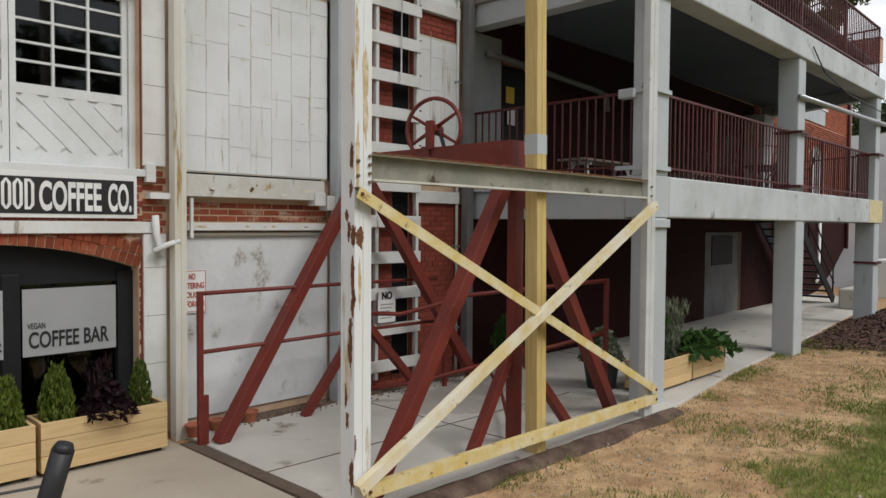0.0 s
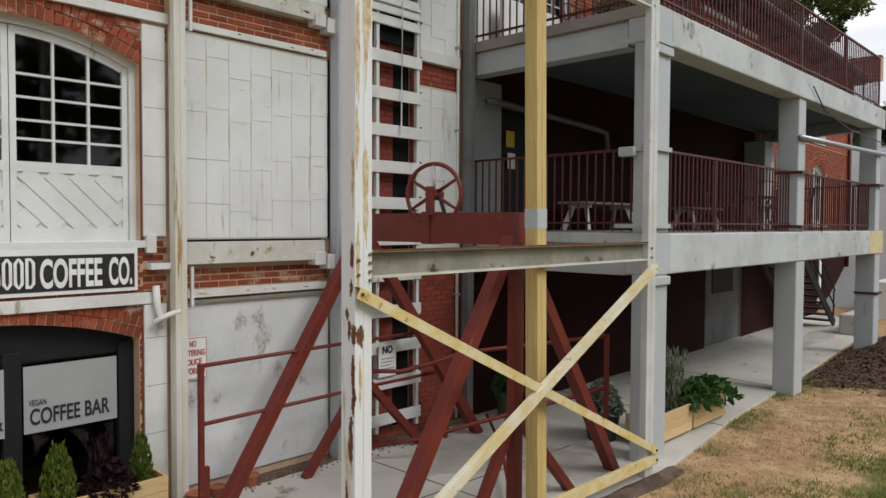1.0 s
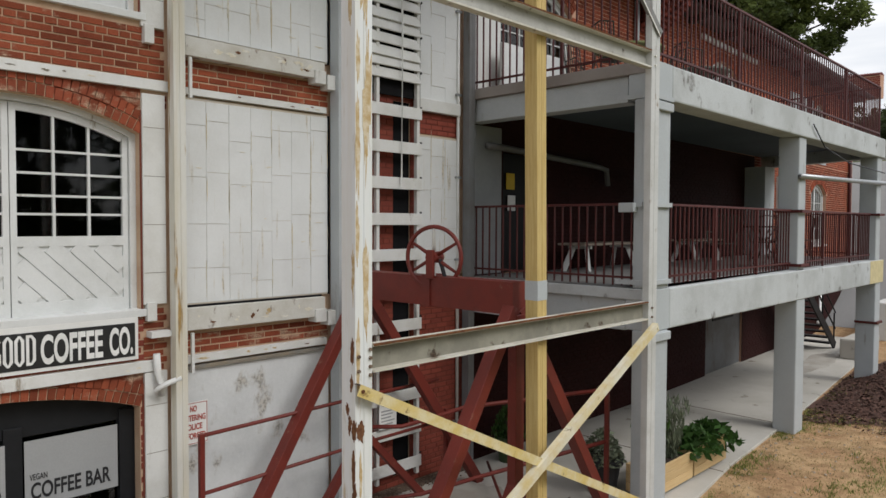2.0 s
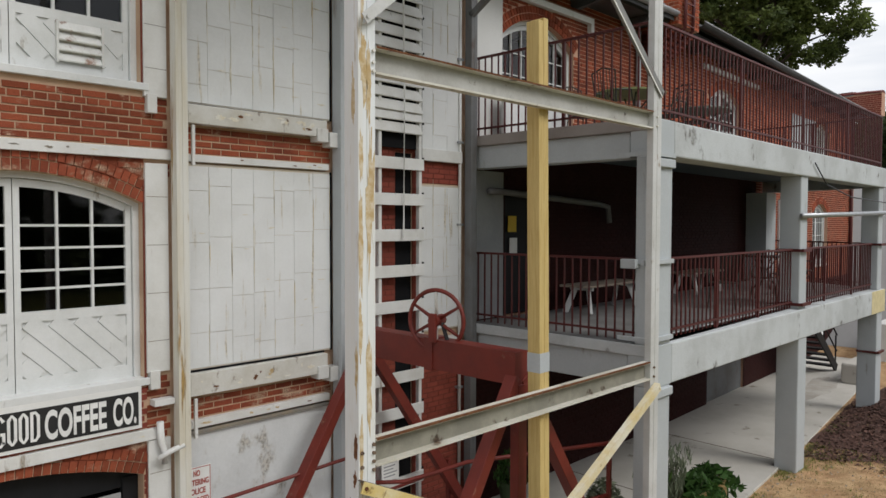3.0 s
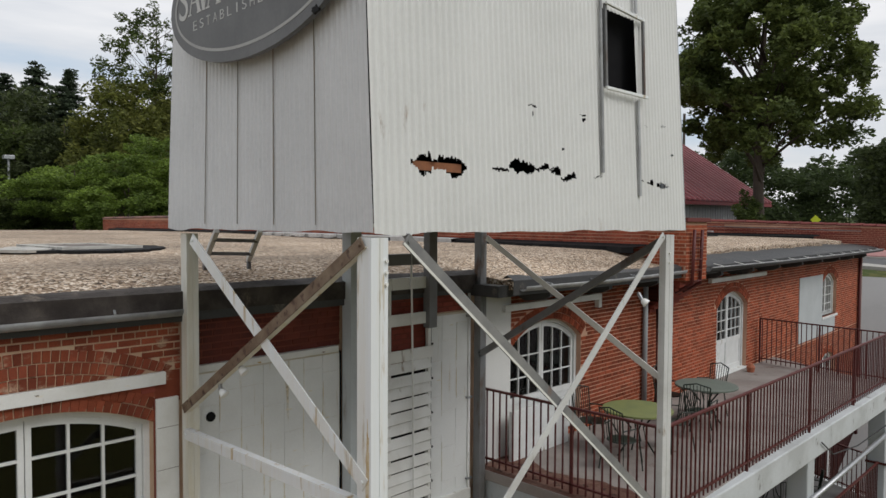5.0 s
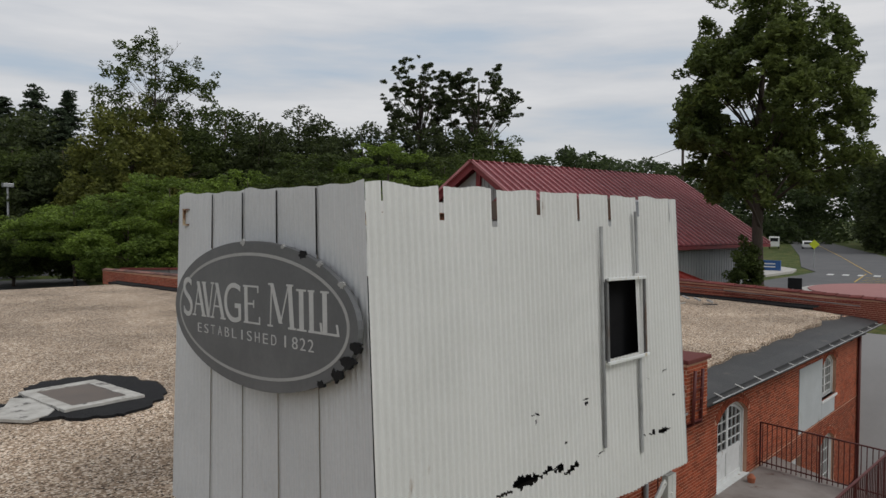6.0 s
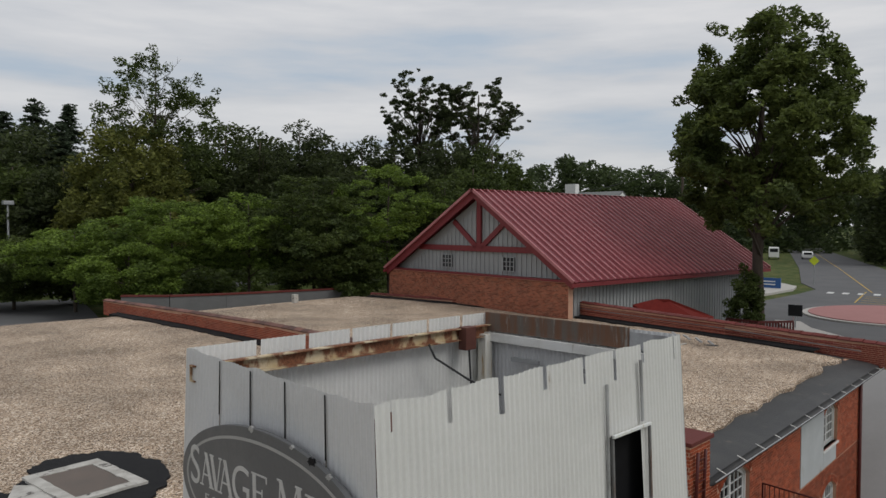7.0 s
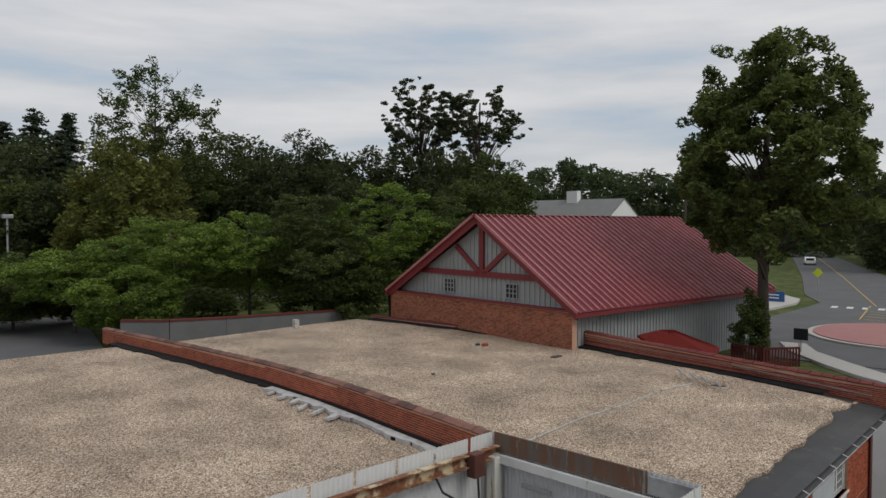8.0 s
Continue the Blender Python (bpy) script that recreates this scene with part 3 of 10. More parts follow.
# ---- roofs ----
def gravel_material():
    m = bpy.data.materials.new("roof gravel")
    m.use_nodes = True
    n, l = m.node_tree.nodes, m.node_tree.links
    bs = n["Principled BSDF"]
    bs.inputs["Roughness"].default_value = 0.9
    bs.inputs["Specular IOR Level"].default_value = 0.2
    geo = n.new("ShaderNodeNewGeometry")
    vo = n.new("ShaderNodeTexVoronoi")
    vo.inputs["Scale"].default_value = 36.0
    l.new(geo.outputs["Position"], vo.inputs["Vector"])
    sep = n.new("ShaderNodeSeparateColor")
    l.new(vo.outputs["Color"], sep.inputs["Color"])
    cr = n.new("ShaderNodeValToRGB")
    els = cr.color_ramp.elements
    els[0].color, els[1].color = (0.045, 0.03, 0.02, 1), (0.95, 0.83, 0.69, 1)
    e1 = els.new(0.28)
    e1.color = (0.29, 0.203, 0.138, 1)
    e2 = els.new(0.68)
    e2.color = (0.565, 0.428, 0.302, 1)
    l.new(sep.outputs["Red"], cr.inputs["Fac"])
    big = n.new("ShaderNodeTexNoise")
    big.inputs["Scale"].default_value, big.inputs["Detail"].default_value = 0.38, 8.0
    big.inputs["Roughness"].default_value = 0.62
    l.new(geo.outputs["Position"], big.inputs["Vector"])
    mr = n.new("ShaderNodeMapRange")
    mr.inputs["From Min"].default_value, mr.inputs["From Max"].default_value = 0.3, 0.7
    mr.inputs["To Min"].default_value, mr.inputs["To Max"].default_value = 0.46, 0.96
    l.new(big.outputs["Fac"], mr.inputs["Value"])
    mx = n.new("ShaderNodeMixRGB")
    mx.blend_type = "MULTIPLY"
    mx.inputs["Fac"].default_value = 1.0
    l.new(cr.outputs["Color"], mx.inputs["Color1"])
    l.new(mr.outputs["Result"], mx.inputs["Color2"])
    l.new(mx.outputs["Color"], bs.inputs["Base Color"])
    bp = n.new("ShaderNodeBump")
    bp.inputs["Strength"].default_value, bp.inputs["Distance"].default_value = 0.22, 0.02
    bp.invert = True
    l.new(vo.outputs["Distance"], bp.inputs["Height"])
    l.new(bp.outputs["Normal"], bs.inputs["Normal"])
    return m


M["gravel"] = gravel_material()
EAVE = 7.98
PAR = [(13.0, 6.9), (14.3, 13.9), (15.3, 24.5), (14.9, 40.0)]


def sheet(rows):
    """Quads between rows of points of equal length."""
    v = [p for r in rows for p in r]
    k = len(rows[0])
    return v, [(j * k + i, j * k + i + 1, (j + 1) * k + i + 1, (j + 1) * k + i) for j in range(len(rows) - 1) for i in range(k - 1)]


def roof_z(x, y):
    return 8.28 + 0.05 * math.sin(x * 0.35 + y * 0.13) * math.sin(y * 0.21 + 1.0) - 0.25 * (1 - smooth(6.3, 8.2, y))


def par_x(y):
    for (xa, ya), (xb, yb) in zip(PAR, PAR[1:]):
        if y <= yb or (xb, yb) == PAR[-1]:
            return xa + (xb - xa) * (y - ya) / (yb - ya)


def roof_patch(name, ys, left, right, n, material, label, dz=0.0, skew=None):
    rows = []
    for y in ys:
        a, b = left(y), right(y)
        xs_ = [a + (b - a) * i / n for i in range(n + 1)]
        ys_ = [y + skew(x, y) if skew else y for x in xs_]
        rows.append([(x, q, roof_z(x, q) + dz - (0.03 * max(0.0, 1 - (y - 8.0) / 1.1) if skew else 0.0)) for x, q in zip(xs_, ys_)])
    v, f = sheet(rows)
    k = len(v)
    nx = n + 1
    base = [(x, y, 7.9) for x, y, z in v]
    rim = [i for i in range(nx)] + [j * nx + n for j in range(1, len(rows))] + [(len(rows) - 1) * nx + i for i in range(n - 1, -1, -1)] + [j * nx for j in range(len(rows) - 2, 0, -1)]
    f2 = [(rim[i], rim[(i + 1) % len(rim)], rim[(i + 1) % len(rim)] + k, rim[i] + k) for i in range(len(rim))]
    ob = data_part(name, v + base, f + f2, material, smooth=False)
    return tagged(ob, label, "roof", kind="structure")


def right_edge(y):
    return END.x - 0.9 + (31.9 - END.x) * max(0.0, min(1.0, (y - 7.3) / 14.6)) if y < 21.9 else 31.4 - (y - 21.9) * 0.13


roof_patch("roof_eaves", steps((6.28, 6.93, 0.2)), lambda y: 7.62, lambda y: 12.85, 10, M["gravel"], "gravel over the projecting eaves")
roof_patch("roof_west", steps((6.935, 10, 0.4), (10, 37.6, 1.2)), lambda y: -7.2, lambda y: par_x(y) - 0.15, 40, M["gravel"], "flat gravel roof of the mill")
roof_patch("roof_east", steps((8.0, 12, 0.5), (12, 37.2, 1.0)), lambda y: par_x(y) + 0.15, right_edge, 110, M["gravel"], "flat gravel roof beside the brick parapet", skew=lambda x, y: (-0.82 + 0.056 * (x - 13.3) + 0.30 * noise.noise(Vector((x * 0.7, 1.0, 0.0))) + 0.07 * noise.noise(Vector((x * 2.6, 4.0, 0.0)))) * max(0.0, 1 - (y - 8.0) / 5))


def eave_y(x):
    return 6.26 + 0.035 * max(0.0, x - 13.0) * 1.25


xs = steps((13.3, END.x + 0.3, 0.8))
rows = [[(x, eave_y(x) + (8.9 + 0.045 * (x - 13.3) - eave_y(x)) * k, EAVE + (roof_z(x, 8.9) - 0.075 - EAVE) * k ** 0.6) for x in xs] for k in (0, 0.15, 0.5, 0.8, 1.0)]
rows = [[(x, y, 7.86) for x, y, z in rows[0]]] + rows + [[(x, y + 0.05, 7.86) for x, y, z in rows[-1]]]
v, f = sheet(rows)
tagged(data_part("roof_edge", v, f, M["slate"]), "dark bitumen strip along the eaves", "roof", kind="structure")
se = B()
slab(se, [(7.4, 6.36), (13.0, 6.36), (13.0, WY + 0.1), (7.4, WY + 0.1)], 7.80, 7.96)
slab(se, [(-7, 6.84), (7.4, 6.84), (7.4, WY + 0.1), (-7, WY + 0.1)], 7.84, 7.96)
slab(se, [(13.3, 6.4), (END.x + 0.2, eave_y(END.x) + 0.12), (END.x + 0.2, END.y + 0.3), (13.3, WY + 0.15)], 7.80, 7.86)
single("soffit", se, M["slate"], "dark timber soffit under the eaves", "soffit", kind="structure")

# ---- concrete decks on columns ----
M["deck_top"] = mat("worn pinkish deck concrete", (0.285, 0.255, 0.235), 0.85, alt=(0.19, 0.16, 0.145), scale=1.1, amount=0.8, rust=(0.20, 0.13, 0.105), rust_amount=0.14, rust_scale=1.6, rust_stretch=(1, 1, 1), fine=60, bump=0.2, spec=0.2)
M["deck_floor"] = mat("worn grey deck floor", (0.20, 0.195, 0.19), 0.8, alt=(0.12, 0.115, 0.11), scale=1.2, amount=0.8, fine=50, bump=0.15, spec=0.2)
DX0, DX1, DY0 = 7.62, 18.1, 4.02
for z0, z1, lab in ((2.17, 2.66, "lower concrete deck with a thick painted edge beam"), (4.88, 5.30, "upper concrete deck with a stained edge beam")):
    deck = thing("deck", (DX0, DY0, z1), lab, "deck", kind="structure")
    b = B()
    slab(b, [(DX0 + 0.435, DY0), (DX1, DY0), (DX1, DY0 + 0.34), (DX0 + 0.435, DY0 + 0.34)], z0, z1)
    part("edge_beam", b, M["concrete"], deck, bevel=0.02)
    b = B()
    slab(b, [(DX0 + 0.05, DY0 + 0.37), (DX0 + 0.3, DY0 + 0.37), (DX0 + 0.3, WY - 0.02), (DX0 + 0.05, WY - 0.02)], z0 - 0.02, z1 - 0.13)
    part("end_beam", b, M["column"], deck, bevel=0.012)
    b = B()
    slab(b, [(DX0 - 0.02, DY0 + 0.05), (DX1, DY0 + 0.342), (DX1 + 1.4, WY + 0.15), (13.0, WY - 0.01), (DX0 - 0.02, WY - 0.01)], z1 - 0.13, z1 + (0.0 if z1 < 3 else 0.01))
    part("slab", b, M["concrete"] if z1 < 3 else M["deck_top"], deck, bevel=0.008)
    # thin dark sheet below the slab carries the underside's shade
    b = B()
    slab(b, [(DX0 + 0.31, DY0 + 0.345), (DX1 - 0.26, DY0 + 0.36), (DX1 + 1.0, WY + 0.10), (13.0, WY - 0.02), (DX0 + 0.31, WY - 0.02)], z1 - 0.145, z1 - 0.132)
    part("soffit", b, M["soffit"], deck, "underside sheet with deck shade in its grey")
    b = B()
    slab(b, [(DX1 - 0.25, DY0 + 0.342), (DX1, DY0 + 0.342), (DX1 + 1.3, WY + 0.14), (DX1 + 1.05, WY + 0.14)], z0, z1 - 0.132)
    part("end_beam", b, M["concrete"], deck, bevel=0.012)
    if z1 < 3:
        b = B()
        slab(b, [(DX0 + 0.02, DY0 + 0.37), (DX1 - 0.05, DY0 + 0.40), (DX1 + 1.2, WY + 0.12), (13.0, WY - 0.03), (DX0 + 0.02, WY - 0.03)], z1, z1 + 0.006)
        part("floor_paint", b, M["deck_floor"], deck, "grey painted floor")
# rust-brown worn strip of the upper deck along its open end
M["litter"] = mat("rust brown deck stain", (0.11, 0.052, 0.038), 0.9, alt=(0.19, 0.115, 0.09), scale=5, amount=0.9, rust=(0.06, 0.035, 0.028), rust_amount=0.35, rust_scale=6, rust_stretch=(1, 1, 1), fine=70, bump=0.4, spec=0.15)
ys = steps((4.12, 6.9, 0.1))
rows = [[(7.615, y, 5.3125) for y in ys], [(8.30 + 0.35 * noise.noise(Vector((y * 0.9, 3.0, 0.0))) + 0.10 * noise.noise(Vector((y * 4.0, 8.0, 0.0))) + 0.12 * (y - 5.4), y, 5.3135) for y in ys]]
v, f = sheet(rows)
tagged(data_part("deck_stain", v, [q[::-1] for q in f], M["litter"]), "rust-brown worn strip along the deck's open end", "stain", kind="structure")
for x0, x1, y0, y1, z0, z1 in ((7.62, 8.04, 4.03, 4.28, -0.1, 2.17), (7.62, 8.04, 4.03, 4.28, 2.66, 4.88), (12.62, 13.02, 4.04, 4.40, -0.1, 2.17), (12.66, 13.0, 4.06, 4.40, 2.66, 4.88),
                               (17.6, 18.0, 4.04, 4.42, -0.1, 2.17), (17.62, 17.96, 4.06, 4.40, 2.66, 4.88)):
    b = B()
    box(b, x0, x1, y0, y1, z0, z1)
    single("column", b, M["column"], "square pale grey painted concrete column", "column", "deck columns", bevel=0.02)
b = B()
box(b, 7.62, 8.05, DY0, DY0 + 0.34, 2.17, 2.66)
box(b, 7.62, 8.05, DY0, DY0 + 0.34, 4.88, 5.30)
single("column_head", b, M["column"], "painted blocks where the decks meet the corner column", "column", kind="structure", bevel=0.01)

# ---- lift tower: steel legs, beams, bracing and corrugated cabin ----
tower = thing("tower", (3.2, 3.92, -0.1), "white painted steel tower with a corrugated cabin", "tower")
LEGS = {"fl": (3.18, 3.92), "fr": (7.29, 3.88), "bl": (3.26, 6.78), "bm": (5.26, 6.80), "br": (7.55, 6.78)}


def leg(x, y, z0, z1, w, d, material, label):
    b = B()
    channel(b, (x - w / 2, y, z0), (x - w / 2, y, z1), d, w * 0.48, 0.014, up=(0, 1, 0), flip=-1)
    channel(b, (x + w / 2, y, z0), (x + w / 2, y, z1), d, w * 0.48, 0.014, up=(0, 1, 0), flip=1)
    p = part("leg", b, material, tower, label)
    b = B()
    box(b, x - w / 2 + 0.015, x + w / 2 - 0.015, y - d / 2 + 0.004, y + d / 2 - 0.004, z0, z1)
    part("web", b, material, p)
    return p


leg(*LEGS["fl"], -0.1, 8.72, 0.15, 0.15, M["rust_post"], "white steel leg with rust runs")
leg(*LEGS["fr"], -0.1, 8.70, 0.18, 0.075, M["dull_steel"], "slim white steel leg")
leg(3.265, 6.80, -0.1, 8.70, 0.12, 0.12, M["ochre_post"], "cream leg with ochre stains")
leg(*LEGS["bm"], -0.1, 8.70, 0.16, 0.16, M["column"], "pale grey steel leg")
leg(7.53, 6.80, -0.1, 8.70, 0.12, 0.12, M["dark_leg"], "dark grey rusting steel leg")


# rust that broke through the paint of the front leg
M["rust_spot"] = mat("dark brown rust", (0.115, 0.050, 0.028), 0.9, alt=(0.20, 0.095, 0.045), scale=22, amount=0.9, fine=120, bump=0.5, spec=0.1)
M["soft_run"] = mat("faint ochre stain", (0.64, 0.585, 0.45), 0.7, alt=(0.70, 0.69, 0.65), scale=18, amount=0.9, fine=90, bump=0.1, spec=0.2)
M["rust_run"] = mat("ochre rust stain", (0.45, 0.32, 0.15), 0.7, alt=(0.62, 0.55, 0.42), scale=14, amount=0.9, fine=90, bump=0.1, spec=0.2)
rr_ = random.Random(21)


def rust_spot(face, u, z, w, h, material, k=32, proud=0.003):
    """An irregular stain on the left (x) or front (y) face of the front leg."""
    fx, fy = LEGS["fl"][0] - 0.075, LEGS["fl"][1] - 0.075
    ph = rr_.random() * 9
    bm = B()
    ring = []
    for i in range(k):
        a = 2 * math.pi * i / k
        q = 0.68 + 0.38 * noise.noise(Vector((math.cos(a) * 1.4 + ph, math.sin(a) * 1.4, ph))) + 0.42 * noise.noise(Vector((math.cos(a) * 6 + ph, math.sin(a) * 6, ph)))
        du, dz = math.cos(a) * w / 2 * q, math.sin(a) * h / 2 * q
        ring.append(((fx - proud, min(u + du, fy + 0.145), z + dz) if face == "x" else (min(max(u + du, fx + 0.004), fx + 0.146), fy - proud, z + dz)))
    back = [(p[0] + 0.004, p[1], p[2]) if face == "x" else (p[0], p[1] + 0.004, p[2]) for p in ring]
    f_, b_ = [bm.verts.new(p) for p in ring], [bm.verts.new(p) for p in back]
    bm.faces.new(f_)
    for i in range(k):
        bm.faces.new((f_[i], b_[i], b_[(i + 1) % k], f_[(i + 1) % k]))
    part("rust_stain", bm, material, tower, "rust stain on the white paint")


for face, u, z, w, h in (("x", 3.875, 2.55, 0.055, 0.26), ("x", 3.885, 2.31, 0.05, 0.14), ("x", 3.93, 2.12, 0.045, 0.12), ("x", 3.905, 2.02, 0.05, 0.15), ("x", 3.855, 1.99, 0.07, 0.22), ("y", 3.15, 1.98, 0.105, 0.19),
                         ("x", 3.865, 1.72, 0.06, 0.36), ("x", 3.855, 1.53, 0.06, 0.20), ("x", 3.885, 1.36, 0.05, 0.13), ("x", 3.885, 1.20, 0.065, 0.34), ("x", 3.935, 0.86, 0.04, 0.20), ("x", 3.92, 0.70, 0.05, 0.16), ("y", 3.11, 0.52, 0.04, 0.2), ("x", 3.87, 0.30, 0.06, 0.3)):
    rust_spot(face, u, z, w, h, M["rust_spot"])
for face, u, z, w, h in (("y", 3.13, 2.50, 0.05, 0.7), ("y", 3.15, 1.66, 0.035, 0.5), ("y", 3.12, 3.35, 0.05, 0.6), ("y", 3.20, 5.0, 0.06, 0.7), ("y", 3.13, 4.55, 0.05, 0.5), ("y", 3.22, 6.1, 0.04, 0.9), ("y", 3.14, 5.6, 0.04, 0.5), ("y", 3.21, 4.2, 0.09, 1.3), ("y", 3.13, 3.9, 0.06, 0.9), ("y", 3.20, 3.0, 0.08, 0.9), ("y", 3.15, 5.15, 0.08, 0.5),
                         ("x", 3.90, 4.95, 0.05, 0.5), ("x", 3.87, 3.1, 0.04, 0.5), ("x", 3.93, 1.0, 0.06, 0.5), ("x", 3.88, 7.2, 0.05, 0.8)):
    rust_spot(face, u, z, w, h, M["rust_run"], proud=0.0018)
FY = 3.84
for z, h in ((2.47, 0.20), (5.21, 0.19)):
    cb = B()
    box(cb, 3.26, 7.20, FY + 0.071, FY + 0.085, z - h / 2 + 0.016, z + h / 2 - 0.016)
    web = part("beam", cb, M["beam_web"] if z < 4 else M["beam_pale"], tower, "open channel beam, web darkened by dirt and painted shade")
    for zz in (z - h / 2, z + h / 2 - 0.016):
        cb = B()
        box(cb, 3.26, 7.20, FY, FY + 0.085, zz, zz + 0.016)
        part("flange", cb, M["beam_steel"], web, "off-white flange")
    cb = B()
    box(cb, 3.265, 7.195, FY - 0.003, FY + 0.02, z + h / 2 - 0.012, z + h / 2 + 0.003)
    part("edge_rust", cb, M["rust_spot"], web, "rusted upper edge")
YB = M["yellow_paint"]
M["rust_brace"] = mat("cream steel with brown rust", (0.125, 0.082, 0.053), 0.7, alt=(0.26, 0.20, 0.14), scale=3.5, amount=0.8, rust=(0.085, 0.045, 0.03), rust_amount=0.42, rust_scale=11, rust_stretch=(1, 1, 1), bump=0.1)
M["brace_grey"] = mat("dull dark grey steel", (0.15, 0.15, 0.15), 0.6, alt=(0.24, 0.235, 0.22), scale=3, amount=0.8, rust=RUST, rust_amount=0.15, bump=0.08)
M["brace_edge"] = mat("dark rusted steel edge", (0.085, 0.065, 0.05), 0.8, alt=(0.15, 0.12, 0.095), scale=8, amount=0.9, bump=0.2, spec=0.2)


def brace(a, b, w, out, material, label, edge=1, lip=0.055, edge_mat=None, strip=None):
    """An angle iron laid flat against the frame (its face towards out), with its other leg turned inwards."""
    m, n = frame_of(a, b, out)
    bm = B()
    box(bm, 0, n, -w / 2, w / 2, 0.0, 0.010, m)
    p = part("brace", bm, material, tower, label)
    bm = B()
    q = edge * w / 2
    box(bm, 0, n, min(q, q - edge * 0.010), max(q, q - edge * 0.010), -lip, -0.0005, m)
    part("flange", bm, edge_mat or material, p)
    if strip:
        bm = B()
        box(bm, 0, n, min(-q, -q + edge * 0.02), max(-q, -q + edge * 0.02), 0.010, 0.013, m)
        part("worn_edge", bm, strip, p, "pale worn edge")
    for f in (0.03, n - 0.03):
        bm = B()
        tube(bm, [m @ Vector((f, 0, 0.009)), m @ Vector((f, 0, 0.022))], 0.014, 6)
        part("bolt", bm, M["rust_spot"] if material is YB else material, p)
    return p


FRONT, LEFT, RIGHT = (0, -1, 0), (-1, 0, 0), (1, 0, 0)
brace((3.09, 3.79, 2.285), (7.37, 3.79, 0.235), 0.082, FRONT, YB, "yellow angle brace", edge=-1, lip=0.07, edge_mat=M["brace_edge"])
brace((3.10, 3.765, 0.235), (7.27, 3.765, 2.30), 0.085, FRONT, M["cream_paint"], "worn cream and yellow angle brace", edge=-1)
brace((3.16, 3.78, 0.205), (7.36, 3.78, 0.145), 0.095, FRONT, YB, "yellow bottom rail", edge=-1)
brace((3.40, 3.83, 8.71), (7.37, 3.83, 5.50), 0.095, FRONT, M["brace_grey"], "grey angle brace with a pale edge", edge=-1, lip=0.075, strip=M["white_steel"])
brace((3.12, 3.80, 5.455), (7.05, 3.80, 8.70), 0.075, FRONT, M["dull_steel"], "white angle brace", edge=1, lip=0.05)
brace((3.09, 3.91, 8.69), (3.09, 6.58, 7.05), 0.085, LEFT, M["rust_brace"], "rust-stained angle brace", edge=-1, lip=0.06, edge_mat=M["ochre_post"])
brace((3.105, 6.42, 8.66), (3.105, 3.90, 7.03), 0.11, LEFT, M["rust_post"], "white angle brace", edge=1)
brace((3.10, 3.92, 6.86), (3.10, 6.58, 6.81), 0.095, LEFT, M["rust_post"], "cream tie bar", edge=1)
brace((7.50, 6.66, 8.61), (7.50, 4.02, 7.06), 0.075, LEFT, M["white_steel"], "white angle brace", edge=1, lip=0.06, edge_mat=M["dark_leg"], strip=None)
brace((7.48, 6.78, 6.97), (7.48, 4.0, 8.66), 0.08, LEFT, M["dark_leg"], "dark rusting angle brace", edge=1)
# dark hoist shaft between the ladder's head and the cabin
bm = B()
box(bm, 6.46, 6.60, 6.72, 6.84, 7.45, 9.4)
part("shaft_post", bm, M["dark_leg"], tower, "dark rusting post under the cabin", bevel=0.006)
bm = B()
box(bm, 5.40, 6.62, 6.74, 6.84, 8.28, 8.42)
part("shaft_beam", bm, M["dark_leg"], tower, "dark rusting cross beam under the cabin", bevel=0.006)

# cabin
CB = {"F": (3.12, 3.84), "R": (7.64, 3.84), "L": (3.14, 6.98), "K": (7.52, 6.88)}
CT = {"F": (3.06, 3.92), "R": (7.52, 3.97), "L": (3.24, 6.97), "K": (7.48, 6.82)}
CZ0, CZ1 = 8.75, 11.70


def corrugated(name, k0, k1, material, label, pitch=0.068, depth=0.009, holes=(), tops=None, flip=1):
    """A sheet of vertical corrugations between two corners of the cabin, with ragged holes (u0, u1, z0, z1)."""
    a0, a1, b0, b1 = (Vector((*q, 0)) for q in (CB[k0], CB[k1], CT[k0], CT[k1]))
    length = (a1 - a0).length
    nrm = (a1 - a0).normalized().cross(Z) * flip
    us = {0.0, length, *[v for h in holes for v in h[:2]]}
    cnt = int(length / pitch * 8)
    us |= {length * i / cnt for i in range(cnt + 1)}
    us = sorted(us)
    zs = sorted({round(v, 5) for v in (0.0, *[v for h in holes for v in h[2:]], *[(CZ1 - CZ0) * i / 6 for i in range(7)])})
    idx, verts, faces = {}, [], []

    def vert(i, j):
        if (i, j) not in idx:
            u, z = us[i], zs[j]
            k = z / (CZ1 - CZ0)
            p = (a0.lerp(a1, u / length)).lerp(b0.lerp(b1, u / length), k)
            w = math.cos(u / pitch * 2 * math.pi) * depth + 0.010 * noise.noise(Vector((u * 0.8, z * 0.6, 4.0)))
            top = tops(u) if tops and j == len(zs) - 1 else 0.0
            low = 0.03 * noise.noise(Vector((u * 2.2, 9.0, 1.0))) if j == 0 else 0.0
            idx[(i, j)] = len(verts)
            verts.append(tuple(p + nrm * w + Z * (CZ0 + z + top + low)))
        return idx[(i, j)]

    for i in range(len(us) - 1):
        for j in range(len(zs) - 1):
            um, zm = (us[i] + us[i + 1]) / 2, (zs[j] + zs[j + 1]) / 2
            if any(h[0] < um < h[1] and h[2] < zm < h[3] for h in holes):
                continue
            faces.append((vert(i, j), vert(i + 1, j), vert(i + 1, j + 1), vert(i, j + 1)))
    return data_part(name, verts, faces, material, tower, label, smooth=True)


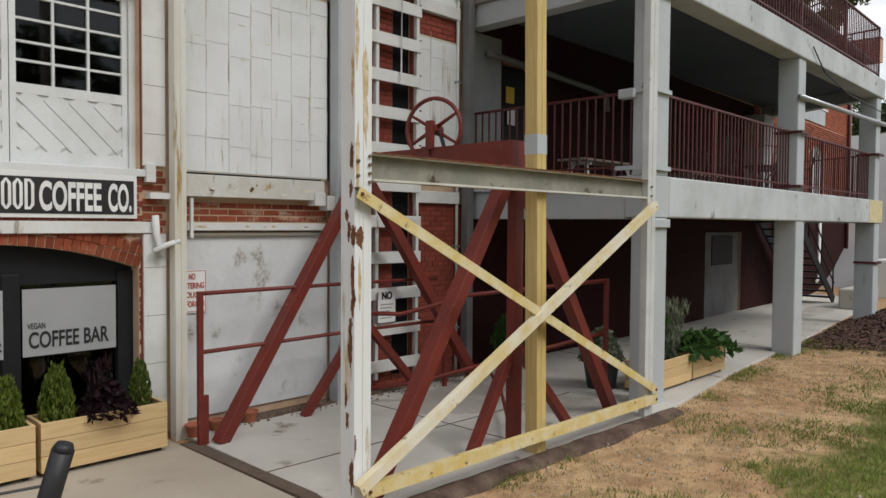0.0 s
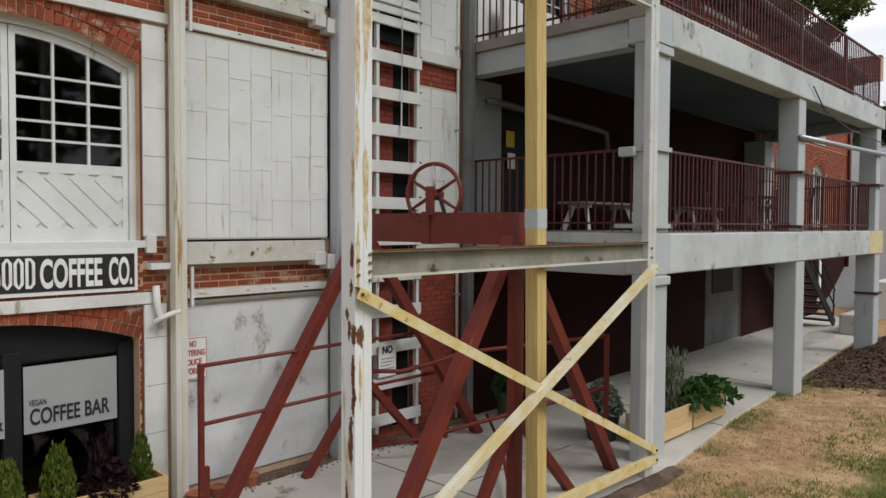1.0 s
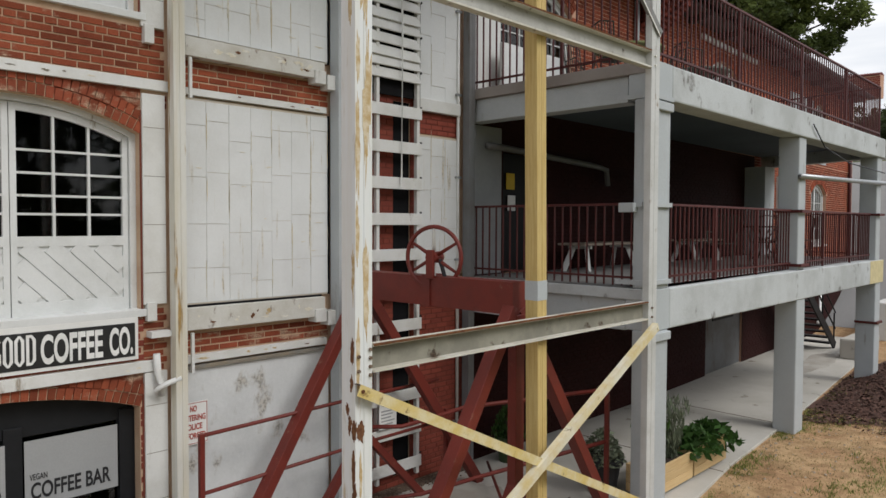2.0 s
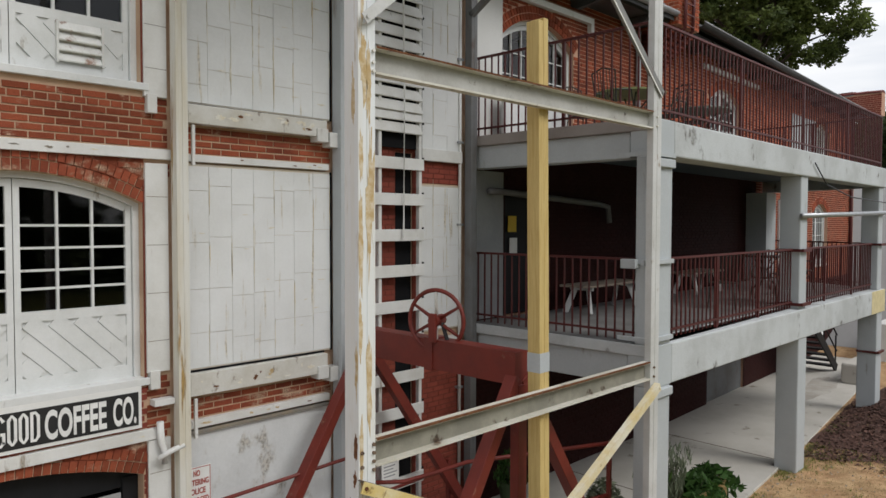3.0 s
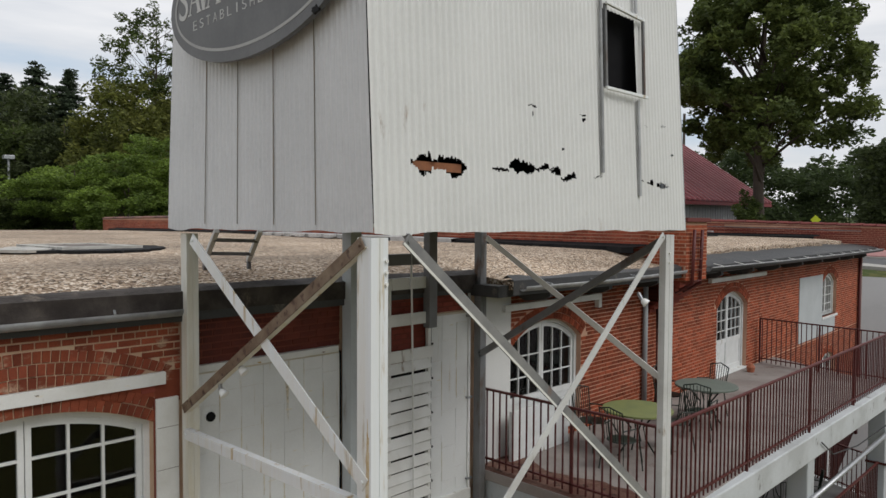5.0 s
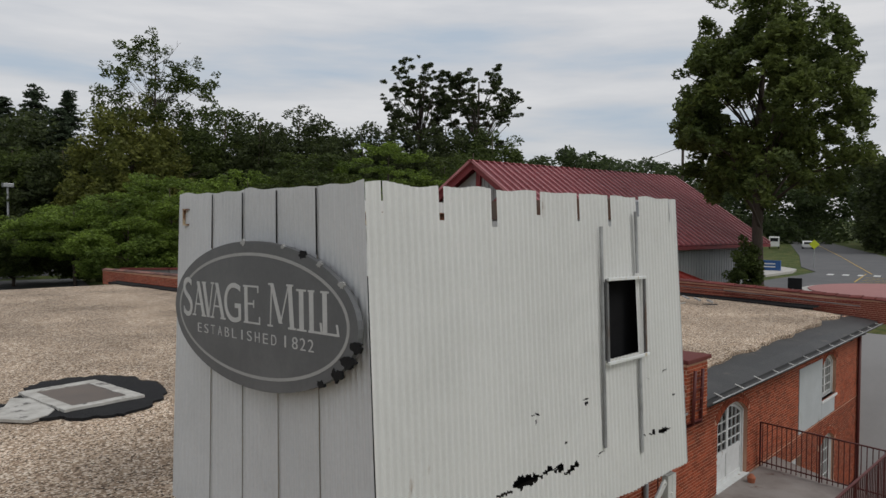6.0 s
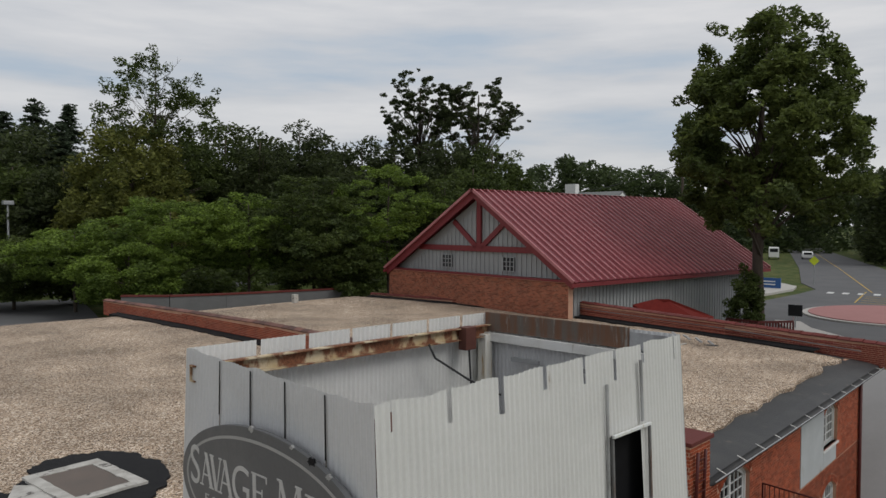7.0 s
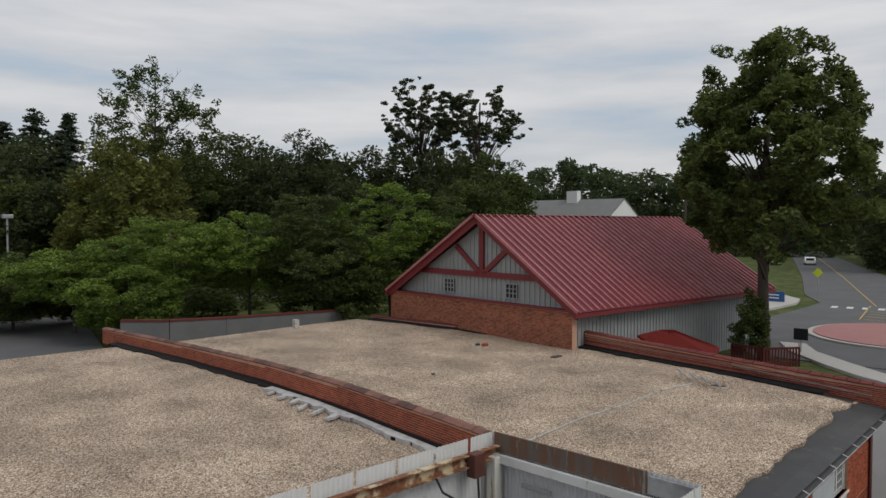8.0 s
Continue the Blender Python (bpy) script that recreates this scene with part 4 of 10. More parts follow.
M["dark_board"] = mat("dark cabin underside boards", (0.040, 0.036, 0.032), 0.9, alt=(0.022, 0.020, 0.018), scale=4, stretch=(1, 6, 6), amount=0.9, bump=0.3, spec=0.15)
M["sheet"] = mat("white painted corrugated iron", (0.66, 0.66, 0.64), 0.5, alt=(0.58, 0.58, 0.56), scale=1.0, amount=0.6, rust=(0.28, 0.17, 0.10), rust_amount=0.02, rust_scale=4.0, bump=0.04, fine=30)
# greyer copy of the sheet, shade of the sides away from the sun
M["sheet_grey"] = mat("corrugated iron greyed for side shade", (0.59, 0.595, 0.60), 0.5, alt=(0.51, 0.515, 0.52), scale=0.9, amount=0.7, rust=(0.22, 0.2, 0.19), rust_amount=0.02, bump=0.04, fine=30)
rg = random.Random(12)
RAG = []
for u0, u1, z, hh in ((0.36, 0.94, 0.50, 0.14), (1.24, 1.46, 0.50, 0.025), (1.46, 1.86, 0.53, 0.10), (1.86, 2.12, 0.54, 0.045), (2.02, 2.16, 0.52, 0.10), (2.16, 2.42, 0.475, 0.10), (3.52, 3.62, 0.50, 0.02), (3.70, 3.84, 0.485, 0.05), (3.90, 4.16, 0.47, 0.075),
                      (1.74, 1.84, 1.06, 0.025), (1.78, 1.81, 0.98, 0.06), (2.50, 2.60, 1.05, 0.02), (2.54, 2.58, 1.01, 0.03), (3.68, 3.76, 1.08, 0.010), (4.02, 4.14, 1.10, 0.012), (4.24, 4.30, 0.80, 0.03), (2.70, 2.84, 0.50, 0.012), (2.20, 2.23, 0.72, 0.02)):
    k = max(3, int((u1 - u0) / 0.012))
    zc, half = z, hh * 0.6
    for i in range(k):
        zc += rg.uniform(-0.012, 0.012) + 0.25 * (z - zc)
        half = max(hh * 0.25, min(hh * 1.1, half + rg.uniform(-0.35, 0.35) * hh))
        env = min(1.0, 0.35 + 3.0 * min(i + 0.5, k - i - 0.5) / k)
        RAG.append((u0 + (u1 - u0) * i / k, u0 + (u1 - u0) * (i + 1) / k, zc - half * env * 0.5, zc + half * env * 0.6))
NOTCH = [(0.14, 0.03), (0.72, 0.04), (1.32, 0.07), (1.90, 0.06), (2.54, 0.03), (3.08, 0.04), (3.64, 0.03), (4.34, 0.04)]
TOPH = [(u, u + w, 2.95 - 0.20 - 0.05 * (i % 3), 2.95) for i, (u, w) in enumerate(NOTCH)]
CWIN = (2.90, 3.57, 1.37, 2.12)
corrugated("front_sheet", "F", "R", M["sheet"], "white corrugated iron with rusted gashes", holes=[CWIN, *RAG, *TOPH], tops=lambda u: 0.03 * noise.noise(Vector((u * 3, 0, 0))))
corrugated("side_sheet", "L", "F", M["sheet_grey"], "corrugated iron with side shade in its grey", depth=0.005, tops=lambda u: 0.03 * noise.noise(Vector((u * 3, 5, 0))))
corrugated("back_sheet", "K", "L", M["sheet"], "white corrugated iron", holes=[(0.45 + 0.62 * i, 0.50 + 0.62 * i, 2.70, 2.95) for i in range(6)])
corrugated("end_sheet", "R", "K", M["sheet_grey"], "corrugated iron with side shade in its grey")
fl = B()
slab(fl, [(3.17, 3.90), (7.53, 3.90), (7.49, 6.80), (3.19, 6.86)], 9.10, 9.15)
part("cabin_floor", fl, M["dark_board"], tower, "dark weathered floor boards")
for k in range(7):
    fl = B()
    x = 3.45 + 0.64 * k
    box(fl, x, x + 0.07, 3.92, 6.76, 8.95, 9.095)
    part("joist", fl, M["dark_board"], tower)
# added dark boards cover the skirts' inner faces to deepen the underside's shade
for x0, x1, y0, y1 in ((3.20, 7.44, 6.79, 6.83), (7.45, 7.49, 3.95, 6.78), (3.20, 7.50, 3.87, 3.91), (3.16, 3.195, 3.95, 6.78)):
    fl = B()
    box(fl, x0, x1, y0, y1, 8.80, 9.095)
    part("rim_board", fl, M["dark_board"], tower, "added dark board shading the skirt's inside")
# added black sheet, so the window and gashes look into darkness
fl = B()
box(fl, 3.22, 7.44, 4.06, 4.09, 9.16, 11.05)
part("lining", fl, M["dark"], tower, "added black sheet behind the cabin's window and gashes")
fl = B()
box(fl, 3.52, 4.02, 3.885, 3.895, 9.20, 9.265)
part("rusty_plate", fl, mat("orange brown rust", (0.26, 0.105, 0.05), 0.9, alt=(0.16, 0.07, 0.04), scale=12, bump=0.3), tower, "rust-brown plate behind a gash")
# bolts where beams and braces meet the legs
for x, y, zs in ((3.235, 3.842, (2.36, 2.42, 2.48, 2.54)), (3.13, 3.842, (2.40, 2.50)), (3.235, 3.842, (5.13, 5.19, 5.27)), (7.27, 3.839, (2.40, 2.50, 5.15, 5.25, 8.4, 8.5)), (3.235, 3.842, (8.40, 8.48, 8.56))):
    for z in zs:
        bb = B()
        tube(bb, [(x, y + 0.004, z), (x, y - 0.014, z)], 0.013, 6)
        part("bolt", bb, M["rust_brace"] if z < 3 else M["white_steel"], tower)
# rusty head beams inside the cabin
M["rusty_beam"] = mat("rusting cream beam", (0.55, 0.47, 0.33), 0.7, alt=(0.42, 0.30, 0.14), scale=3, amount=0.8, rust=(0.24, 0.095, 0.045), rust_amount=0.75, rust_scale=5, rust_stretch=(1, 1, 0.6), bump=0.15)
bm = B()
channel(bm, (3.2, 6.84, 11.48), (7.45, 6.72, 11.48), 0.16, 0.09, 0.014, flip=1)
part("head_beam", bm, M["rusty_beam"], tower, "rusting cream head beam")
M["rust_plank"] = mat("streaked brown rust", (0.155, 0.082, 0.052), 0.85, alt=(0.13, 0.115, 0.10), scale=3.0, stretch=(3, 3, 0.4), amount=1.0, rust=(0.30, 0.27, 0.24), rust_amount=0.25, rust_scale=5, rust_stretch=(3, 3, 0.4), bump=0.25, spec=0.2)
bm = B()
bar(bm, (7.42, 6.74, 11.60), (7.44, 4.55, 11.60), 0.02, 0.25)
part("head_plank", bm, M["rust_plank"], tower, "rust-streaked plate along the cabin's end")
bm = B()
bar(bm, (7.44, 4.54, 11.58), (7.45, 4.02, 11.57), 0.02, 0.20)
part("head_plank", bm, M["gutter"], tower, "grey plate along the cabin's end")
bm = B()
bar(bm, (7.38, 6.74, 11.40), (7.39, 4.02, 11.40), 0.05, 0.11)
part("head_beam", bm, M["trim"], tower, "stained white head beam")
bm = B()
box(bm, 7.26, 7.40, 6.60, 6.74, 9.0, 11.44)
part("corner_post", bm, M["ochre_post"], tower, bevel=0.01)

# ---- glass ----
def glass_material(name, tint):
    m = bpy.data.materials.new(name)
    m.use_nodes = True
    n, l = m.node_tree.nodes, m.node_tree.links
    n.clear()
    out, mx = n.new("ShaderNodeOutputMaterial"), n.new("ShaderNodeMixShader")
    tr, gl, fr = n.new("ShaderNodeBsdfTransparent"), n.new("ShaderNodeBsdfGlossy"), n.new("ShaderNodeFresnel")
    tr.inputs["Color"].default_value = (*tint, 1)
    gl.inputs["Roughness"].default_value = 0.04
    fr.inputs["IOR"].default_value = 1.5
    l.new(fr.outputs["Fac"], mx.inputs["Fac"])
    l.new(tr.outputs["BSDF"], mx.inputs[1])
    l.new(gl.outputs["BSDF"], mx.inputs[2])
    l.new(mx.outputs["Shader"], out.inputs["Surface"])
    return m


M["glass"] = glass_material("old window glass", (0.42, 0.43, 0.44))
M["frame"] = mat("white painted joinery", (0.66, 0.67, 0.66), 0.55, alt=(0.54, 0.55, 0.53), scale=3, amount=0.6, rust=(0.34, 0.28, 0.2), rust_amount=0.1, rust_scale=6, fine=50, bump=0.08)
M["groove"] = mat("dark joint in old paint", (0.20, 0.19, 0.17), 0.9, alt=(0.30, 0.22, 0.12), scale=4, bump=0)


def in_frame(m, bm):
    bm.transform(m)
    return bm


def arched_doors(name, a, b, z0, spring, crown, m, sill_z, cols, rows, label, depth=0.12, leaves=2, chevron=True, vent=False, material=None, thin=1.0, levels=None):
    """A pair of glazed arched doors with a boarded lower panel, set back in its opening. m maps the local wall plane (x, z; inside plus y) to the world."""
    fm = material or M["frame"]
    xc, half = (a + b) / 2, (b - a) / 2
    d = thing(name, tuple(m @ Vector((xc, depth, z0))), label, "door" if leaves == 2 else "window", kind="structure")
    rim = 0.058
    bm = B()
    n = 18
    ri = (half * half + (crown - spring) ** 2) / (2 * (crown - spring))
    outer = [(a, z0)] + [(a + 2 * half * i / n, arc_z(a + 2 * half * i / n, xc, half, spring, crown)) for i in range(n + 1)] + [(b, z0)]
    h2 = half - rim
    inner_ = [(a + rim, z0)] + [(xc - h2 + 2 * h2 * i / n, arc_z(xc - h2 + 2 * h2 * i / n, xc, half, spring, crown) - rim) for i in range(n + 1)] + [(b - rim, z0)]
    for q in range(len(outer) - 1):
        o0, o1, i0, i1 = outer[q], outer[q + 1], inner_[q], inner_[q + 1]
        vs = [bm.verts.new((x, y, z)) for y in (depth - 0.03, depth + 0.09) for x, z in (o0, o1, i1, i0)]
        for f in ((0, 1, 2, 3), (7, 6, 5, 4), (3, 2, 6, 7), (1, 0, 4, 5), (0, 3, 7, 4), (2, 1, 5, 6)):
            bm.faces.new([vs[i] for i in f])
    part("door_frame", in_frame(m, bm), fm, d)
    span = (b - a - 2 * rim) / leaves
    for k in range(leaves):
        la, lb = a + rim + k * span + 0.004, a + rim + (k + 1) * span - 0.004
        st = 0.052

        def top(x):
            return arc_z(x, xc, half, spring, crown) - rim - 0.005
        bm = B()
        for x in (la + st / 2, lb - st / 2):
            bar(bm, (x, depth + 0.03, z0), (x, depth + 0.03, top(x)), st, 0.05, up=(0, 1, 0))
        bar(bm, (la + st, depth + 0.03, sill_z), (lb - st, depth + 0.03, sill_z), 0.05, 0.09)
        bar(bm, (la + st, depth + 0.03, z0 + 0.06), (lb - st, depth + 0.03, z0 + 0.06), 0.05, 0.12)
        seg = 8
        for i in range(seg):
            xa, xb = la + st + (lb - la - 2 * st) * i / seg, la + st + (lb - la - 2 * st) * (i + 1) / seg
            bar(bm, (xa, depth + 0.03, top(xa) - 0.035), (xb, depth + 0.03, top(xb) - 0.035), 0.05, 0.07)
        leaf = part("door_leaf", in_frame(m, bm), fm, d)
        bm = B()
        box(bm, la + st, lb - st, depth + 0.022, depth + 0.045, z0 + 0.1, sill_z - 0.03)
        if chevron:
            sgn = 1 if k == 1 else -1
            wd = lb - la - 2 * st
            hh = sill_z - z0 - 0.16
            g = -hh
            while g < wd + hh:
                x0, x1 = g, g + hh
                zz0, zz1 = z0 + 0.12, z0 + 0.12 + hh
                p0 = [max(0, x0), zz0 + max(0, -x0)]
                p1 = [min(wd, x1), zz0 + min(hh, hh - (x1 - wd)) if x1 > wd else zz1]
                if p1[0] - p0[0] > 0.04:
                    fx = (lambda q: la + st + (wd - q)) if sgn > 0 else (lambda q: la + st + q)
                    bar(bm, (fx(p0[0]), depth + 0.012, p0[1]), (fx(p1[0]), depth + 0.012, p1[1]), 0.012, 0.144)
                g += 0.151 * 1.414
        part("panel", in_frame(m, bm), fm, leaf)
        bm = B()
        gx0, gx1 = la + st, lb - st
        for i in range(1, cols):
            x = gx0 + (gx1 - gx0) * i / cols
            bar(bm, (x, depth + 0.03, sill_z), (x, depth + 0.03, top(x) - 0.05), 0.028 * thin, 0.04, up=(0, 1, 0))
        zt = spring + (crown - spring) * 0.35 - 0.1
        for z in levels or [sill_z + (zt + 0.12 - sill_z) * j / rows for j in range(1, rows)]:
            bar(bm, (gx0, depth + 0.03, z), (gx1, depth + 0.03, z), 0.035, 0.026 * thin)
        part("glazing_bars", in_frame(m, bm), fm, leaf)
        bm = B()
        vs = [bm.verts.new((gx0, depth + 0.04, sill_z)), bm.verts.new((gx1, depth + 0.04, sill_z))]
        vs += [bm.verts.new((gx1 - (gx1 - gx0) * i / 8, depth + 0.04, top(gx1 - (gx1 - gx0) * i / 8) - 0.04)) for i in range(9)]
        bm.faces.new(vs)
        g = part("pane", in_frame(m, bm), M["glass"], leaf)
        if g.data.polygons[0].normal.y > 0:
            g.data.flip_normals()
        g.visible_shadow = False
    bm = B()
    box(bm, a - 0.06, b + 0.06, -0.05, depth + 0.1, z0 - 0.07, z0)
    part("sill", in_frame(m, bm), fm, d, bevel=0.006)
    if vent:
        bm = B()
        va, vb, vz0, vz1 = 2.25, 2.64, 5.53, 5.90
        for x in (va, vb):
            bar(bm, (x, depth - 0.01, vz0), (x, depth - 0.01, vz1), 0.02, 0.05, up=(0, 1, 0))
        for i in range(4):
            z = vz0 + 0.02 + (vz1 - vz0) * i / 4
            vs = [bm.verts.new(c) for c in ((va, depth - 0.035, z), (vb, depth - 0.035, z), (vb, depth + 0.012, z + 0.085), (va, depth + 0.012, z + 0.085), (va, depth - 0.030, z - 0.012), (vb, depth - 0.030, z - 0.012))]
            bm.faces.new(vs[:4])
            bm.faces.new((vs[4], vs[5], vs[1], vs[0]))
        part("vent", in_frame(m, bm), M["rust_vent"], d, "white louvred vent with rust at its foot")
    return d


M["rust_vent"] = mat("white louvre rusting", (0.68, 0.68, 0.65), 0.5, rust=(0.30, 0.14, 0.08), rust_amount=0.4, rust_scale=5, rust_stretch=(1, 1, 1), bump=0.05)
WM = Matrix.Translation((0, WY, 0))
arched_doors("door_1", XC - HALF, XC + HALF, 2.58, 4.27, 4.53, WM, 3.245, 3, 5, "white arched mill doors with small panes", levels=(3.49, 3.655, 3.856, 4.058), thin=0.8)
arched_doors("door_2", XC - HALF, XC + HALF, 5.42, 6.88, 7.14, WM, 5.95, 3, 3, "white arched mill doors with a louvred vent", vent=True, levels=(6.351, 6.725), thin=0.9)

# ---- coffee bar shop front ----
shop = thing("shop_front", (1.6, WY + 0.15, -0.05), "black glazed shop front of the coffee bar", "shop front", kind="structure")
bm = B()
box(bm, 0.27, 2.93, WY + 0.16, WY + 0.24, 1.50, 1.86)
part("fascia", bm, M["black"], shop, bevel=0.006)
for x in (0.30, 0.98, 1.85, 2.84):
    bm = B()
    box(bm, x - 0.06, x + 0.09, WY + 0.13, WY + 0.25, -0.05, 1.6)
    part("mullion", bm, M["black"], shop, bevel=0.006)
bm = B()
box(bm, 0.27, 2.93, WY + 0.14, WY + 0.24, -0.05, 0.18)
part("kick_board", bm, M["black"], shop, bevel=0.006)
bm = B()
box(bm, 0.3, 2.9, WY + 0.20, WY + 0.206, 0.15, 1.55)
g = part("pane", bm, M["glass"], shop)
g.visible_shadow = False
M["poster"] = mat("grey frosted window film", (0.33, 0.335, 0.335), 0.6, alt=(0.28, 0.285, 0.285), scale=2, bump=0)
M["ink"] = mat("black lettering", (0.018, 0.018, 0.02), 0.6, bump=0)
M["white_ink"] = mat("white lettering", (0.78, 0.78, 0.76), 0.6, bump=0)
M["sign_black"] = mat("black sign board", (0.016, 0.016, 0.017), 0.5, alt=(0.03, 0.03, 0.03), scale=4, bump=0.03)
M["sign_white"] = mat("white sign board", (0.74, 0.74, 0.72), 0.5, alt=(0.66, 0.66, 0.63), scale=5, bump=0.03)
M["sign_red"] = mat("red sign paint", (0.42, 0.07, 0.05), 0.6, bump=0)


def lettering(words, m, height, width, material, parent, depth=0.004, bold=0.0, name="lettering"):
    """Text as a mesh, fitted to a height and width; m places its lower left corner, x to the right, y up."""
    cu = bpy.data.curves.new(name, "FONT")
    cu.body, cu.size, cu.extrude, cu.offset = words, 1.0, 0.01, bold
    tmp = bpy.data.objects.new(name, cu)
    scene.collection.objects.link(tmp)
    bpy.context.view_layer.update()
    me = bpy.data.meshes.new_from_object(tmp.evaluated_get(bpy.context.evaluated_depsgraph_get()))
    bpy.data.objects.remove(tmp)
    co = np.array([v.co[:] for v in me.vertices])
    lo, hi = co.min(0), co.max(0)
    s = Matrix.Diagonal((width / (hi[0] - lo[0]), height / (hi[1] - lo[1]), depth / 0.02, 1)) @ Matrix.Translation((-lo[0], -lo[1], 0))
    me.transform(m @ s)
    me.materials.clear()
    me.materials.append(material)
    ob = new(name, me)
    ob.parent = parent
    ob.matrix_parent_inverse = wmat(parent).inverted()
    return ob


def wall_text(words, x, z, w, h, material, parent, y, bold=0.0):
    return lettering(words, Matrix.Translation((x, y, z)) @ pose(0, 0, 0, 90, 0, 0), h, w, material, parent, bold=bold)


PY = WY + 0.125
for a, b in ((1.952, 2.76), (1.05, 1.80)):
    bm = B()
    box(bm, a, b, PY, PY + 0.008, 0.86, 1.465)
    poster = part("poster", bm, M["poster"], shop, "grey poster in the shop window")
    if a > 1.5:
        wall_text("VEGAN", 1.99, 1.105, 0.145, 0.055, M["ink"], poster, PY - 0.004)
        wall_text("COFFEE BAR", 2.0, 0.93, 0.69, 0.15, M["ink"], poster, PY - 0.004, bold=0.018)
    else:
        wall_text("&", 1.70, 0.93, 0.09, 0.14, M["ink"], poster, PY - 0.004, bold=0.02)

# ---- long sign over the shop ----
sign = thing("sign", (1.6, WY - 0.02, 2.1), "long black coffee sign with white letters and border", "sign")
bm = B()
box(bm, 0.2, 2.90, WY - 0.05, WY - 0.012, 2.105, 2.515)
part("board", bm, M["sign_white"], sign, "white border board", bevel=0.003)
bm = B()
box(bm, 0.245, 2.868, WY - 0.054, WY - 0.048, 2.14, 2.46)
part("field", bm, M["sign_black"], sign, "black field")
wall_text("COFFEE", 2.045, 2.165, 0.525, 0.265, M["white_ink"], sign, WY - 0.055, bold=0.03)
wall_text("CO.", 2.63, 2.165, 0.215, 0.265, M["white_ink"], sign, WY - 0.055, bold=0.03)
for x in (1.70, 1.79, 1.878, 1.968):
    bm = B()
    w, hgt, t = 0.076, 0.265, 0.024
    prof = [(-w / 2 + 0.03, 0), (w / 2 - 0.03, 0), (w / 2, 0.04), (w / 2, hgt - 0.04), (w / 2 - 0.03, hgt), (-w / 2 + 0.03, hgt), (-w / 2, hgt - 0.04), (-w / 2, 0.04)]
    if x > 1.95:
        prof[0], prof[7], prof[5], prof[6] = (-w / 2, 0), (-w / 2, 0.001), (-w / 2, hgt), (-w / 2, hgt - 0.001)
    inn = [(p[0] * (w - 2 * t) / w, t + p[1] * (hgt - 2 * t) / hgt) for p in prof]
    o = [[bm.verts.new((x + p[0], y, 2.175 + p[1])) for p in prof] for y in (WY - 0.059, WY - 0.055)]
    i_ = [[bm.verts.new((x + p[0], y, 2.175 + p[1])) for p in inn] for y in (WY - 0.059, WY - 0.055)]
    if x < 1.75:
        box(bm, x, x + w / 2, WY - 0.059, WY - 0.055, 2.275, 2.30)
        box(bm, x + w / 2 - t, x + w / 2, WY - 0.059, WY - 0.055, 2.205, 2.275)
    for k in range(8):
        q = (k + 1) % 8
        if x < 1.75 and k == 2:
            continue
        bm.faces.new((o[0][k], o[0][q], i_[0][q], i_[0][k]))
        bm.faces.new((o[0][q], o[0][k], o[1][k], o[1][q]))
        bm.faces.new((i_[0][k], i_[0][q], i_[1][q], i_[1][k]))
    part("shape", bm, M["white_ink"], sign)

# ---- timber bands, boards and panels of the front ----
def board(x0, x1, z0, z1, out=0.03, name="trim", material=None, label="white painted timber band", bevel=0.004):
    bm = B()
    box(bm, x0, x1, WY - out, WY + 0.002, z0, z1)
    return single(name, bm, material or M["trim"], label, "trim", kind="structure", bevel=bevel)


board(-7, 3.07, 1.965, 2.075, 0.05)
board(-7, 3.25, 4.70, 4.80, 0.05)
board(-7, 3.06, 7.24, 7.36, 0.05)
for z0, z1 in ((-0.1, 1.955), (2.62, 4.66), (5.30, 7.10)):
    board(2.965, 3.19, z0, z1, 0.04, label="white pilaster board beside the doors")
    board(2.985, 3.08, z0 - 0.16 if z0 > 0 else z0, z0 + 0.02, 0.07, label="white block at the foot of a pilaster")
    for k in range(4):
        zz = z0 + (z1 - z0) * (0.15 + 0.23 * k)
        bm = B()
        box(bm, 2.975, 3.185, WY - 0.041, WY - 0.0395, zz, zz + 0.006)
        single("trim", bm, M["groove"], "dark joint across the pilaster board", "trim", kind="structure")
# drain outlet with a bent spout
spout = thing("downpipe", (3.1, WY - 0.06, 1.6), "white bent drain spout on the wall", "pipe")
bm = B()
tube(bm, [(3.06, WY - 0.09, 2.14), (3.07, WY - 0.09, 1.95), (3.10, WY - 0.1, 1.86), (3.10, WY - 0.1, 1.72)], 0.035, 8)
part("pipe", bm, M["trim"], spout, smooth=True)
bm = B()
tube(bm, [(3.02, WY - 0.13, 1.79), (3.14, WY - 0.16, 1.85), (3.26, WY - 0.19, 1.89)], 0.028, 8)
part("spout", bm, M["trim"], spout, smooth=True)
bm = B()
box(bm, 3.0, 3.2, WY - 0.12, WY - 0.0, 2.30, 2.36)
part("bracket", bm, M["trim"], spout)

PANELS = [(3.36, 5.17, 2.58, 4.68, 0.035), (3.36, 5.17, 5.28, 7.30, 0.035), (6.60, 7.43, 2.62, 4.60, 0.03), (6.60, 7.43, 5.06, 7.58, 0.03)]
M["low_wall"] = mat("white limewashed masonry", (0.62, 0.63, 0.63), 0.8, alt=(0.50, 0.51, 0.51), scale=1.3, amount=0.8, rust=(0.50, 0.47, 0.42), rust_amount=0.26, rust_scale=2.2, rust_stretch=(1.2, 1.2, 0.7), fine=30, bump=0.35, bump_scale=5)
bm = B()
box(bm, 3.36, 5.17, WY - 0.03, WY + 0.002, 0.06, 1.94)
single("wall_panel", bm, M["low_wall"], "plain white limewashed wall panel", "wall panel", kind="structure", bevel=0.006)
bm = B()
box(bm, 3.38, 5.15, WY - 0.07, WY + 0.002, 1.93, 1.965)
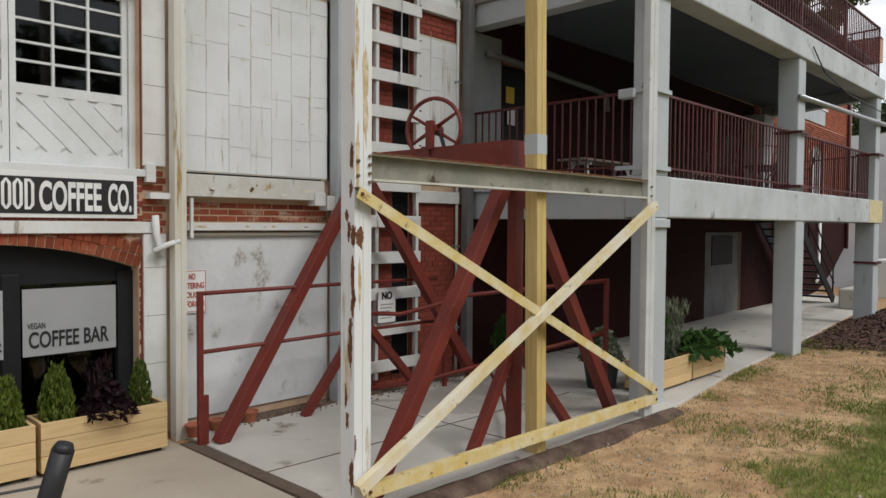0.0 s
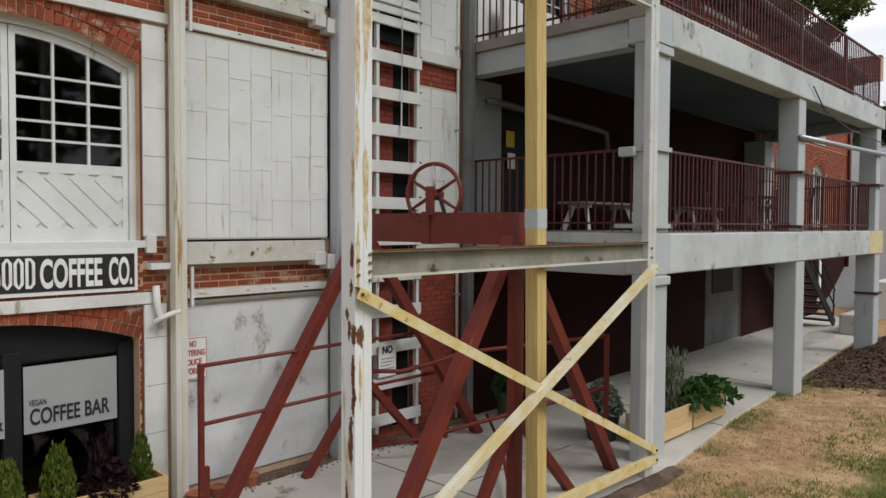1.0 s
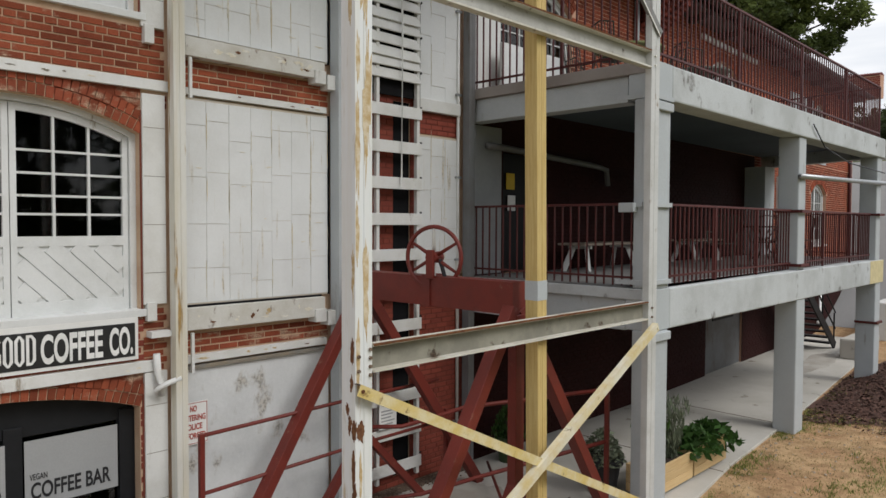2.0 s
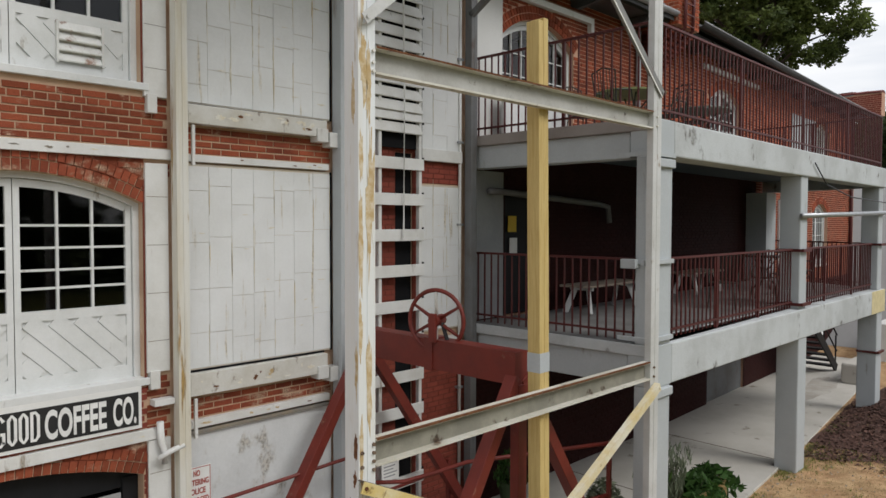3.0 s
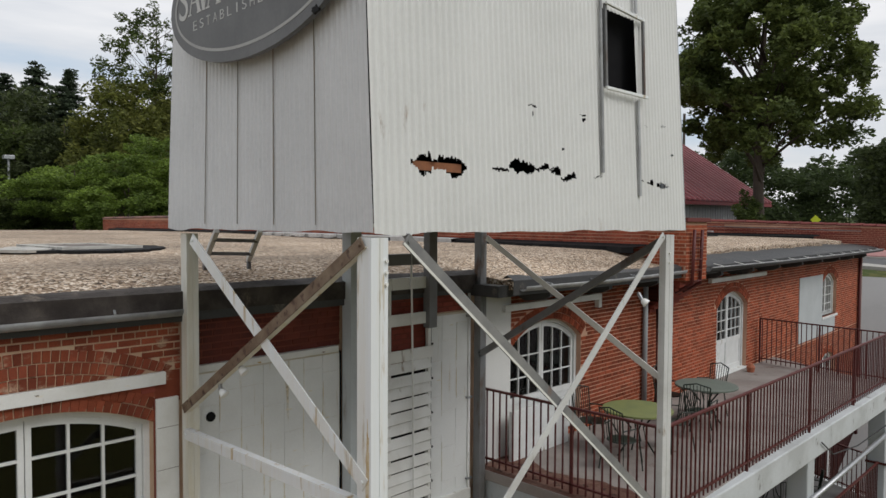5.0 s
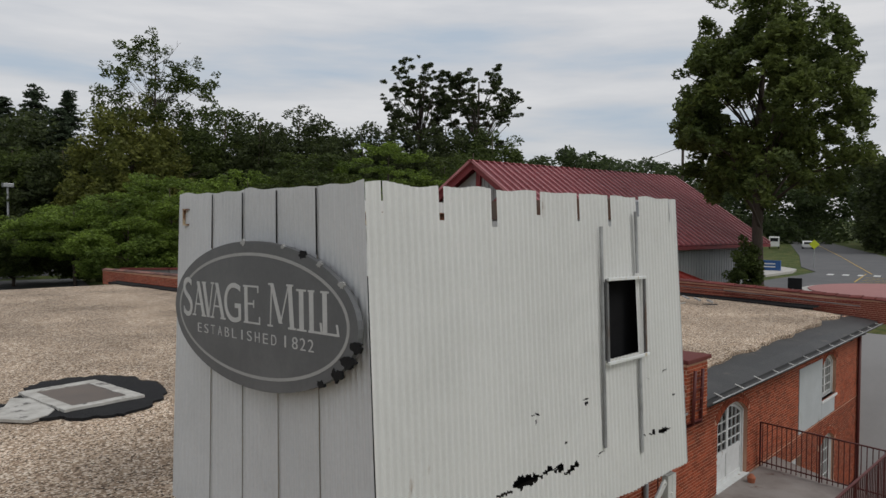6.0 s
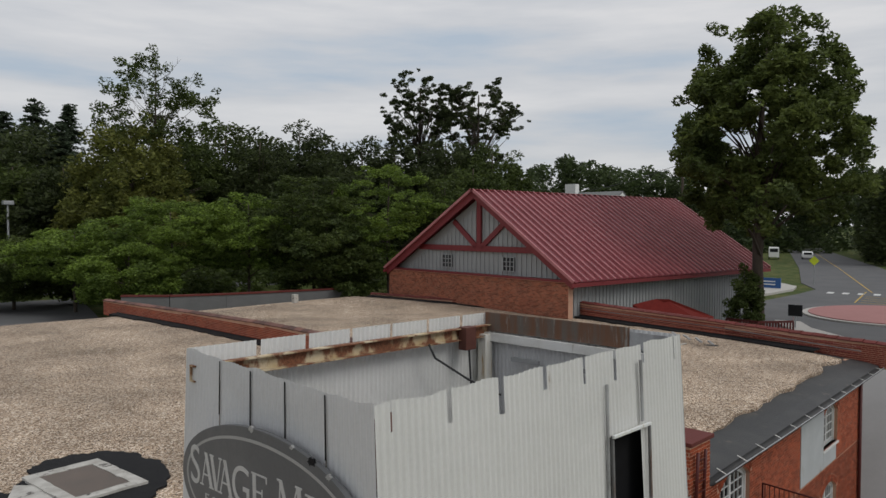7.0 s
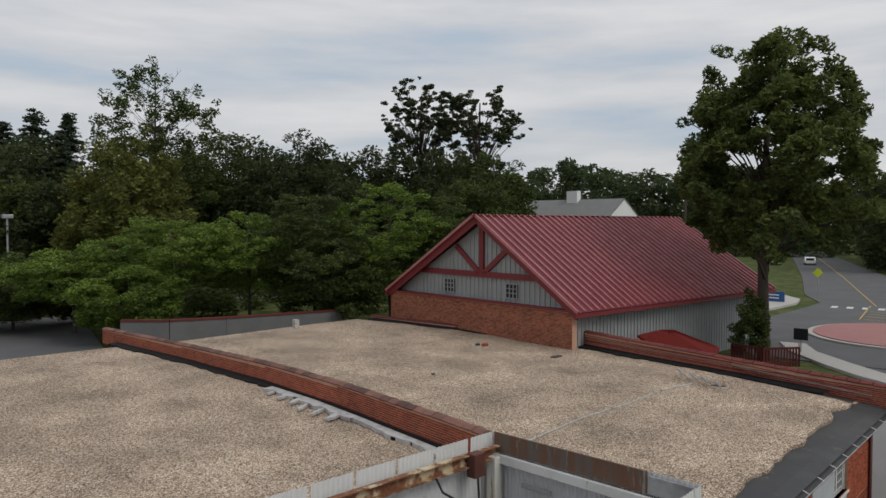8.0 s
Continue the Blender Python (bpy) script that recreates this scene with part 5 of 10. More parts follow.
single("trim", bm, M["groove"], "dark gap under the ledge board", "trim", kind="structure")
for z0, z1, out in ((2.56, 4.50, 0.02), (5.40, 7.10, 0.02), (-0.1, 1.75, 0.02)):
    bm = B()
    box(bm, 2.952, 2.966, WY - out, WY + 0.1, z0, z1)
    single("trim", bm, M["mortar_wash"], "red painted brick reveal beside the doors", "trim", kind="structure", bevel=0.004)
SEAMS = random.Random(4)
M["seam"] = mat("stained old paint in joints", (0.55, 0.51, 0.44), 0.8, alt=(0.52, 0.41, 0.25), scale=2.5, bump=0)
for x0, x1, z0, z1, out in PANELS:
    wp = thing("wall_panel", ((x0 + x1) / 2, WY, z0), "white painted panel of overlapping metal sheets", "wall panel", "wall panels", kind="structure")
    bm = B()
    box(bm, x0, x1, WY - out, WY + 0.002, z0, z1)
    part("backing", bm, M["seam"], wp)
    cw = 0.265
    n = max(2, round((x1 - x0) / cw))
    cw = (x1 - x0) / n
    for i in range(n):
        z = z0 + 0.02 - SEAMS.random() * 0.35
        while z < z1 - 0.02:
            hgt = 0.43 + SEAMS.random() * 0.12
            za, zb = max(z, z0 + 0.02), min(z + hgt, z1 - 0.02)
            if zb - za > 0.05:
                bm = B()
                t = 0.0035 + SEAMS.random() * 0.004
                xa, xb = x0 + i * cw + 0.002, x0 + (i + 1) * cw - 0.002
                vs = [bm.verts.new(c) for c in ((xa, WY - out - t, za), (xb, WY - out - t - 0.003, za), (xb, WY - out - t + 0.001, zb - 0.005), (xa, WY - out - t, zb - 0.005), (xa, WY - out + 0.002, za), (xb, WY - out + 0.002, za), (xb, WY - out + 0.002, zb - 0.003), (xa, WY - out + 0.002, zb - 0.003))]
                for f in ((0, 1, 2, 3), (4, 5, 1, 0), (3, 2, 6, 7), (4, 0, 3, 7), (1, 5, 6, 2)):
                    bm.faces.new([vs[k] for k in f])
                part("sheet", bm, M["panel"], wp)
            z += hgt
for z0, z1 in ((1.99, 2.07), (4.70, 4.77), (7.30, 7.37)):
    board(3.36, 5.12, z0, z1, 0.07, label="white ledge board over a wall panel")
for z0, z1 in ((2.335, 2.56), (5.075, 5.265)):
    lt = thing("lintel", (4.3, WY - 0.08, z0), "white rust-spotted steel lintel across the bay", "lintel", kind="structure")
    bm = B()
    box(bm, 3.36, 5.05, WY - 0.13, WY - 0.0, z0, z1)
    part("beam", bm, M["lintel_steel"], lt, bevel=0.006)
    for x in (4.90, 5.07):
        bm = B()
        box(bm, x, x + 0.15, WY - 0.16, WY, z0 - 0.06 - 0.05 * (x > 5), z0 + 0.09 - 0.03 * (x > 5))
        part("bracket", bm, M["trim"], lt, bevel=0.006)
    bm = B()
    bar(bm, (3.40, WY - 0.15, z0 - 0.02), (3.40, WY - 0.15, z0 - 0.42), 0.03, 0.03)
    part("hanger", bm, M["trim"], lt)
# proud black strips draw the shadow lines at the panel joints
for z0, z1 in ((2.58, 4.68), (5.28, 7.30)):
    board(5.150, 5.176, z0, z1, 0.046, material=M["dark"], label="painted shadow line at the joint beside the wall panel", bevel=0.0)
    board(3.37, 5.06, z0 - 0.018, z0 + 0.004, 0.048, material=M["dark"], label="painted dark line at the joint over the lintel", bevel=0.0)
for z in (2.43, 4.99):
    board(6.58, 7.42, z - 0.07, z + 0.09, 0.08, label="white ledge board over the narrow bay")
# ochre stains along the sheet joints and peeled rust on the lintels
rn = random.Random(19)


def wall_stain(x, z, w, h, y, material, owner_name="stain", label="ochre stain running down the white paint", k=26):
    ph = rn.random() * 9
    bm = B()
    pts = []
    for i in range(k):
        a = 2 * math.pi * i / k
        q = 0.62 + 0.4 * noise.noise(Vector((math.cos(a) * 1.6 + ph, math.sin(a) * 1.6, ph))) + 0.45 * noise.noise(Vector((math.cos(a) * 6 + ph, math.sin(a) * 6, ph)))
        pts.append((x + math.cos(a) * w / 2 * q, z + math.sin(a) * h / 2 * q))
    f_ = [bm.verts.new((p[0], y, p[1])) for p in pts]
    b_ = [bm.verts.new((p[0], y + 0.006, p[1])) for p in pts]
    bm.faces.new(f_)
    for i in range(k):
        bm.faces.new((f_[i], b_[i], b_[(i + 1) % k], f_[(i + 1) % k]))
    single(owner_name, bm, material, label, "stain", kind="structure")


M["joint_run"] = mat("thin ochre run", (0.58, 0.47, 0.28), 0.7, alt=(0.66, 0.61, 0.50), scale=16, amount=0.9, fine=90, bump=0.1, spec=0.2)
for x0, x1, z0, z1, out in PANELS:
    n = max(2, round((x1 - x0) / 0.265))
    cw = (x1 - x0) / n
    for i in range(0, n + 1):
        for _ in range(3):
            wall_stain(min(max(x0 + i * cw + rn.uniform(-0.008, 0.008), x0 + 0.02), x1 - 0.02), rn.uniform(z0 + 0.25, z1 - 0.2), rn.uniform(0.008, 0.018), rn.uniform(0.25, 0.8), WY - out - 0.0105, rn.choice([M["soft_run"], M["soft_run"], M["joint_run"]]))
    for _ in range(int(6 * (x1 - x0))):
        wall_stain(rn.uniform(x0 + 0.1, x1 - 0.1), rn.uniform(z0 + 0.1, z1 - 0.1), rn.uniform(0.06, 0.16), rn.uniform(0.010, 0.03), WY - out - 0.0105, M["soft_run"])
for z0, z1 in ((2.335, 2.56), (5.075, 5.265)):
    for _ in range(12):
        h = rn.uniform(0.025, 0.09)
        wall_stain(rn.uniform(3.45, 4.95), rn.uniform(z0 + 0.03 + h / 2, z1 - 0.01 - h / 2), rn.uniform(0.03, 0.2), h, WY - 0.1325, rn.choice([M["rust_run"], M["soft_run"], M["soft_run"], M["rust_spot"]]), label="peeling rust stain on the lintel")
for z in (2.03, 4.735, 7.33):
    for _ in range(5):
        wall_stain(rn.uniform(3.45, 5.0), z + rn.uniform(-0.015, 0.015), rn.uniform(0.05, 0.18), rn.uniform(0.015, 0.035), WY - 0.0725, rn.choice([M["rust_run"], M["soft_run"], M["rust_spot"]]), label="rust stain on the ledge board")
for z in (2.02, 4.75, 7.30):
    for _ in range(6):
        wall_stain(rn.uniform(0.9, 3.0), z + rn.uniform(-0.02, 0.02), rn.uniform(0.04, 0.12), rn.uniform(0.012, 0.03), WY - 0.0525, rn.choice([M["soft_run"], M["groove"]]), label="grimy worn spot on the timber band")
# dark hole and lamp by the upper panel
bm = B()
tube(bm, [(3.52, WY - 0.06, 6.83), (3.52, WY - 0.02, 6.83)], 0.05, 12)
single("hole", bm, M["dark"], "round dark hole in the wall panel", "hole", kind="structure")

# ---- stepped rungs between the legs ----
ladder = thing("ladder", (6.0, WY - 0.09, 0.0), "white flat-rung ladder fixed to the mill wall", "ladder")
for x in (5.86, 6.555):
    bm = B()
    box(bm, x - 0.025, x + 0.025, WY - 0.13, WY - 0.07, 0.1, 8.05)
    part("rail", bm, M["trim"], ladder, bevel=0.004)
RUNG = 0.457
z = 0.20
while z < 8.0:
    if not 5.1 < z < 7.0:
        bm = B()
        box(bm, 5.38, 6.60, WY - 0.152, WY - 0.132, z, z + 0.15)
        part("rung", bm, M["trim"], ladder, bevel=0.004)
    else:
        for k in range(3):
            bm = B()
            zz = z + k * 0.15 + SEAMS.uniform(-0.015, 0.02)
            if SEAMS.random() < 0.12:
                continue
            tl = SEAMS.uniform(-0.012, 0.012)
            vs = [bm.verts.new(c) for c in ((5.40, WY - 0.155, zz), (6.57, WY - 0.155, zz + tl), (6.57, WY - 0.12, zz + 0.125 + tl), (5.40, WY - 0.12, zz + 0.125), (5.40, WY - 0.145, zz - 0.01), (6.57, WY - 0.145, zz - 0.01 + tl))]
            bm.faces.new(vs[:4])
            bm.faces.new((vs[4], vs[5], vs[1], vs[0]))
            part("slat", bm, M["trim"], ladder)
    z += RUNG
# black strip gives the gap by the rail its darkness
bm = B()
box(bm, 6.585, 6.615, WY - 0.10, WY - 0.06, 4.95, 7.9)
part("gap_strip", bm, M["dark"], ladder, "dark strip painted in for the gap beside the rail")
for k in range(17):
    zz = 0.25 + RUNG * k
    bm = B()
    box(bm, 6.585, 6.63, WY - 0.12, WY - 0.09, zz + 0.10, zz + 0.125)
    part("pin", bm, M["black_metal"], ladder)
    bm = B()
    box(bm, 5.375, 5.45, WY - 0.17, WY - 0.155, zz + 0.02, zz + 0.06)
    part("clip", bm, M["grey_steel"], ladder)
bm = B()
tube(bm, [(6.20, 6.75, 3.9), (6.215, 6.75, 5.8), (6.19, 6.75, 7.2), (6.15, 6.75, 8.85)], 0.013, 6)
single("cable", bm, M["trim"], "pale cable hanging beside the ladder", "cable")
conduit = thing("conduit", (7.40, WY - 0.05, 0.0), "white conduit running up the wall in clamps", "conduit")
bm = B()
tube(bm, [(7.40, WY - 0.05, 0.0), (7.40, WY - 0.05, 8.0)], 0.022, 8)
part("pipe", bm, M["trim"], conduit, smooth=True)
for k in range(7):
    bm = B()
    box(bm, 7.35, 7.45, WY - 0.078, WY - 0.0, 0.6 + 1.15 * k, 0.63 + 1.15 * k)
    part("clamp", bm, M["galv"], conduit)

# ---- small signs ----
def notice(at, w, h, label):
    s = thing("notice", at, label, "sign")
    x, y, z = at
    bm = B()
    box(bm, x - w / 2, x + w / 2, y - 0.004, y, z, z + h)
    part("plate", bm, M["sign_white"], s)
    return s


n1 = notice((3.445, WY - 0.05, 1.15), 0.32, 0.44, "white notice with red words against loitering")
for i, wd in enumerate(("NO", "LOITERING", "POLICE", "ENFORCED")):
    w = 0.07 if i == 0 else 0.26 if i != 2 else 0.19
    wall_text(wd, 3.445 - w / 2 + 0.005, 1.49 - i * 0.093, w, 0.062, M["sign_red"], n1, WY - 0.057, bold=0.02)
bm = B()
for q in ((3.29, 3.60, 1.16, 1.166), (3.29, 3.60, 1.574, 1.58), (3.29, 3.296, 1.16, 1.58), (3.594, 3.60, 1.16, 1.58)):
    box(bm, q[0], q[1], WY - 0.0565, WY - 0.054, q[2], q[3])
part("border", bm, M["sign_red"], n1)
n2 = notice((5.97, WY - 0.19, 0.83), 0.29, 0.42, "white warning notice fixed to the ladder")
wall_text("NO", 5.885, 1.12, 0.17, 0.10, M["ink"], n2, WY - 0.197, bold=0.04)
for i in range(5):
    bm = B()
    box(bm, 5.86, 6.08 - 0.03 * (i % 3), WY - 0.197, WY - 0.194, 1.05 - i * 0.042, 1.066 - i * 0.042)
    part("bar", bm, M["poster"], n2)

# ---- brickwork of the front ----
def relieving_gap(z):
    """Blank span for the outer rings of the relieving arch over the upper doors."""
    r = (HALF * HALF + 0.26 * 0.26) / 0.52
    w = math.sqrt(max(0.0, (r + 0.556) ** 2 - (z - 7.14 + r) ** 2))
    return [(XC - w, XC + w)] if w > 0 else []


brick_field(wall_front, (-7.0, 3.20, 4.81, 5.36), WM, M["brick_old"], lambda z: arch_gap(z, XC - HALF, XC + HALF, 2.56, 4.27, 4.53), parts=70, seed=2)
brick_field(wall_front, (-7.0, 3.22, 4.53, 4.70), WM, M["brick_old"], lambda z: arch_gap(z, XC - HALF, XC + HALF, 2.56, 4.27, 4.53), seed=3)
brick_field(wall_front, (2.97, 3.20, 1.96, 2.62), WM, M["brick_old"], lambda z: [], seed=61)
brick_field(wall_front, (-7.0, 2.97, 2.075, 4.53), WM, M["brick_red"], lambda z: arch_gap(z, XC - HALF, XC + HALF, 2.56, 4.27, 4.53), seed=4)
brick_field(wall_front, (-7.0, 3.22, 7.36, 7.95), WM, M["brick_old"], relieving_gap, parts=70, seed=5)
brick_field(wall_front, (-7.0, 2.97, 5.36, 7.24), WM, M["brick_red"], lambda z: arch_gap(z, XC - HALF, XC + HALF, 5.38, 6.88, 7.14), seed=6)
brick_field(wall_front, (-7.0, 2.97, -0.1, 1.96), WM, M["brick_red"], lambda z: arch_gap(z, 0.27, 2.93, -0.3, 1.63, 1.87), seed=7)
arch_bricks(wall_front, 1.60, 1.33, 1.63, 1.87, WM, M["brick_old"])
arch_bricks(wall_front, XC, HALF, 4.27, 4.53, WM, M["brick_old"])
arch_bricks(wall_front, XC, HALF, 6.88, 7.14, WM, M["brick_old"])
arch_bricks(wall_front, XC, HALF, 6.88, 7.14, WM, M["brick_old"], rows=5, seed=8, first=2, above=7.365)
for z0, z1 in ((2.08, 2.34), (4.78, 5.08), (7.37, 7.95)):
    brick_field(wall_front, (3.36, 5.18, z0, z1), WM, M["brick_old"] if z1 < 6 else M["brick_sooty_shade"], lambda z: [], parts=20, seed=int(z0 * 10))
brick_field(wall_front, (5.36, 6.60, -0.1, 7.95), WM, M["brick_red"], lambda z: [(6.22, 6.52)] if 0.1 < z < 5.0 else [], parts=60, seed=9)
brick_field(wall_front, (6.60, 7.60, -0.1, 2.36), WM, M["brick_red"], lambda z: [], parts=60, seed=10)
brick_field(wall_front, (6.60, 7.45, 4.62, 4.92), WM, M["brick_red"], lambda z: [], seed=11)
brick_field(wall_front, (6.60, 7.45, 7.60, 7.95), WM, M["brick_red"], lambda z: [], seed=12)
# red wash over the mortar behind the ladder and over the panels
for x0, x1, z0, z1, hl in ((5.30, 6.60, -0.1, 7.95, [(6.22, 6.52, 0.1, 5.0)]), (6.60, 7.60, -0.1, 2.36, []), (3.36, 5.18, 7.37, 7.95, []), (6.60, 7.45, 7.60, 7.95, []), (6.60, 7.45, 4.62, 4.92, [])):
    wash = B()
    holed(wash, x0, x1, z0, z1, WY - 0.003, WY + 0.001, hl)
    single("wall_wash", wash, M["mortar_wash"], "red-washed brick joints", "wall", kind="structure")
# black sheet over the brick supplies the shade seen between slats
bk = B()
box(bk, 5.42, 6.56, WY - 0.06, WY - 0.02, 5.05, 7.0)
single("ladder_backing", bk, M["dark"], "added dark sheet for the shade between the slats", "board", kind="structure")
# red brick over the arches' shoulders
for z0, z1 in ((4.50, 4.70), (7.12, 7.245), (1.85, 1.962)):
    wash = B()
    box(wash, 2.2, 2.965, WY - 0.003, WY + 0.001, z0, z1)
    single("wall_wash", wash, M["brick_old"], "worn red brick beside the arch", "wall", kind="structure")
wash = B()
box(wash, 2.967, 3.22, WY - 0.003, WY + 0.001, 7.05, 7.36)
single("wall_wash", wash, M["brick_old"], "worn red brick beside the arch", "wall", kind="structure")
# black sheet in the slot makes its depth look unlit
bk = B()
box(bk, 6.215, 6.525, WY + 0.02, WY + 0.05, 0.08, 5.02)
single("door_slot", bk, M["dark"], "near-black sheet closing the slot behind the ladder", "opening", kind="structure")
# maroon wash over the mortar under the decks, darkened to hold their shade
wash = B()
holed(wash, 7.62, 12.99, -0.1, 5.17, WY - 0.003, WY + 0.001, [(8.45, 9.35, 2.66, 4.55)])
single("wall_wash", wash, M["mortar_dark"], "maroon painted wall with deck shade in its colour", "wall", kind="structure")
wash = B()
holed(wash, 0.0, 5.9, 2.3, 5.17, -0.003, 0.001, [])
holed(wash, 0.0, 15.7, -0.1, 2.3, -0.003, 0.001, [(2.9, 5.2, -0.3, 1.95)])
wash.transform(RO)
single("wall_wash", wash, M["mortar_dark"], "maroon painted wall with deck shade in its colour", "wall", kind="structure")
# behind the decks: maroon paint with shade mixed in below, bare orange brick on top
gap_up = lambda z: arch_gap(z, UP_WIN[0], UP_WIN[1], UP_WIN[2], UP_WIN[4], UP_WIN[3]) + [(7.60, 8.36)]
brick_field(wall_mid, (7.62, 12.98, 5.30, 7.95), WM, M["brick"], gap_up, parts=160, seed=13)
arch_bricks(wall_mid, (UP_WIN[0] + UP_WIN[1]) / 2, (UP_WIN[1] - UP_WIN[0]) / 2, UP_WIN[4], UP_WIN[3], WM, M["brick"])
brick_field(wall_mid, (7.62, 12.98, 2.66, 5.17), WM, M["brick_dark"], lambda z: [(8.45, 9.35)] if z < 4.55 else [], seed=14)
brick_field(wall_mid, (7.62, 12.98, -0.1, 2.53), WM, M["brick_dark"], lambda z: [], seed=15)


def gap_e(z):
    out = arch_gap(z, DOOR2[0], DOOR2[1], DOOR2[2], DOOR2[4], DOOR2[3]) + arch_gap(z, 11.1, 12.7, 5.9, 6.95, 7.25)
    out += arch_gap(z, 11.0, 12.7, 2.8, 4.4, 4.72)
    if 2.66 < z < 4.7:
        out.append((7.9, 9.1))
    if z < 1.95:
        out.append((2.9, 5.2))
    return out


brick_field(wall_east, (0, 15.7, 5.30, 7.95), RO, M["brick"], gap_e, parts=100, seed=16)
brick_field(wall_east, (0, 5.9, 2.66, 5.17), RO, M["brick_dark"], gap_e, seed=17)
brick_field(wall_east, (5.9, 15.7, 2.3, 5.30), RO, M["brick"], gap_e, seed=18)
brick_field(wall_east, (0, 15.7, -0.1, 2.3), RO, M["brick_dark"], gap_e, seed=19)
for o in (DOOR2, (11.1, 12.7, 5.9, 7.25, 6.95), (11.0, 12.7, 2.8, 4.72, 4.4)):
    arch_bricks(wall_east, (o[0] + o[1]) / 2, (o[1] - o[0]) / 2, o[4], o[3], RO, M["brick"])

# ---- deck openings ----
arched_doors("window_1", UP_WIN[0], UP_WIN[1], UP_WIN[2], UP_WIN[4], UP_WIN[3], WM, 6.05, 3, 3, "white arched window over the upper deck", chevron=False, thin=0.6)
arched_doors("door_3", DOOR2[0], DOOR2[1], DOOR2[2] + 0.02, DOOR2[4], DOOR2[3], RO, 6.05, 3, 4, "white arched double door onto the upper deck", chevron=False, thin=0.6)
arched_doors("window_2", 11.1, 12.7, 5.9, 6.95, 7.25, RO, 5.98, 3, 4, "white arched window in the brick wall", chevron=False, thin=0.6)
arched_doors("window_3", 11.0, 12.7, 2.8, 4.4, 4.72, RO, 2.9, 3, 4, "white arched window beside the lower deck", chevron=False, thin=0.6)


def wall_box(name, m, x0, x1, z0, z1, y0, y1, material, label, category, kind="structure", bevel=0.004):
    bm = B()
    box(bm, x0, x1, y0, y1, z0, z1)
    bm.transform(m)
    return single(name, bm, material, label, category, kind=kind, bevel=bevel)


M["white_wall"] = mat("white painted masonry", (0.62, 0.62, 0.60), 0.7, alt=(0.54, 0.54, 0.52), scale=1.5, fine=50, bump=0.15)
wall_box("wall_patch", WM, 7.62, 8.36, 5.32, 7.95, -0.02, 0.0, M["white_wall"], "white painted strip of wall beside the window", "wall")
# grey in place of white: this strip's shade is in its colour
wall_box("wall_patch", WM, 7.62, 8.40, 2.68, 4.85, -0.02, 0.0, M["grey_steel"], "strip of wall beside the door, white dimmed to grey", "wall")
wall_box("trim", WM, 8.15, 10.75, 7.50, 7.60, -0.09, 0.0, M["trim"], "white head board over the arched window", "trim")
wall_box("trim", WM, 10.66, 10.75, 7.36, 7.52, -0.09, 0.0, M["trim"], "white end block of the head board", "trim")
wall_box("trim", RO, 2.3, 5.8, 7.50, 7.60, -0.09, 0.0, M["trim"], "white head board over the arched door", "trim")
wall_box("wall_patch", RO, 11.06, 12.5, 5.35, 5.82, -0.03, 0.0, M["column"], "pale grey boards below the far window", "wall panel")
wall_box("wall_patch", RO, 8.75, 11.05, 5.35, 7.25, -0.03, 0.0, M["column"], "pale grey boarded-up opening", "wall panel")
wall_box("door_4", RO, 8.0, 9.0, 2.7, 4.66, 0.1, 0.16, M["column"], "pale grey plank door", "door")
wall_box("door_5", WM, 8.5, 9.3, 2.68, 4.5, 0.1, 0.16, M["black"], "dark panelled door", "door")
wall_box("door_6", RO, 2.9, 5.2, -0.05, 1.93, 0.05, 0.12, M["dark_leg"], "dark grey steel double door", "door")
wall_box("wall_patch", RO, 5.2, 5.9, 2.68, 4.85, -0.5, 0.0, M["column"], "grey painted return wall by the deck", "wall")
for x in (6.05, 7.65):
    wall_box("trim", RO, x, x + 0.28, 2.68, 4.75, -0.06, 0.0, M["trim"], "white board on the brick wall", "trim")
wall_box("trim", RO, 6.3, 7.0, 4.45, 4.53, -0.05, 0.0, M["trim"], "white head board", "trim")
M["yellow_sign"] = mat("yellow plastic sign", (0.62, 0.42, 0.03), 0.5, bump=0)
wall_box("notice", WM, 8.62, 8.82, 3.95, 4.20, 0.06, 0.075, M["yellow_sign"], "yellow notice on the dark door", "sign", kind="")
wall_box("notice", WM, 8.66, 8.84, 3.62, 3.86, 0.06, 0.075, M["sign_white"], "white notice on the dark door", "sign", kind="")
pipe = B()
tube(pipe, [(7.95, WY - 0.12, 4.55), (8.3, WY - 0.12, 4.55), (10.9, WY - 0.12, 4.42), (11.2, WY - 0.12, 4.38), (11.25, WY - 0.12, 4.1)], 0.05, 8)
single("pipe", pipe, M["dark_leg"], "dark grey pipe under the upper deck", "pipe", smooth=True)

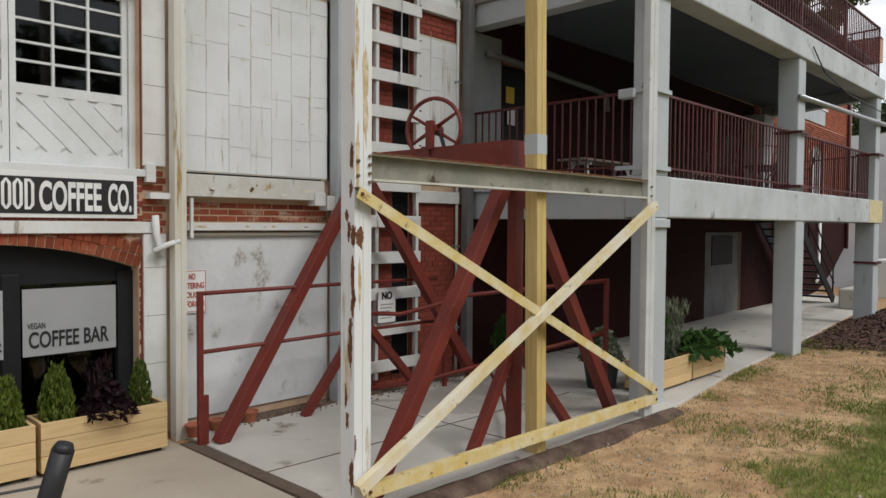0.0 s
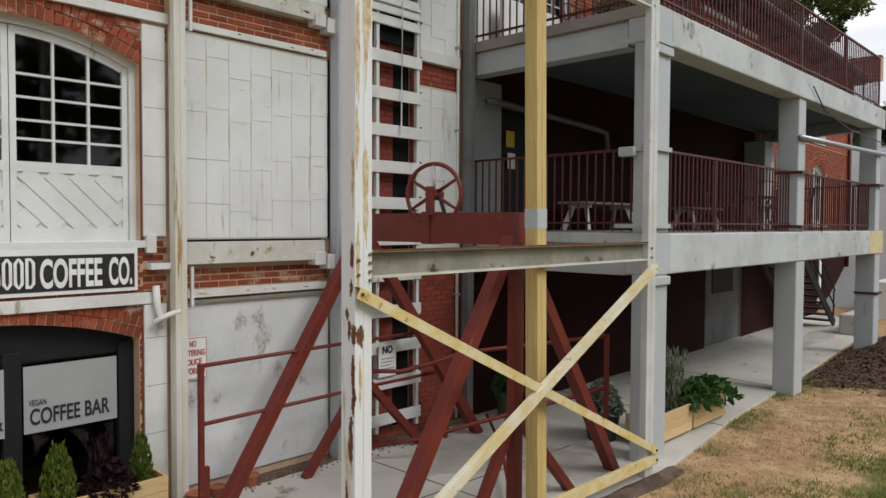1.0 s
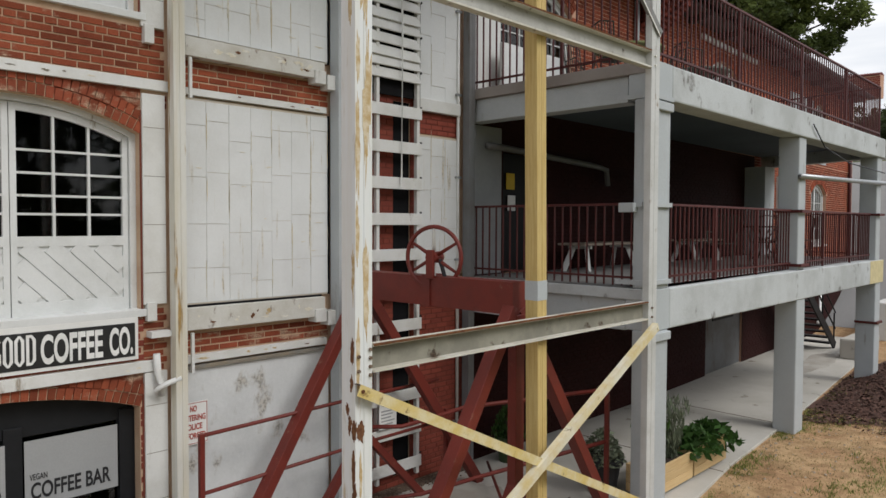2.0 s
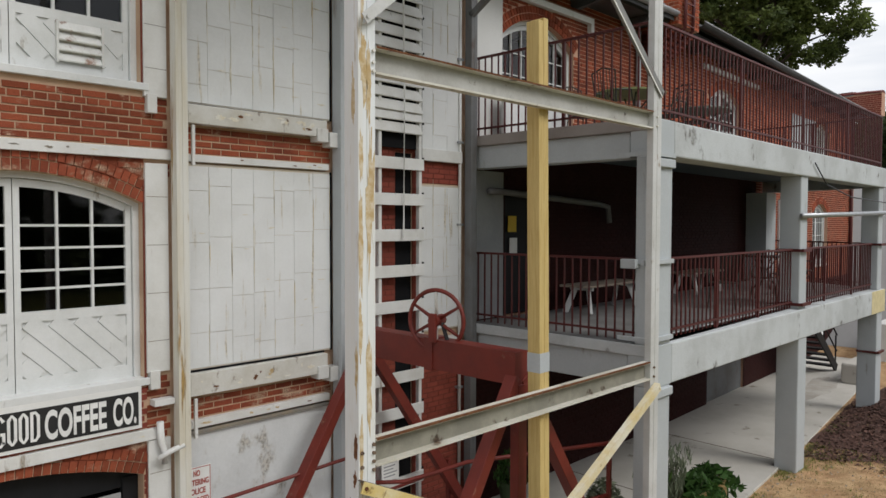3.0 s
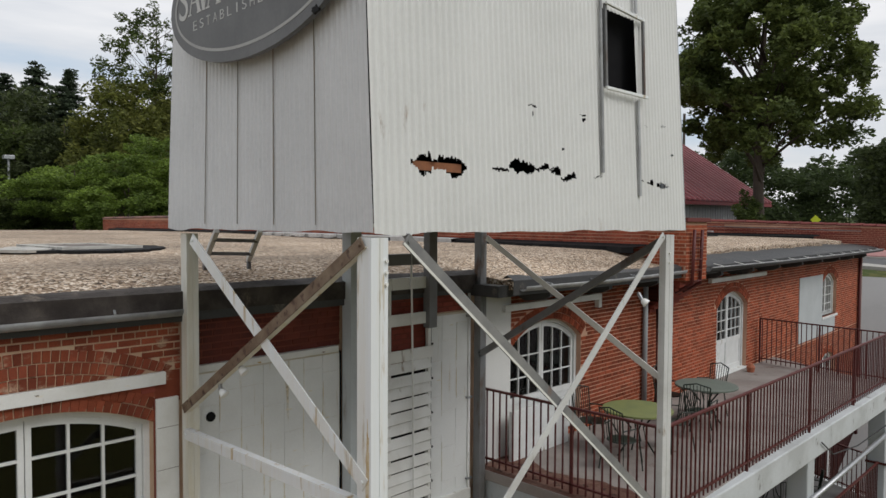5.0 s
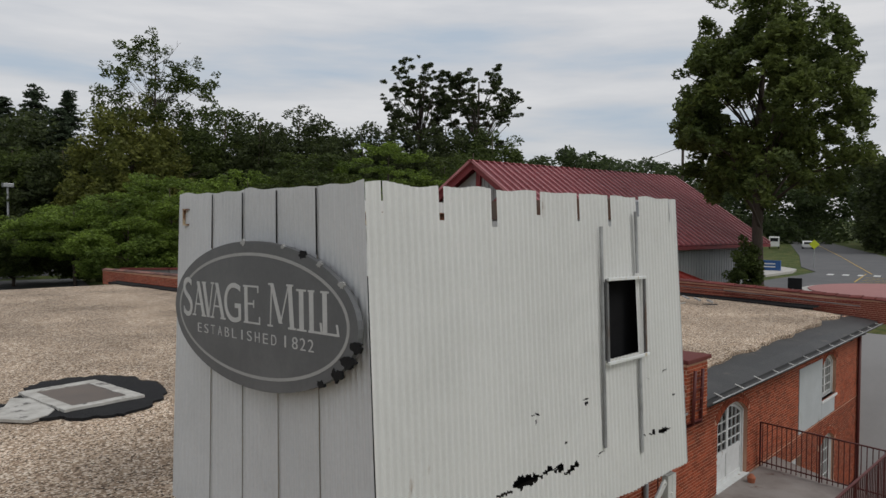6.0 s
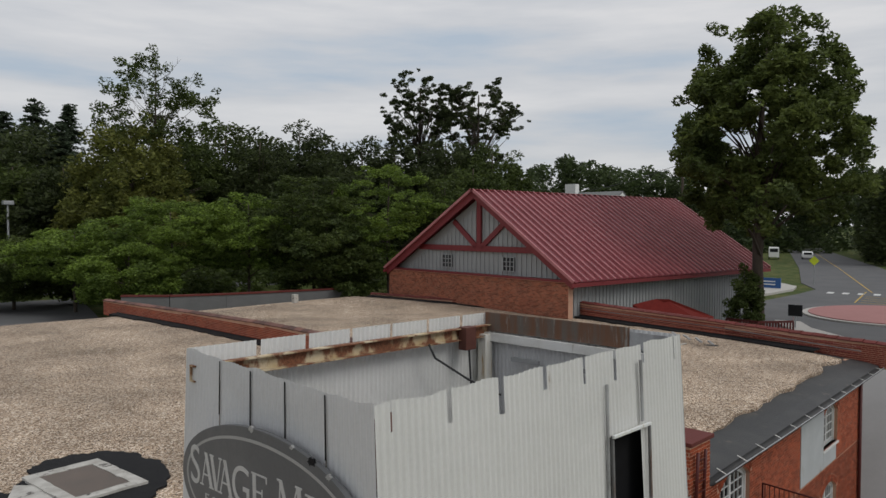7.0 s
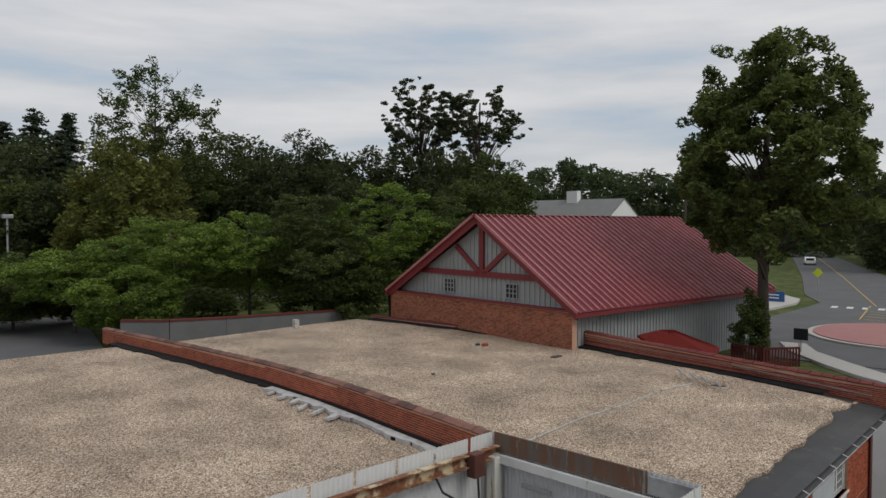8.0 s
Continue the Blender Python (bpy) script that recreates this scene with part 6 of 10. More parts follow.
# ---- railings ----
def railing(a, b, base, height, label, spacing=0.125, posts=(), low=0.12, name="railing"):
    """Dark red steel railing from a to b (plan), with every bar a part."""
    a, b = Vector((*a, 0)), Vector((*b, 0))
    r = thing(name, (a.x, a.y, base), label, "railing", "deck railings")
    d = (b - a).normalized()
    n = (b - a).length
    top, bot = base + height, base + low
    bm = B()
    bar(bm, a + Z * top, b + Z * top, 0.045, 0.03)
    part("top_rail", bm, M["rail_red"], r, bevel=0.003)
    bm = B()
    bar(bm, a + Z * bot, b + Z * bot, 0.035, 0.025)
    part("bottom_rail", bm, M["rail_red"], r)
    me = None
    cnt = int(n / spacing)
    for i in range(cnt + 1):
        p = a + d * (n * (i + 0.5) / (cnt + 1))
        if me is None:
            bm = B()
            box(bm, -0.009, 0.009, -0.009, 0.009, -0.10, height - low - 0.012)
            me = bpy.data.meshes.new("baluster")
            bm.to_mesh(me)
            bm.free()
            me.materials.append(M["rail_red"])
        ob = new("baluster", me)
        ob.parent = r
        ob.matrix_basis = Matrix.Translation(p + Z * bot - Vector((a.x, a.y, base)))
    for k in posts:
        p = a + d * (n * k)
        bm = B()
        bar(bm, p + Z * (base - 0.06), p + Z * (top + 0.01), 0.035, 0.035)
        part("post", bm, M["rail_red"], r)
    return r


UR, LR = 5.31, 2.66
railing((7.74, 6.90), (7.74, 4.15), UR, 1.12, "dark red railing at the end of the upper deck", posts=(0.0, 0.55, 1.0))
railing((7.80, 4.12), (18.0, 4.14), UR, 1.12, "long dark red railing along the upper deck", posts=(0.0, 0.24, 0.5, 0.75, 1.0))
railing((18.02, 4.16), (18.42, 7.05), UR, 1.12, "dark red railing at the far end of the upper deck", posts=(0.5, 1.0))
railing((7.74, 6.90), (7.74, 4.30), LR, 1.0, "dark red railing at the end of the lower deck", posts=(0.0,))
railing((8.02, 4.16), (12.64, 4.18), LR, 1.0, "dark red railing along the lower deck", posts=(0.35, 0.68))
railing((13.02, 4.18), (17.60, 4.18), LR, 1.0, "dark red railing along the lower deck", posts=(0.3, 0.68))
railing((18.0, 4.45), (19.2, 6.9), LR, 1.0, "dark red railing at the far end of the lower deck", posts=(0.5,))
# collars and straps round the columns
for x0, x1, z, m_, lab in ((7.30, 8.02, 3.62, M["column"], "pale steel strap round the corner column"), (7.5, 8.02, 2.72, M["column"], "pale steel strap round the corner column"),
                           (7.5, 8.03, 4.86, M["column"], "pale steel clamp round the corner column"), (12.62, 13.03, 3.62, M["rail_red"], "red steel strap round a deck column"),
                           (12.62, 13.03, 2.72, M["rail_red"], "red steel strap round a deck column"), (17.58, 18.0, 3.62, M["rail_red"], "red steel strap round a deck column"), (17.58, 18.02, 1.28, M["rail_red"], "red steel strap round a deck column")):
    bm = B()
    y0, y1 = 4.0, 4.43
    box(bm, x0, x1, y0 - 0.012, y0 + 0.03, z, z + 0.05)
    box(bm, x0 + 0.28 if x0 < 7.5 else x0 - 0.012, (x0 + 0.31) if x0 < 7.5 else x0 + 0.005, y0 + 0.03, y1, z, z + 0.05)
    single("strap", bm, m_, lab, "strap")
bm = B()
box(bm, 7.52, 7.64, 4.22, 4.42, 3.56, 3.67)
single("bracket", bm, M["column"], "pale grey block holding the end railing", "bracket", bevel=0.01)
for z in (2.05, 4.74):
    bm = B()
    box(bm, 7.44, 8.03, 3.985, 4.06, z, z + 0.1)
    single("clamp", bm, M["column"], "grey clamp plates joining tower and deck", "bracket", bevel=0.01)
# yellow patch block at the end of the lower edge beam
bm = B()
box(bm, 17.05, DX1 + 0.004, DY0 - 0.006, DY0 + 0.02, 2.175, 2.655)
single("patch", bm, mat("cream patch", (0.62, 0.53, 0.30), 0.7, bump=0.1), "cream repair patch on the edge beam", "patch", bevel=0.004)
# long grey pole fixed across the outer columns
bm = B()
tube(bm, [(12.6, 4.02, 4.22), (15.5, 4.02, 4.28), (19.2, 4.02, 4.36)], 0.045, 10)
single("pole", bm, M["galv"], "grey steel pole across the deck columns", "pole", smooth=True)
bm = B()
tube(bm, [(13.1, 3.99, 5.12), (13.7, 3.98, 4.78), (15.2, 3.98, 4.60), (17.9, 3.99, 4.55)], 0.012, 6)
single("cable", bm, M["rubber"], "black cable sagging below the upper deck", "cable")

# ---- red hoist frame inside the tower ----
hoist = thing("hoist_frame", (5.4, 5.35, -0.05), "oxide red steel hoist frame with sloping legs", "hoist")
R_ = M["red_steel"]


def hoist_bar(name, a, b, w, h, up=Z, label=""):
    bm = B()
    bar(bm, a, b, w, h, up)
    return part(name, bm, R_, hoist, label, bevel=0.006)


GX = 5.38
bm = B()
profile(bm, [(-0.10, -0.155), (0.10, -0.155), (0.10, 0.155), (-0.10, 0.155)], (GX, 4.21, 2.715), (GX, 6.62, 2.715))
part("girder", bm, R_, hoist, "red box girder")
bm = B()
box(bm, GX - 0.115, GX + 0.115, 5.30, 5.42, 2.545, 2.885)
part("girder_collar", bm, R_, hoist)
for y, post_z in ((4.24, 2.56), (6.50, 2.56)):
    hoist_bar("post", (GX, y, -0.06), (GX, y, post_z), 0.13, 0.10, up=(0, 1, 0))
    hoist_bar("leg", (GX - 0.05, y + 0.02, 2.62), (3.55 if y < 5 else 3.42, y - 0.05 if y < 5 else 6.28, -0.06), 0.13, 0.12)
    hoist_bar("leg", (GX + 0.05, y + 0.02, 2.62), (7.22, y + 0.02 if y < 5 else 6.32, -0.06), 0.13, 0.12)
    hoist_bar("knee", (GX, y + 0.01, 0.95), (4.75 if y < 5 else 4.56, y + 0.01, -0.06), 0.09, 0.09)
    hoist_bar("knee", (GX, y + 0.01, 0.95), (6.35, y + 0.01, -0.06), 0.09, 0.09)
# hand wheel on its bracket
wheel = thing("hand_wheel", (5.30, 5.36, 2.87), "dark red spoked iron hand wheel on the girder", "wheel")
WN = Vector((math.cos(radians(16)), math.sin(radians(16)), 0))
WS = Vector((-WN.y, WN.x, 0))
hub = Vector((5.335, 5.305, 3.065))
bm = B()
RAD = 0.32
ring = [hub + WS * math.cos(k * 2 * math.pi / 36) * RAD + Z * math.sin(k * 2 * math.pi / 36) * RAD for k in range(36)]
rim_r = [[bm.verts.new(p + ((p - hub).normalized() * math.cos(j * math.pi / 4) + WN * math.sin(j * math.pi / 4)) * 0.023) for j in range(8)] for p in ring]
for k in range(36):
    for j in range(8):
        bm.faces.new((rim_r[k][j], rim_r[k][(j + 1) % 8], rim_r[(k + 1) % 36][(j + 1) % 8], rim_r[(k + 1) % 36][j]))
part("rim", bm, R_, wheel, smooth=True)
for k in range(6):
    an = radians(30 + 60 * k)
    d = WS * math.cos(an) + Z * math.sin(an)
    bm = B()
    tube(bm, [hub + d * 0.05, hub + d * 0.2, hub + d * (RAD - 0.01)], 0.022, 6, 0.015)
    part("spoke", bm, M["white_steel"] if k in (1, 4) else R_, wheel, smooth=True)
bm = B()
tube(bm, [hub - WN * 0.08, hub + WN * 0.12], 0.06, 12)
part("hub", bm, R_, wheel, smooth=False)
bm = B()
bar(bm, hub - Z * 0.22 - WN * 0.08, hub + Z * 0.08 - WN * 0.08, 0.05, 0.085, up=WS)
part("bracket", bm, R_, wheel, bevel=0.008)
bm = B()
tube(bm, [hub + WS * -0.07 - Z * 0.02, hub + WS * -0.13 - Z * 0.2], 0.022, 8)
part("grip", bm, M["rubber"], wheel)

# guard rails round the hoist
guard = thing("guard_rail", (3.24, 6.33, -0.05), "dark red pipe guard rail round the hoist", "railing")


def pipe_part(name, pts, r=0.021):
    bm = B()
    tube(bm, pts, r, 8)
    return part(name, bm, R_, guard, smooth=True)


for x, y, zt in ((3.25, 6.33, 1.42), (7.66, 4.62, 1.42), (6.72, 6.45, 1.0)):
    bm = B()
    bar(bm, (x, y, -0.06), (x, y, zt), 0.05, 0.05)
    part("post", bm, R_, guard, bevel=0.004)
bm = B()
bar(bm, (3.31, 6.35, -0.06), (3.31, 6.35, 0.42), 0.05, 0.05)
part("post", bm, R_, guard)
pipe_part("rail", [(3.25, 6.33, 1.40), (5.38, 6.52, 1.38), (6.72, 6.6, 1.36)])
pipe_part("rail", [(3.25, 6.33, 0.84), (5.38, 6.52, 0.82), (6.72, 6.6, 0.80)])
pipe_part("rail", [(5.40, 6.47, 1.02), (5.75, 6.25, 1.00), (6.05, 6.0, 1.10), (6.3, 5.75, 1.22), (7.66, 4.62, 1.40)], 0.026)
pipe_part("rail", [(5.40, 6.47, 0.12), (5.9, 6.05, 0.20), (6.4, 5.66, 0.36), (7.66, 4.62, 0.76)], 0.026)
pipe_part("rail", [(5.42, 4.3, 0.06), (6.6, 5.4, 0.10), (7.5, 6.4, 0.12)], 0.02)

# tall yellow timber prop
prop = thing("timber_prop", (5.40, 3.99, -0.08), "tall yellow treated timber prop with a grey patch", "post")
PROP = pose(5.40, 3.99, -0.08, 0, -1.0, 0)
for dx in (-0.036, 0.036):
    bm = B()
    box(bm, dx - 0.035, dx + 0.035, -0.07, 0.07, 0.0, 6.0 + dx * 0.4)
    bm.transform(PROP)
    part("ply", bm, M["yellow_wood"], prop, bevel=0.006)
bm = B()
box(bm, -0.073, 0.073, -0.073, 0.073, 2.80, 2.98)
bm.transform(PROP)
part("patch", bm, M["column"], prop, "grey painted patch")

# ---- oval name sign on the cabin ----
oval = thing("oval_sign", (3.04, 5.36, 10.2), "grey oval mill sign with pale letters", "sign")
OM = Matrix(((0, 0, -1, 3.03), (-1, 0, 0, 5.235), (0, 1, 0, 10.70), (0, 0, 0, 1)))   # x along the face, y up, z outward
M["oval"] = mat("dark grey sign paint", (0.108, 0.111, 0.115), 0.55, alt=(0.142, 0.145, 0.148), scale=2.5, amount=0.8, rust=(0.25, 0.24, 0.22), rust_amount=0.06, fine=30, bump=0.05)
M["oval_line"] = mat("pale grey sign paint", (0.36, 0.36, 0.35), 0.6, alt=(0.29, 0.29, 0.285), scale=5, bump=0)
M["pale_ink"] = mat("faded white lettering", (0.50, 0.50, 0.49), 0.6, alt=(0.40, 0.40, 0.395), scale=6, bump=0)


def ring_mesh(a0, b0, a1, b1, z0, z1, n=64):
    bm = B()
    o = [bm.verts.new((a0 * math.cos(t), b0 * math.sin(t), z1)) for t in (2 * math.pi * k / n for k in range(n))]
    lo = [bm.verts.new((a0 * math.cos(t), b0 * math.sin(t), z0)) for t in (2 * math.pi * k / n for k in range(n))]
    if a1:
        i_ = [bm.verts.new((a1 * math.cos(t), b1 * math.sin(t), z1)) for t in (2 * math.pi * k / n for k in range(n))]
        for k in range(n):
            q = (k + 1) % n
            bm.faces.new((o[k], o[q], i_[q], i_[k]))
    else:
        bm.faces.new(o)
    for k in range(n):
        q = (k + 1) % n
        bm.faces.new((lo[k], lo[q], o[q], o[k]))
    return bm


TILT_O = pose(0, 0, 0, 0, 0, 1.2)
for nm, bm, mm in (("board", ring_mesh(1.33, 0.585, 0, 0, -0.01, 0.035), M["oval"]), ("line", ring_mesh(1.245, 0.495, 1.215, 0.470, 0.034, 0.0375), M["oval_line"])):
    bm.transform(OM @ TILT_O)
    part(nm, bm, mm, oval)


def cut_letter(strokes, x, y, w, h):
    """A roman capital from thick and thin strokes ((x0, y0), (x1, y1), width) in a unit box, cut from thin sheet."""
    bm = B()
    for k, (a, b, t) in enumerate(strokes):
        ax, ay, bx, by = x + a[0] * w, y + a[1] * h, x + b[0] * w, y + b[1] * h
        d = Vector((bx - ax, by - ay, 0)).normalized()
        # strokes keep flat feet: wide along x when steep, along y when level
        o = Vector((t / 2, 0, 0)) if abs(d.y) > 0.5 else Vector((0, t / 2, 0))
        z0, z1 = 0.035, 0.0375 + 0.0003 * k
        vs = [bm.verts.new(Vector((px, py, z)) + s * o) for z in (z0, z1) for px, py, s in ((ax, ay, -1), (bx, by, -1), (bx, by, 1), (ax, ay, 1))]
        for f in ((3, 2, 1, 0), (4, 5, 6, 7), (0, 1, 5, 4), (1, 2, 6, 5), (2, 3, 7, 6), (3, 0, 4, 7)):
            bm.faces.new([vs[i] for i in f])
    bm.transform(OM @ TILT_O)
    return part("letter", bm, M["pale_ink"], oval)


def foot(cx, y, wd, t=0.014):
    return ((cx - wd, y), (cx + wd, y), t)


ROMAN = {
    "A": [((0.10, 0.0), (0.52, 1.0), 0.016), ((0.88, 0.0), (0.46, 1.0), 0.05), ((0.24, 0.34), (0.76, 0.34), 0.014), foot(0.10, 0.02, 0.14), foot(0.88, 0.02, 0.18)],
    "V": [((0.48, 0.0), (0.10, 1.0), 0.05), ((0.50, 0.0), (0.90, 1.0), 0.016), foot(0.12, 0.98, 0.18), foot(0.88, 0.98, 0.14)],
    "E": [((0.16, 0.0), (0.16, 1.0), 0.05), ((0.0, 0.02), (0.95, 0.02), 0.014), ((0.0, 0.98), (0.88, 0.98), 0.014), ((0.16, 0.52), (0.62, 0.52), 0.014), ((0.95, 0.0), (0.95, 0.20), 0.014), ((0.88, 1.0), (0.88, 0.82), 0.014), ((0.62, 0.42), (0.62, 0.62), 0.012)],
    "M": [((0.08, 0.0), (0.16, 1.0), 0.016), ((0.16, 1.0), (0.48, 0.10), 0.048), ((0.48, 0.10), (0.80, 1.0), 0.016), ((0.84, 1.0), (0.90, 0.0), 0.052), foot(0.08, 0.02, 0.10), foot(0.90, 0.02, 0.14), foot(0.12, 0.98, 0.08), foot(0.84, 0.98, 0.12)],
    "I": [((0.5, 0.0), (0.5, 1.0), 0.055), foot(0.5, 0.02, 0.50), foot(0.5, 0.98, 0.50)],
    "L": [((0.24, 0.0), (0.24, 1.0), 0.052), ((0.0, 0.02), (1.0, 0.02), 0.016), ((1.0, 0.0), (0.92, 0.26), 0.022), foot(0.24, 0.98, 0.24)]}
BASE, CAP = -0.065, 0.30
for ch, x, w in (("A", -0.985, 0.225), ("V", -0.80, 0.20), ("A", -0.66, 0.235), ("E", -0.12, 0.25), ("M", 0.24, 0.36), ("I", 0.625, 0.12), ("L", 0.77, 0.16), ("L", 0.92, 0.20)):
    cut_letter(ROMAN[ch], x, BASE, w, CAP + (0.03 if ch == "M" else 0.0))
for words, x, y, w, h, bold in (("S", -1.16, BASE - 0.015, 0.165, CAP + 0.045, -0.004), ("G", -0.425, BASE - 0.01, 0.265, CAP + 0.02, -0.004)):
    lettering(words, OM @ TILT_O @ Matrix.Translation((x, y, 0.037)), h, w, M["pale_ink"], oval, bold=bold, name="letter")
for k, ch in enumerate("ESTABLISHED"):
    lettering(ch, OM @ TILT_O @ Matrix.Translation((-0.90 + 0.118 * k + (0.03 if ch == "I" else 0.0), -0.205, 0.036)), 0.078, 0.018 if ch == "I" else 0.068, M["pale_ink"], oval, bold=-0.012, name="letter")
for k, ch in enumerate("1822"):
    lettering(ch, OM @ TILT_O @ Matrix.Translation((0.46 + 0.10 * k, -0.205, 0.036)), 0.088, 0.020 if ch == "1" else 0.07, M["pale_ink"], oval, bold=-0.008, name="letter")
# black rust blisters on the sign's rim
for k, (an, s) in enumerate(((95, 0.05), (58, 0.06), (47, 0.045), (30, 0.05), (-12, 0.09), (-24, 0.11), (-35, 0.09), (-47, 0.06), (70, 0.03))):
    bm = B()
    c = Vector((1.335 * math.cos(radians(an)), 0.575 * math.sin(radians(an)), 0.0))
    pts = [c + Vector((math.cos(t) * s * (0.7 + 0.6 * noise.noise(Vector((math.cos(t) * 2 + k, math.sin(t) * 2, k)))), math.sin(t) * s * 0.6 * (0.7 + 0.7 * noise.noise(Vector((math.cos(t) * 3, k, math.sin(t) * 3)))), 0)) for t in (2 * math.pi * i / 18 for i in range(18))]
    lo, hi = [bm.verts.new(p + Z * 0.02) for p in pts], [bm.verts.new(p + Z * (0.038 + 0.0004 * k)) for p in pts]
    bm.faces.new(hi)
    for i in range(18):
        bm.faces.new((lo[i], lo[(i + 1) % 18], hi[(i + 1) % 18], hi[i]))
    bm.transform(OM @ TILT_O)
    part("rust_blister", bm, M["rooftar"] if s > 0.055 else M["oval_line"], oval, "peeled spot on the rim")

# ---- cabin window, cover strips, inside machinery ----
cw = thing("cabin_window", (6.3, 3.84, 10.1), "open grey-framed window in the corrugated cabin", "window")
for a, b in (((5.98, 3.85, 10.10), (5.98, 3.88, 10.90)), ((6.69, 3.85, 10.10), (6.69, 3.88, 10.88)), ((5.95, 3.85, 10.90), (6.72, 3.88, 10.88)), ((5.95, 3.83, 10.10), (6.72, 3.83, 10.10))):
    bm = B()
    bar(bm, a, b, 0.03, 0.028, up=(0, 1, 0.01))
    part("frame_bar", bm, M["dark_leg"] if a[0] == b[0] else M["rust_post"], cw, bevel=0.004)
for x, z0, z1 in ((5.93, 9.30, 11.40), (6.62, 9.10, 10.06), (6.57, 10.93, 11.55)):
    bm = B()
    bar(bm, (x, 3.825 + (z0 - 8.75) * 0.03, z0), (x - 0.02, 3.825 + (z1 - 8.75) * 0.03, z1), 0.032, 0.02, up=(0, 1, 0))
    part("cover_strip", bm, M["gutter"], tower, "grey cover strip")
for y, z1 in ((4.49, 11.5), (5.06, 11.5), (5.63, 11.5), (6.21, 11.5)):
    bm = B()
    xb, xt = 3.12 + 0.02 * (y - 3.84) / 3.14 - 0.010, 3.06 + 0.18 * (y - 3.92) / 3.05 - 0.010
    bar(bm, (xb, y, 8.80), (xb + (xt - xb) * 0.93, y, z1), 0.005, 0.007, up=(0, 1, 0))
    seam = part("seam", bm, M["groove"], tower)
    bm = B()
    bar(bm, (xb + (xt - xb) * 0.82 - 0.004, y, 11.20), (xt - 0.004, y, 11.68), 0.004, 0.014, up=(0, 1, 0))
    part("slit", bm, M["dark"], seam, "open slit at the top of the joint")
drum = thing("winding_drum", (5.2, 6.0, 8.84), "rusty brown winding drum inside the cabin", "drum")
M["drum"] = mat("rusty brown iron", (0.085, 0.028, 0.020), 0.7, alt=(0.12, 0.045, 0.03), scale=5, bump=0.2)
bm = B()
tube(bm, [(4.70, 5.85, 10.53), (5.62, 6.15, 10.53)], 0.36, 24)
part("barrel", bm, M["drum"], drum, smooth=False)
bm = B()
tube(bm, [(5.70, 6.18, 10.68), (5.80, 6.21, 10.68)], 0.19, 16)
part("gear", bm, M["galv"], drum)
for a in ((4.82, 5.89), (5.50, 6.11)):
    bm = B()
    box(bm, a[0] - 0.08, a[0] + 0.08, a[1] - 0.2, a[1] + 0.2, 8.84, 10.32)
    part("cradle", bm, M["drum"], drum)
sw = thing("switch_box", (6.93, 6.68, 11.3), "rusty switch box hanging in the cabin", "switch box")
bm = B()
box(bm, 6.83, 7.03, 6.56, 6.70, 11.28, 11.58)
part("case", bm, M["drum"], sw, bevel=0.01)
bm = B()
tube(bm, [(6.93, 6.6, 11.28), (6.94, 6.58, 10.9), (6.90, 6.5, 10.5)], 0.014, 6)
part("cord", bm, M["rubber"], sw)
bm = B()
tube(bm, [(6.25, 6.66, 11.42), (6.3, 6.6, 11.25), (6.7, 6.4, 10.95), (7.1, 6.2, 10.72)], 0.016, 6)
single("cable", bm, M["rubber"], "black cable drooping inside the cabin", "cable")
for y in (6.05, 5.2):
    bm = B()
    box(bm, 7.36, 7.40, y - 0.25, y + 0.2, 11.12, 11.17)
    single("hook_bar", bm, M["grey_steel"], "small grey bar on the cabin wall", "bracket")
for c in ((6.62, 3.80, 8.05), (3.14, 5.62, 7.58), (3.12, 5.93, 7.34)):
    lamp = thing("flood_lamp", c, "small white flood lamp clamped to a brace", "lamp")
    bm = B()
    lathe(bm, (0, 0, 0), [(0.012, 0.0), (0.03, 0.015), (0.046, 0.065), (0.042, 0.068)], 12)
    bm.transform(Matrix.Translation(c) @ pose(0, 0, 0, 130, 0, 20))
    part("shade", bm, M["sign_white"], lamp, smooth=True)
    bm = B()
    tube(bm, [c, (c[0] + 0.02, c[1] + 0.05, c[2] + 0.06)], 0.018, 6)
    part("arm", bm, M["galv"], lamp)

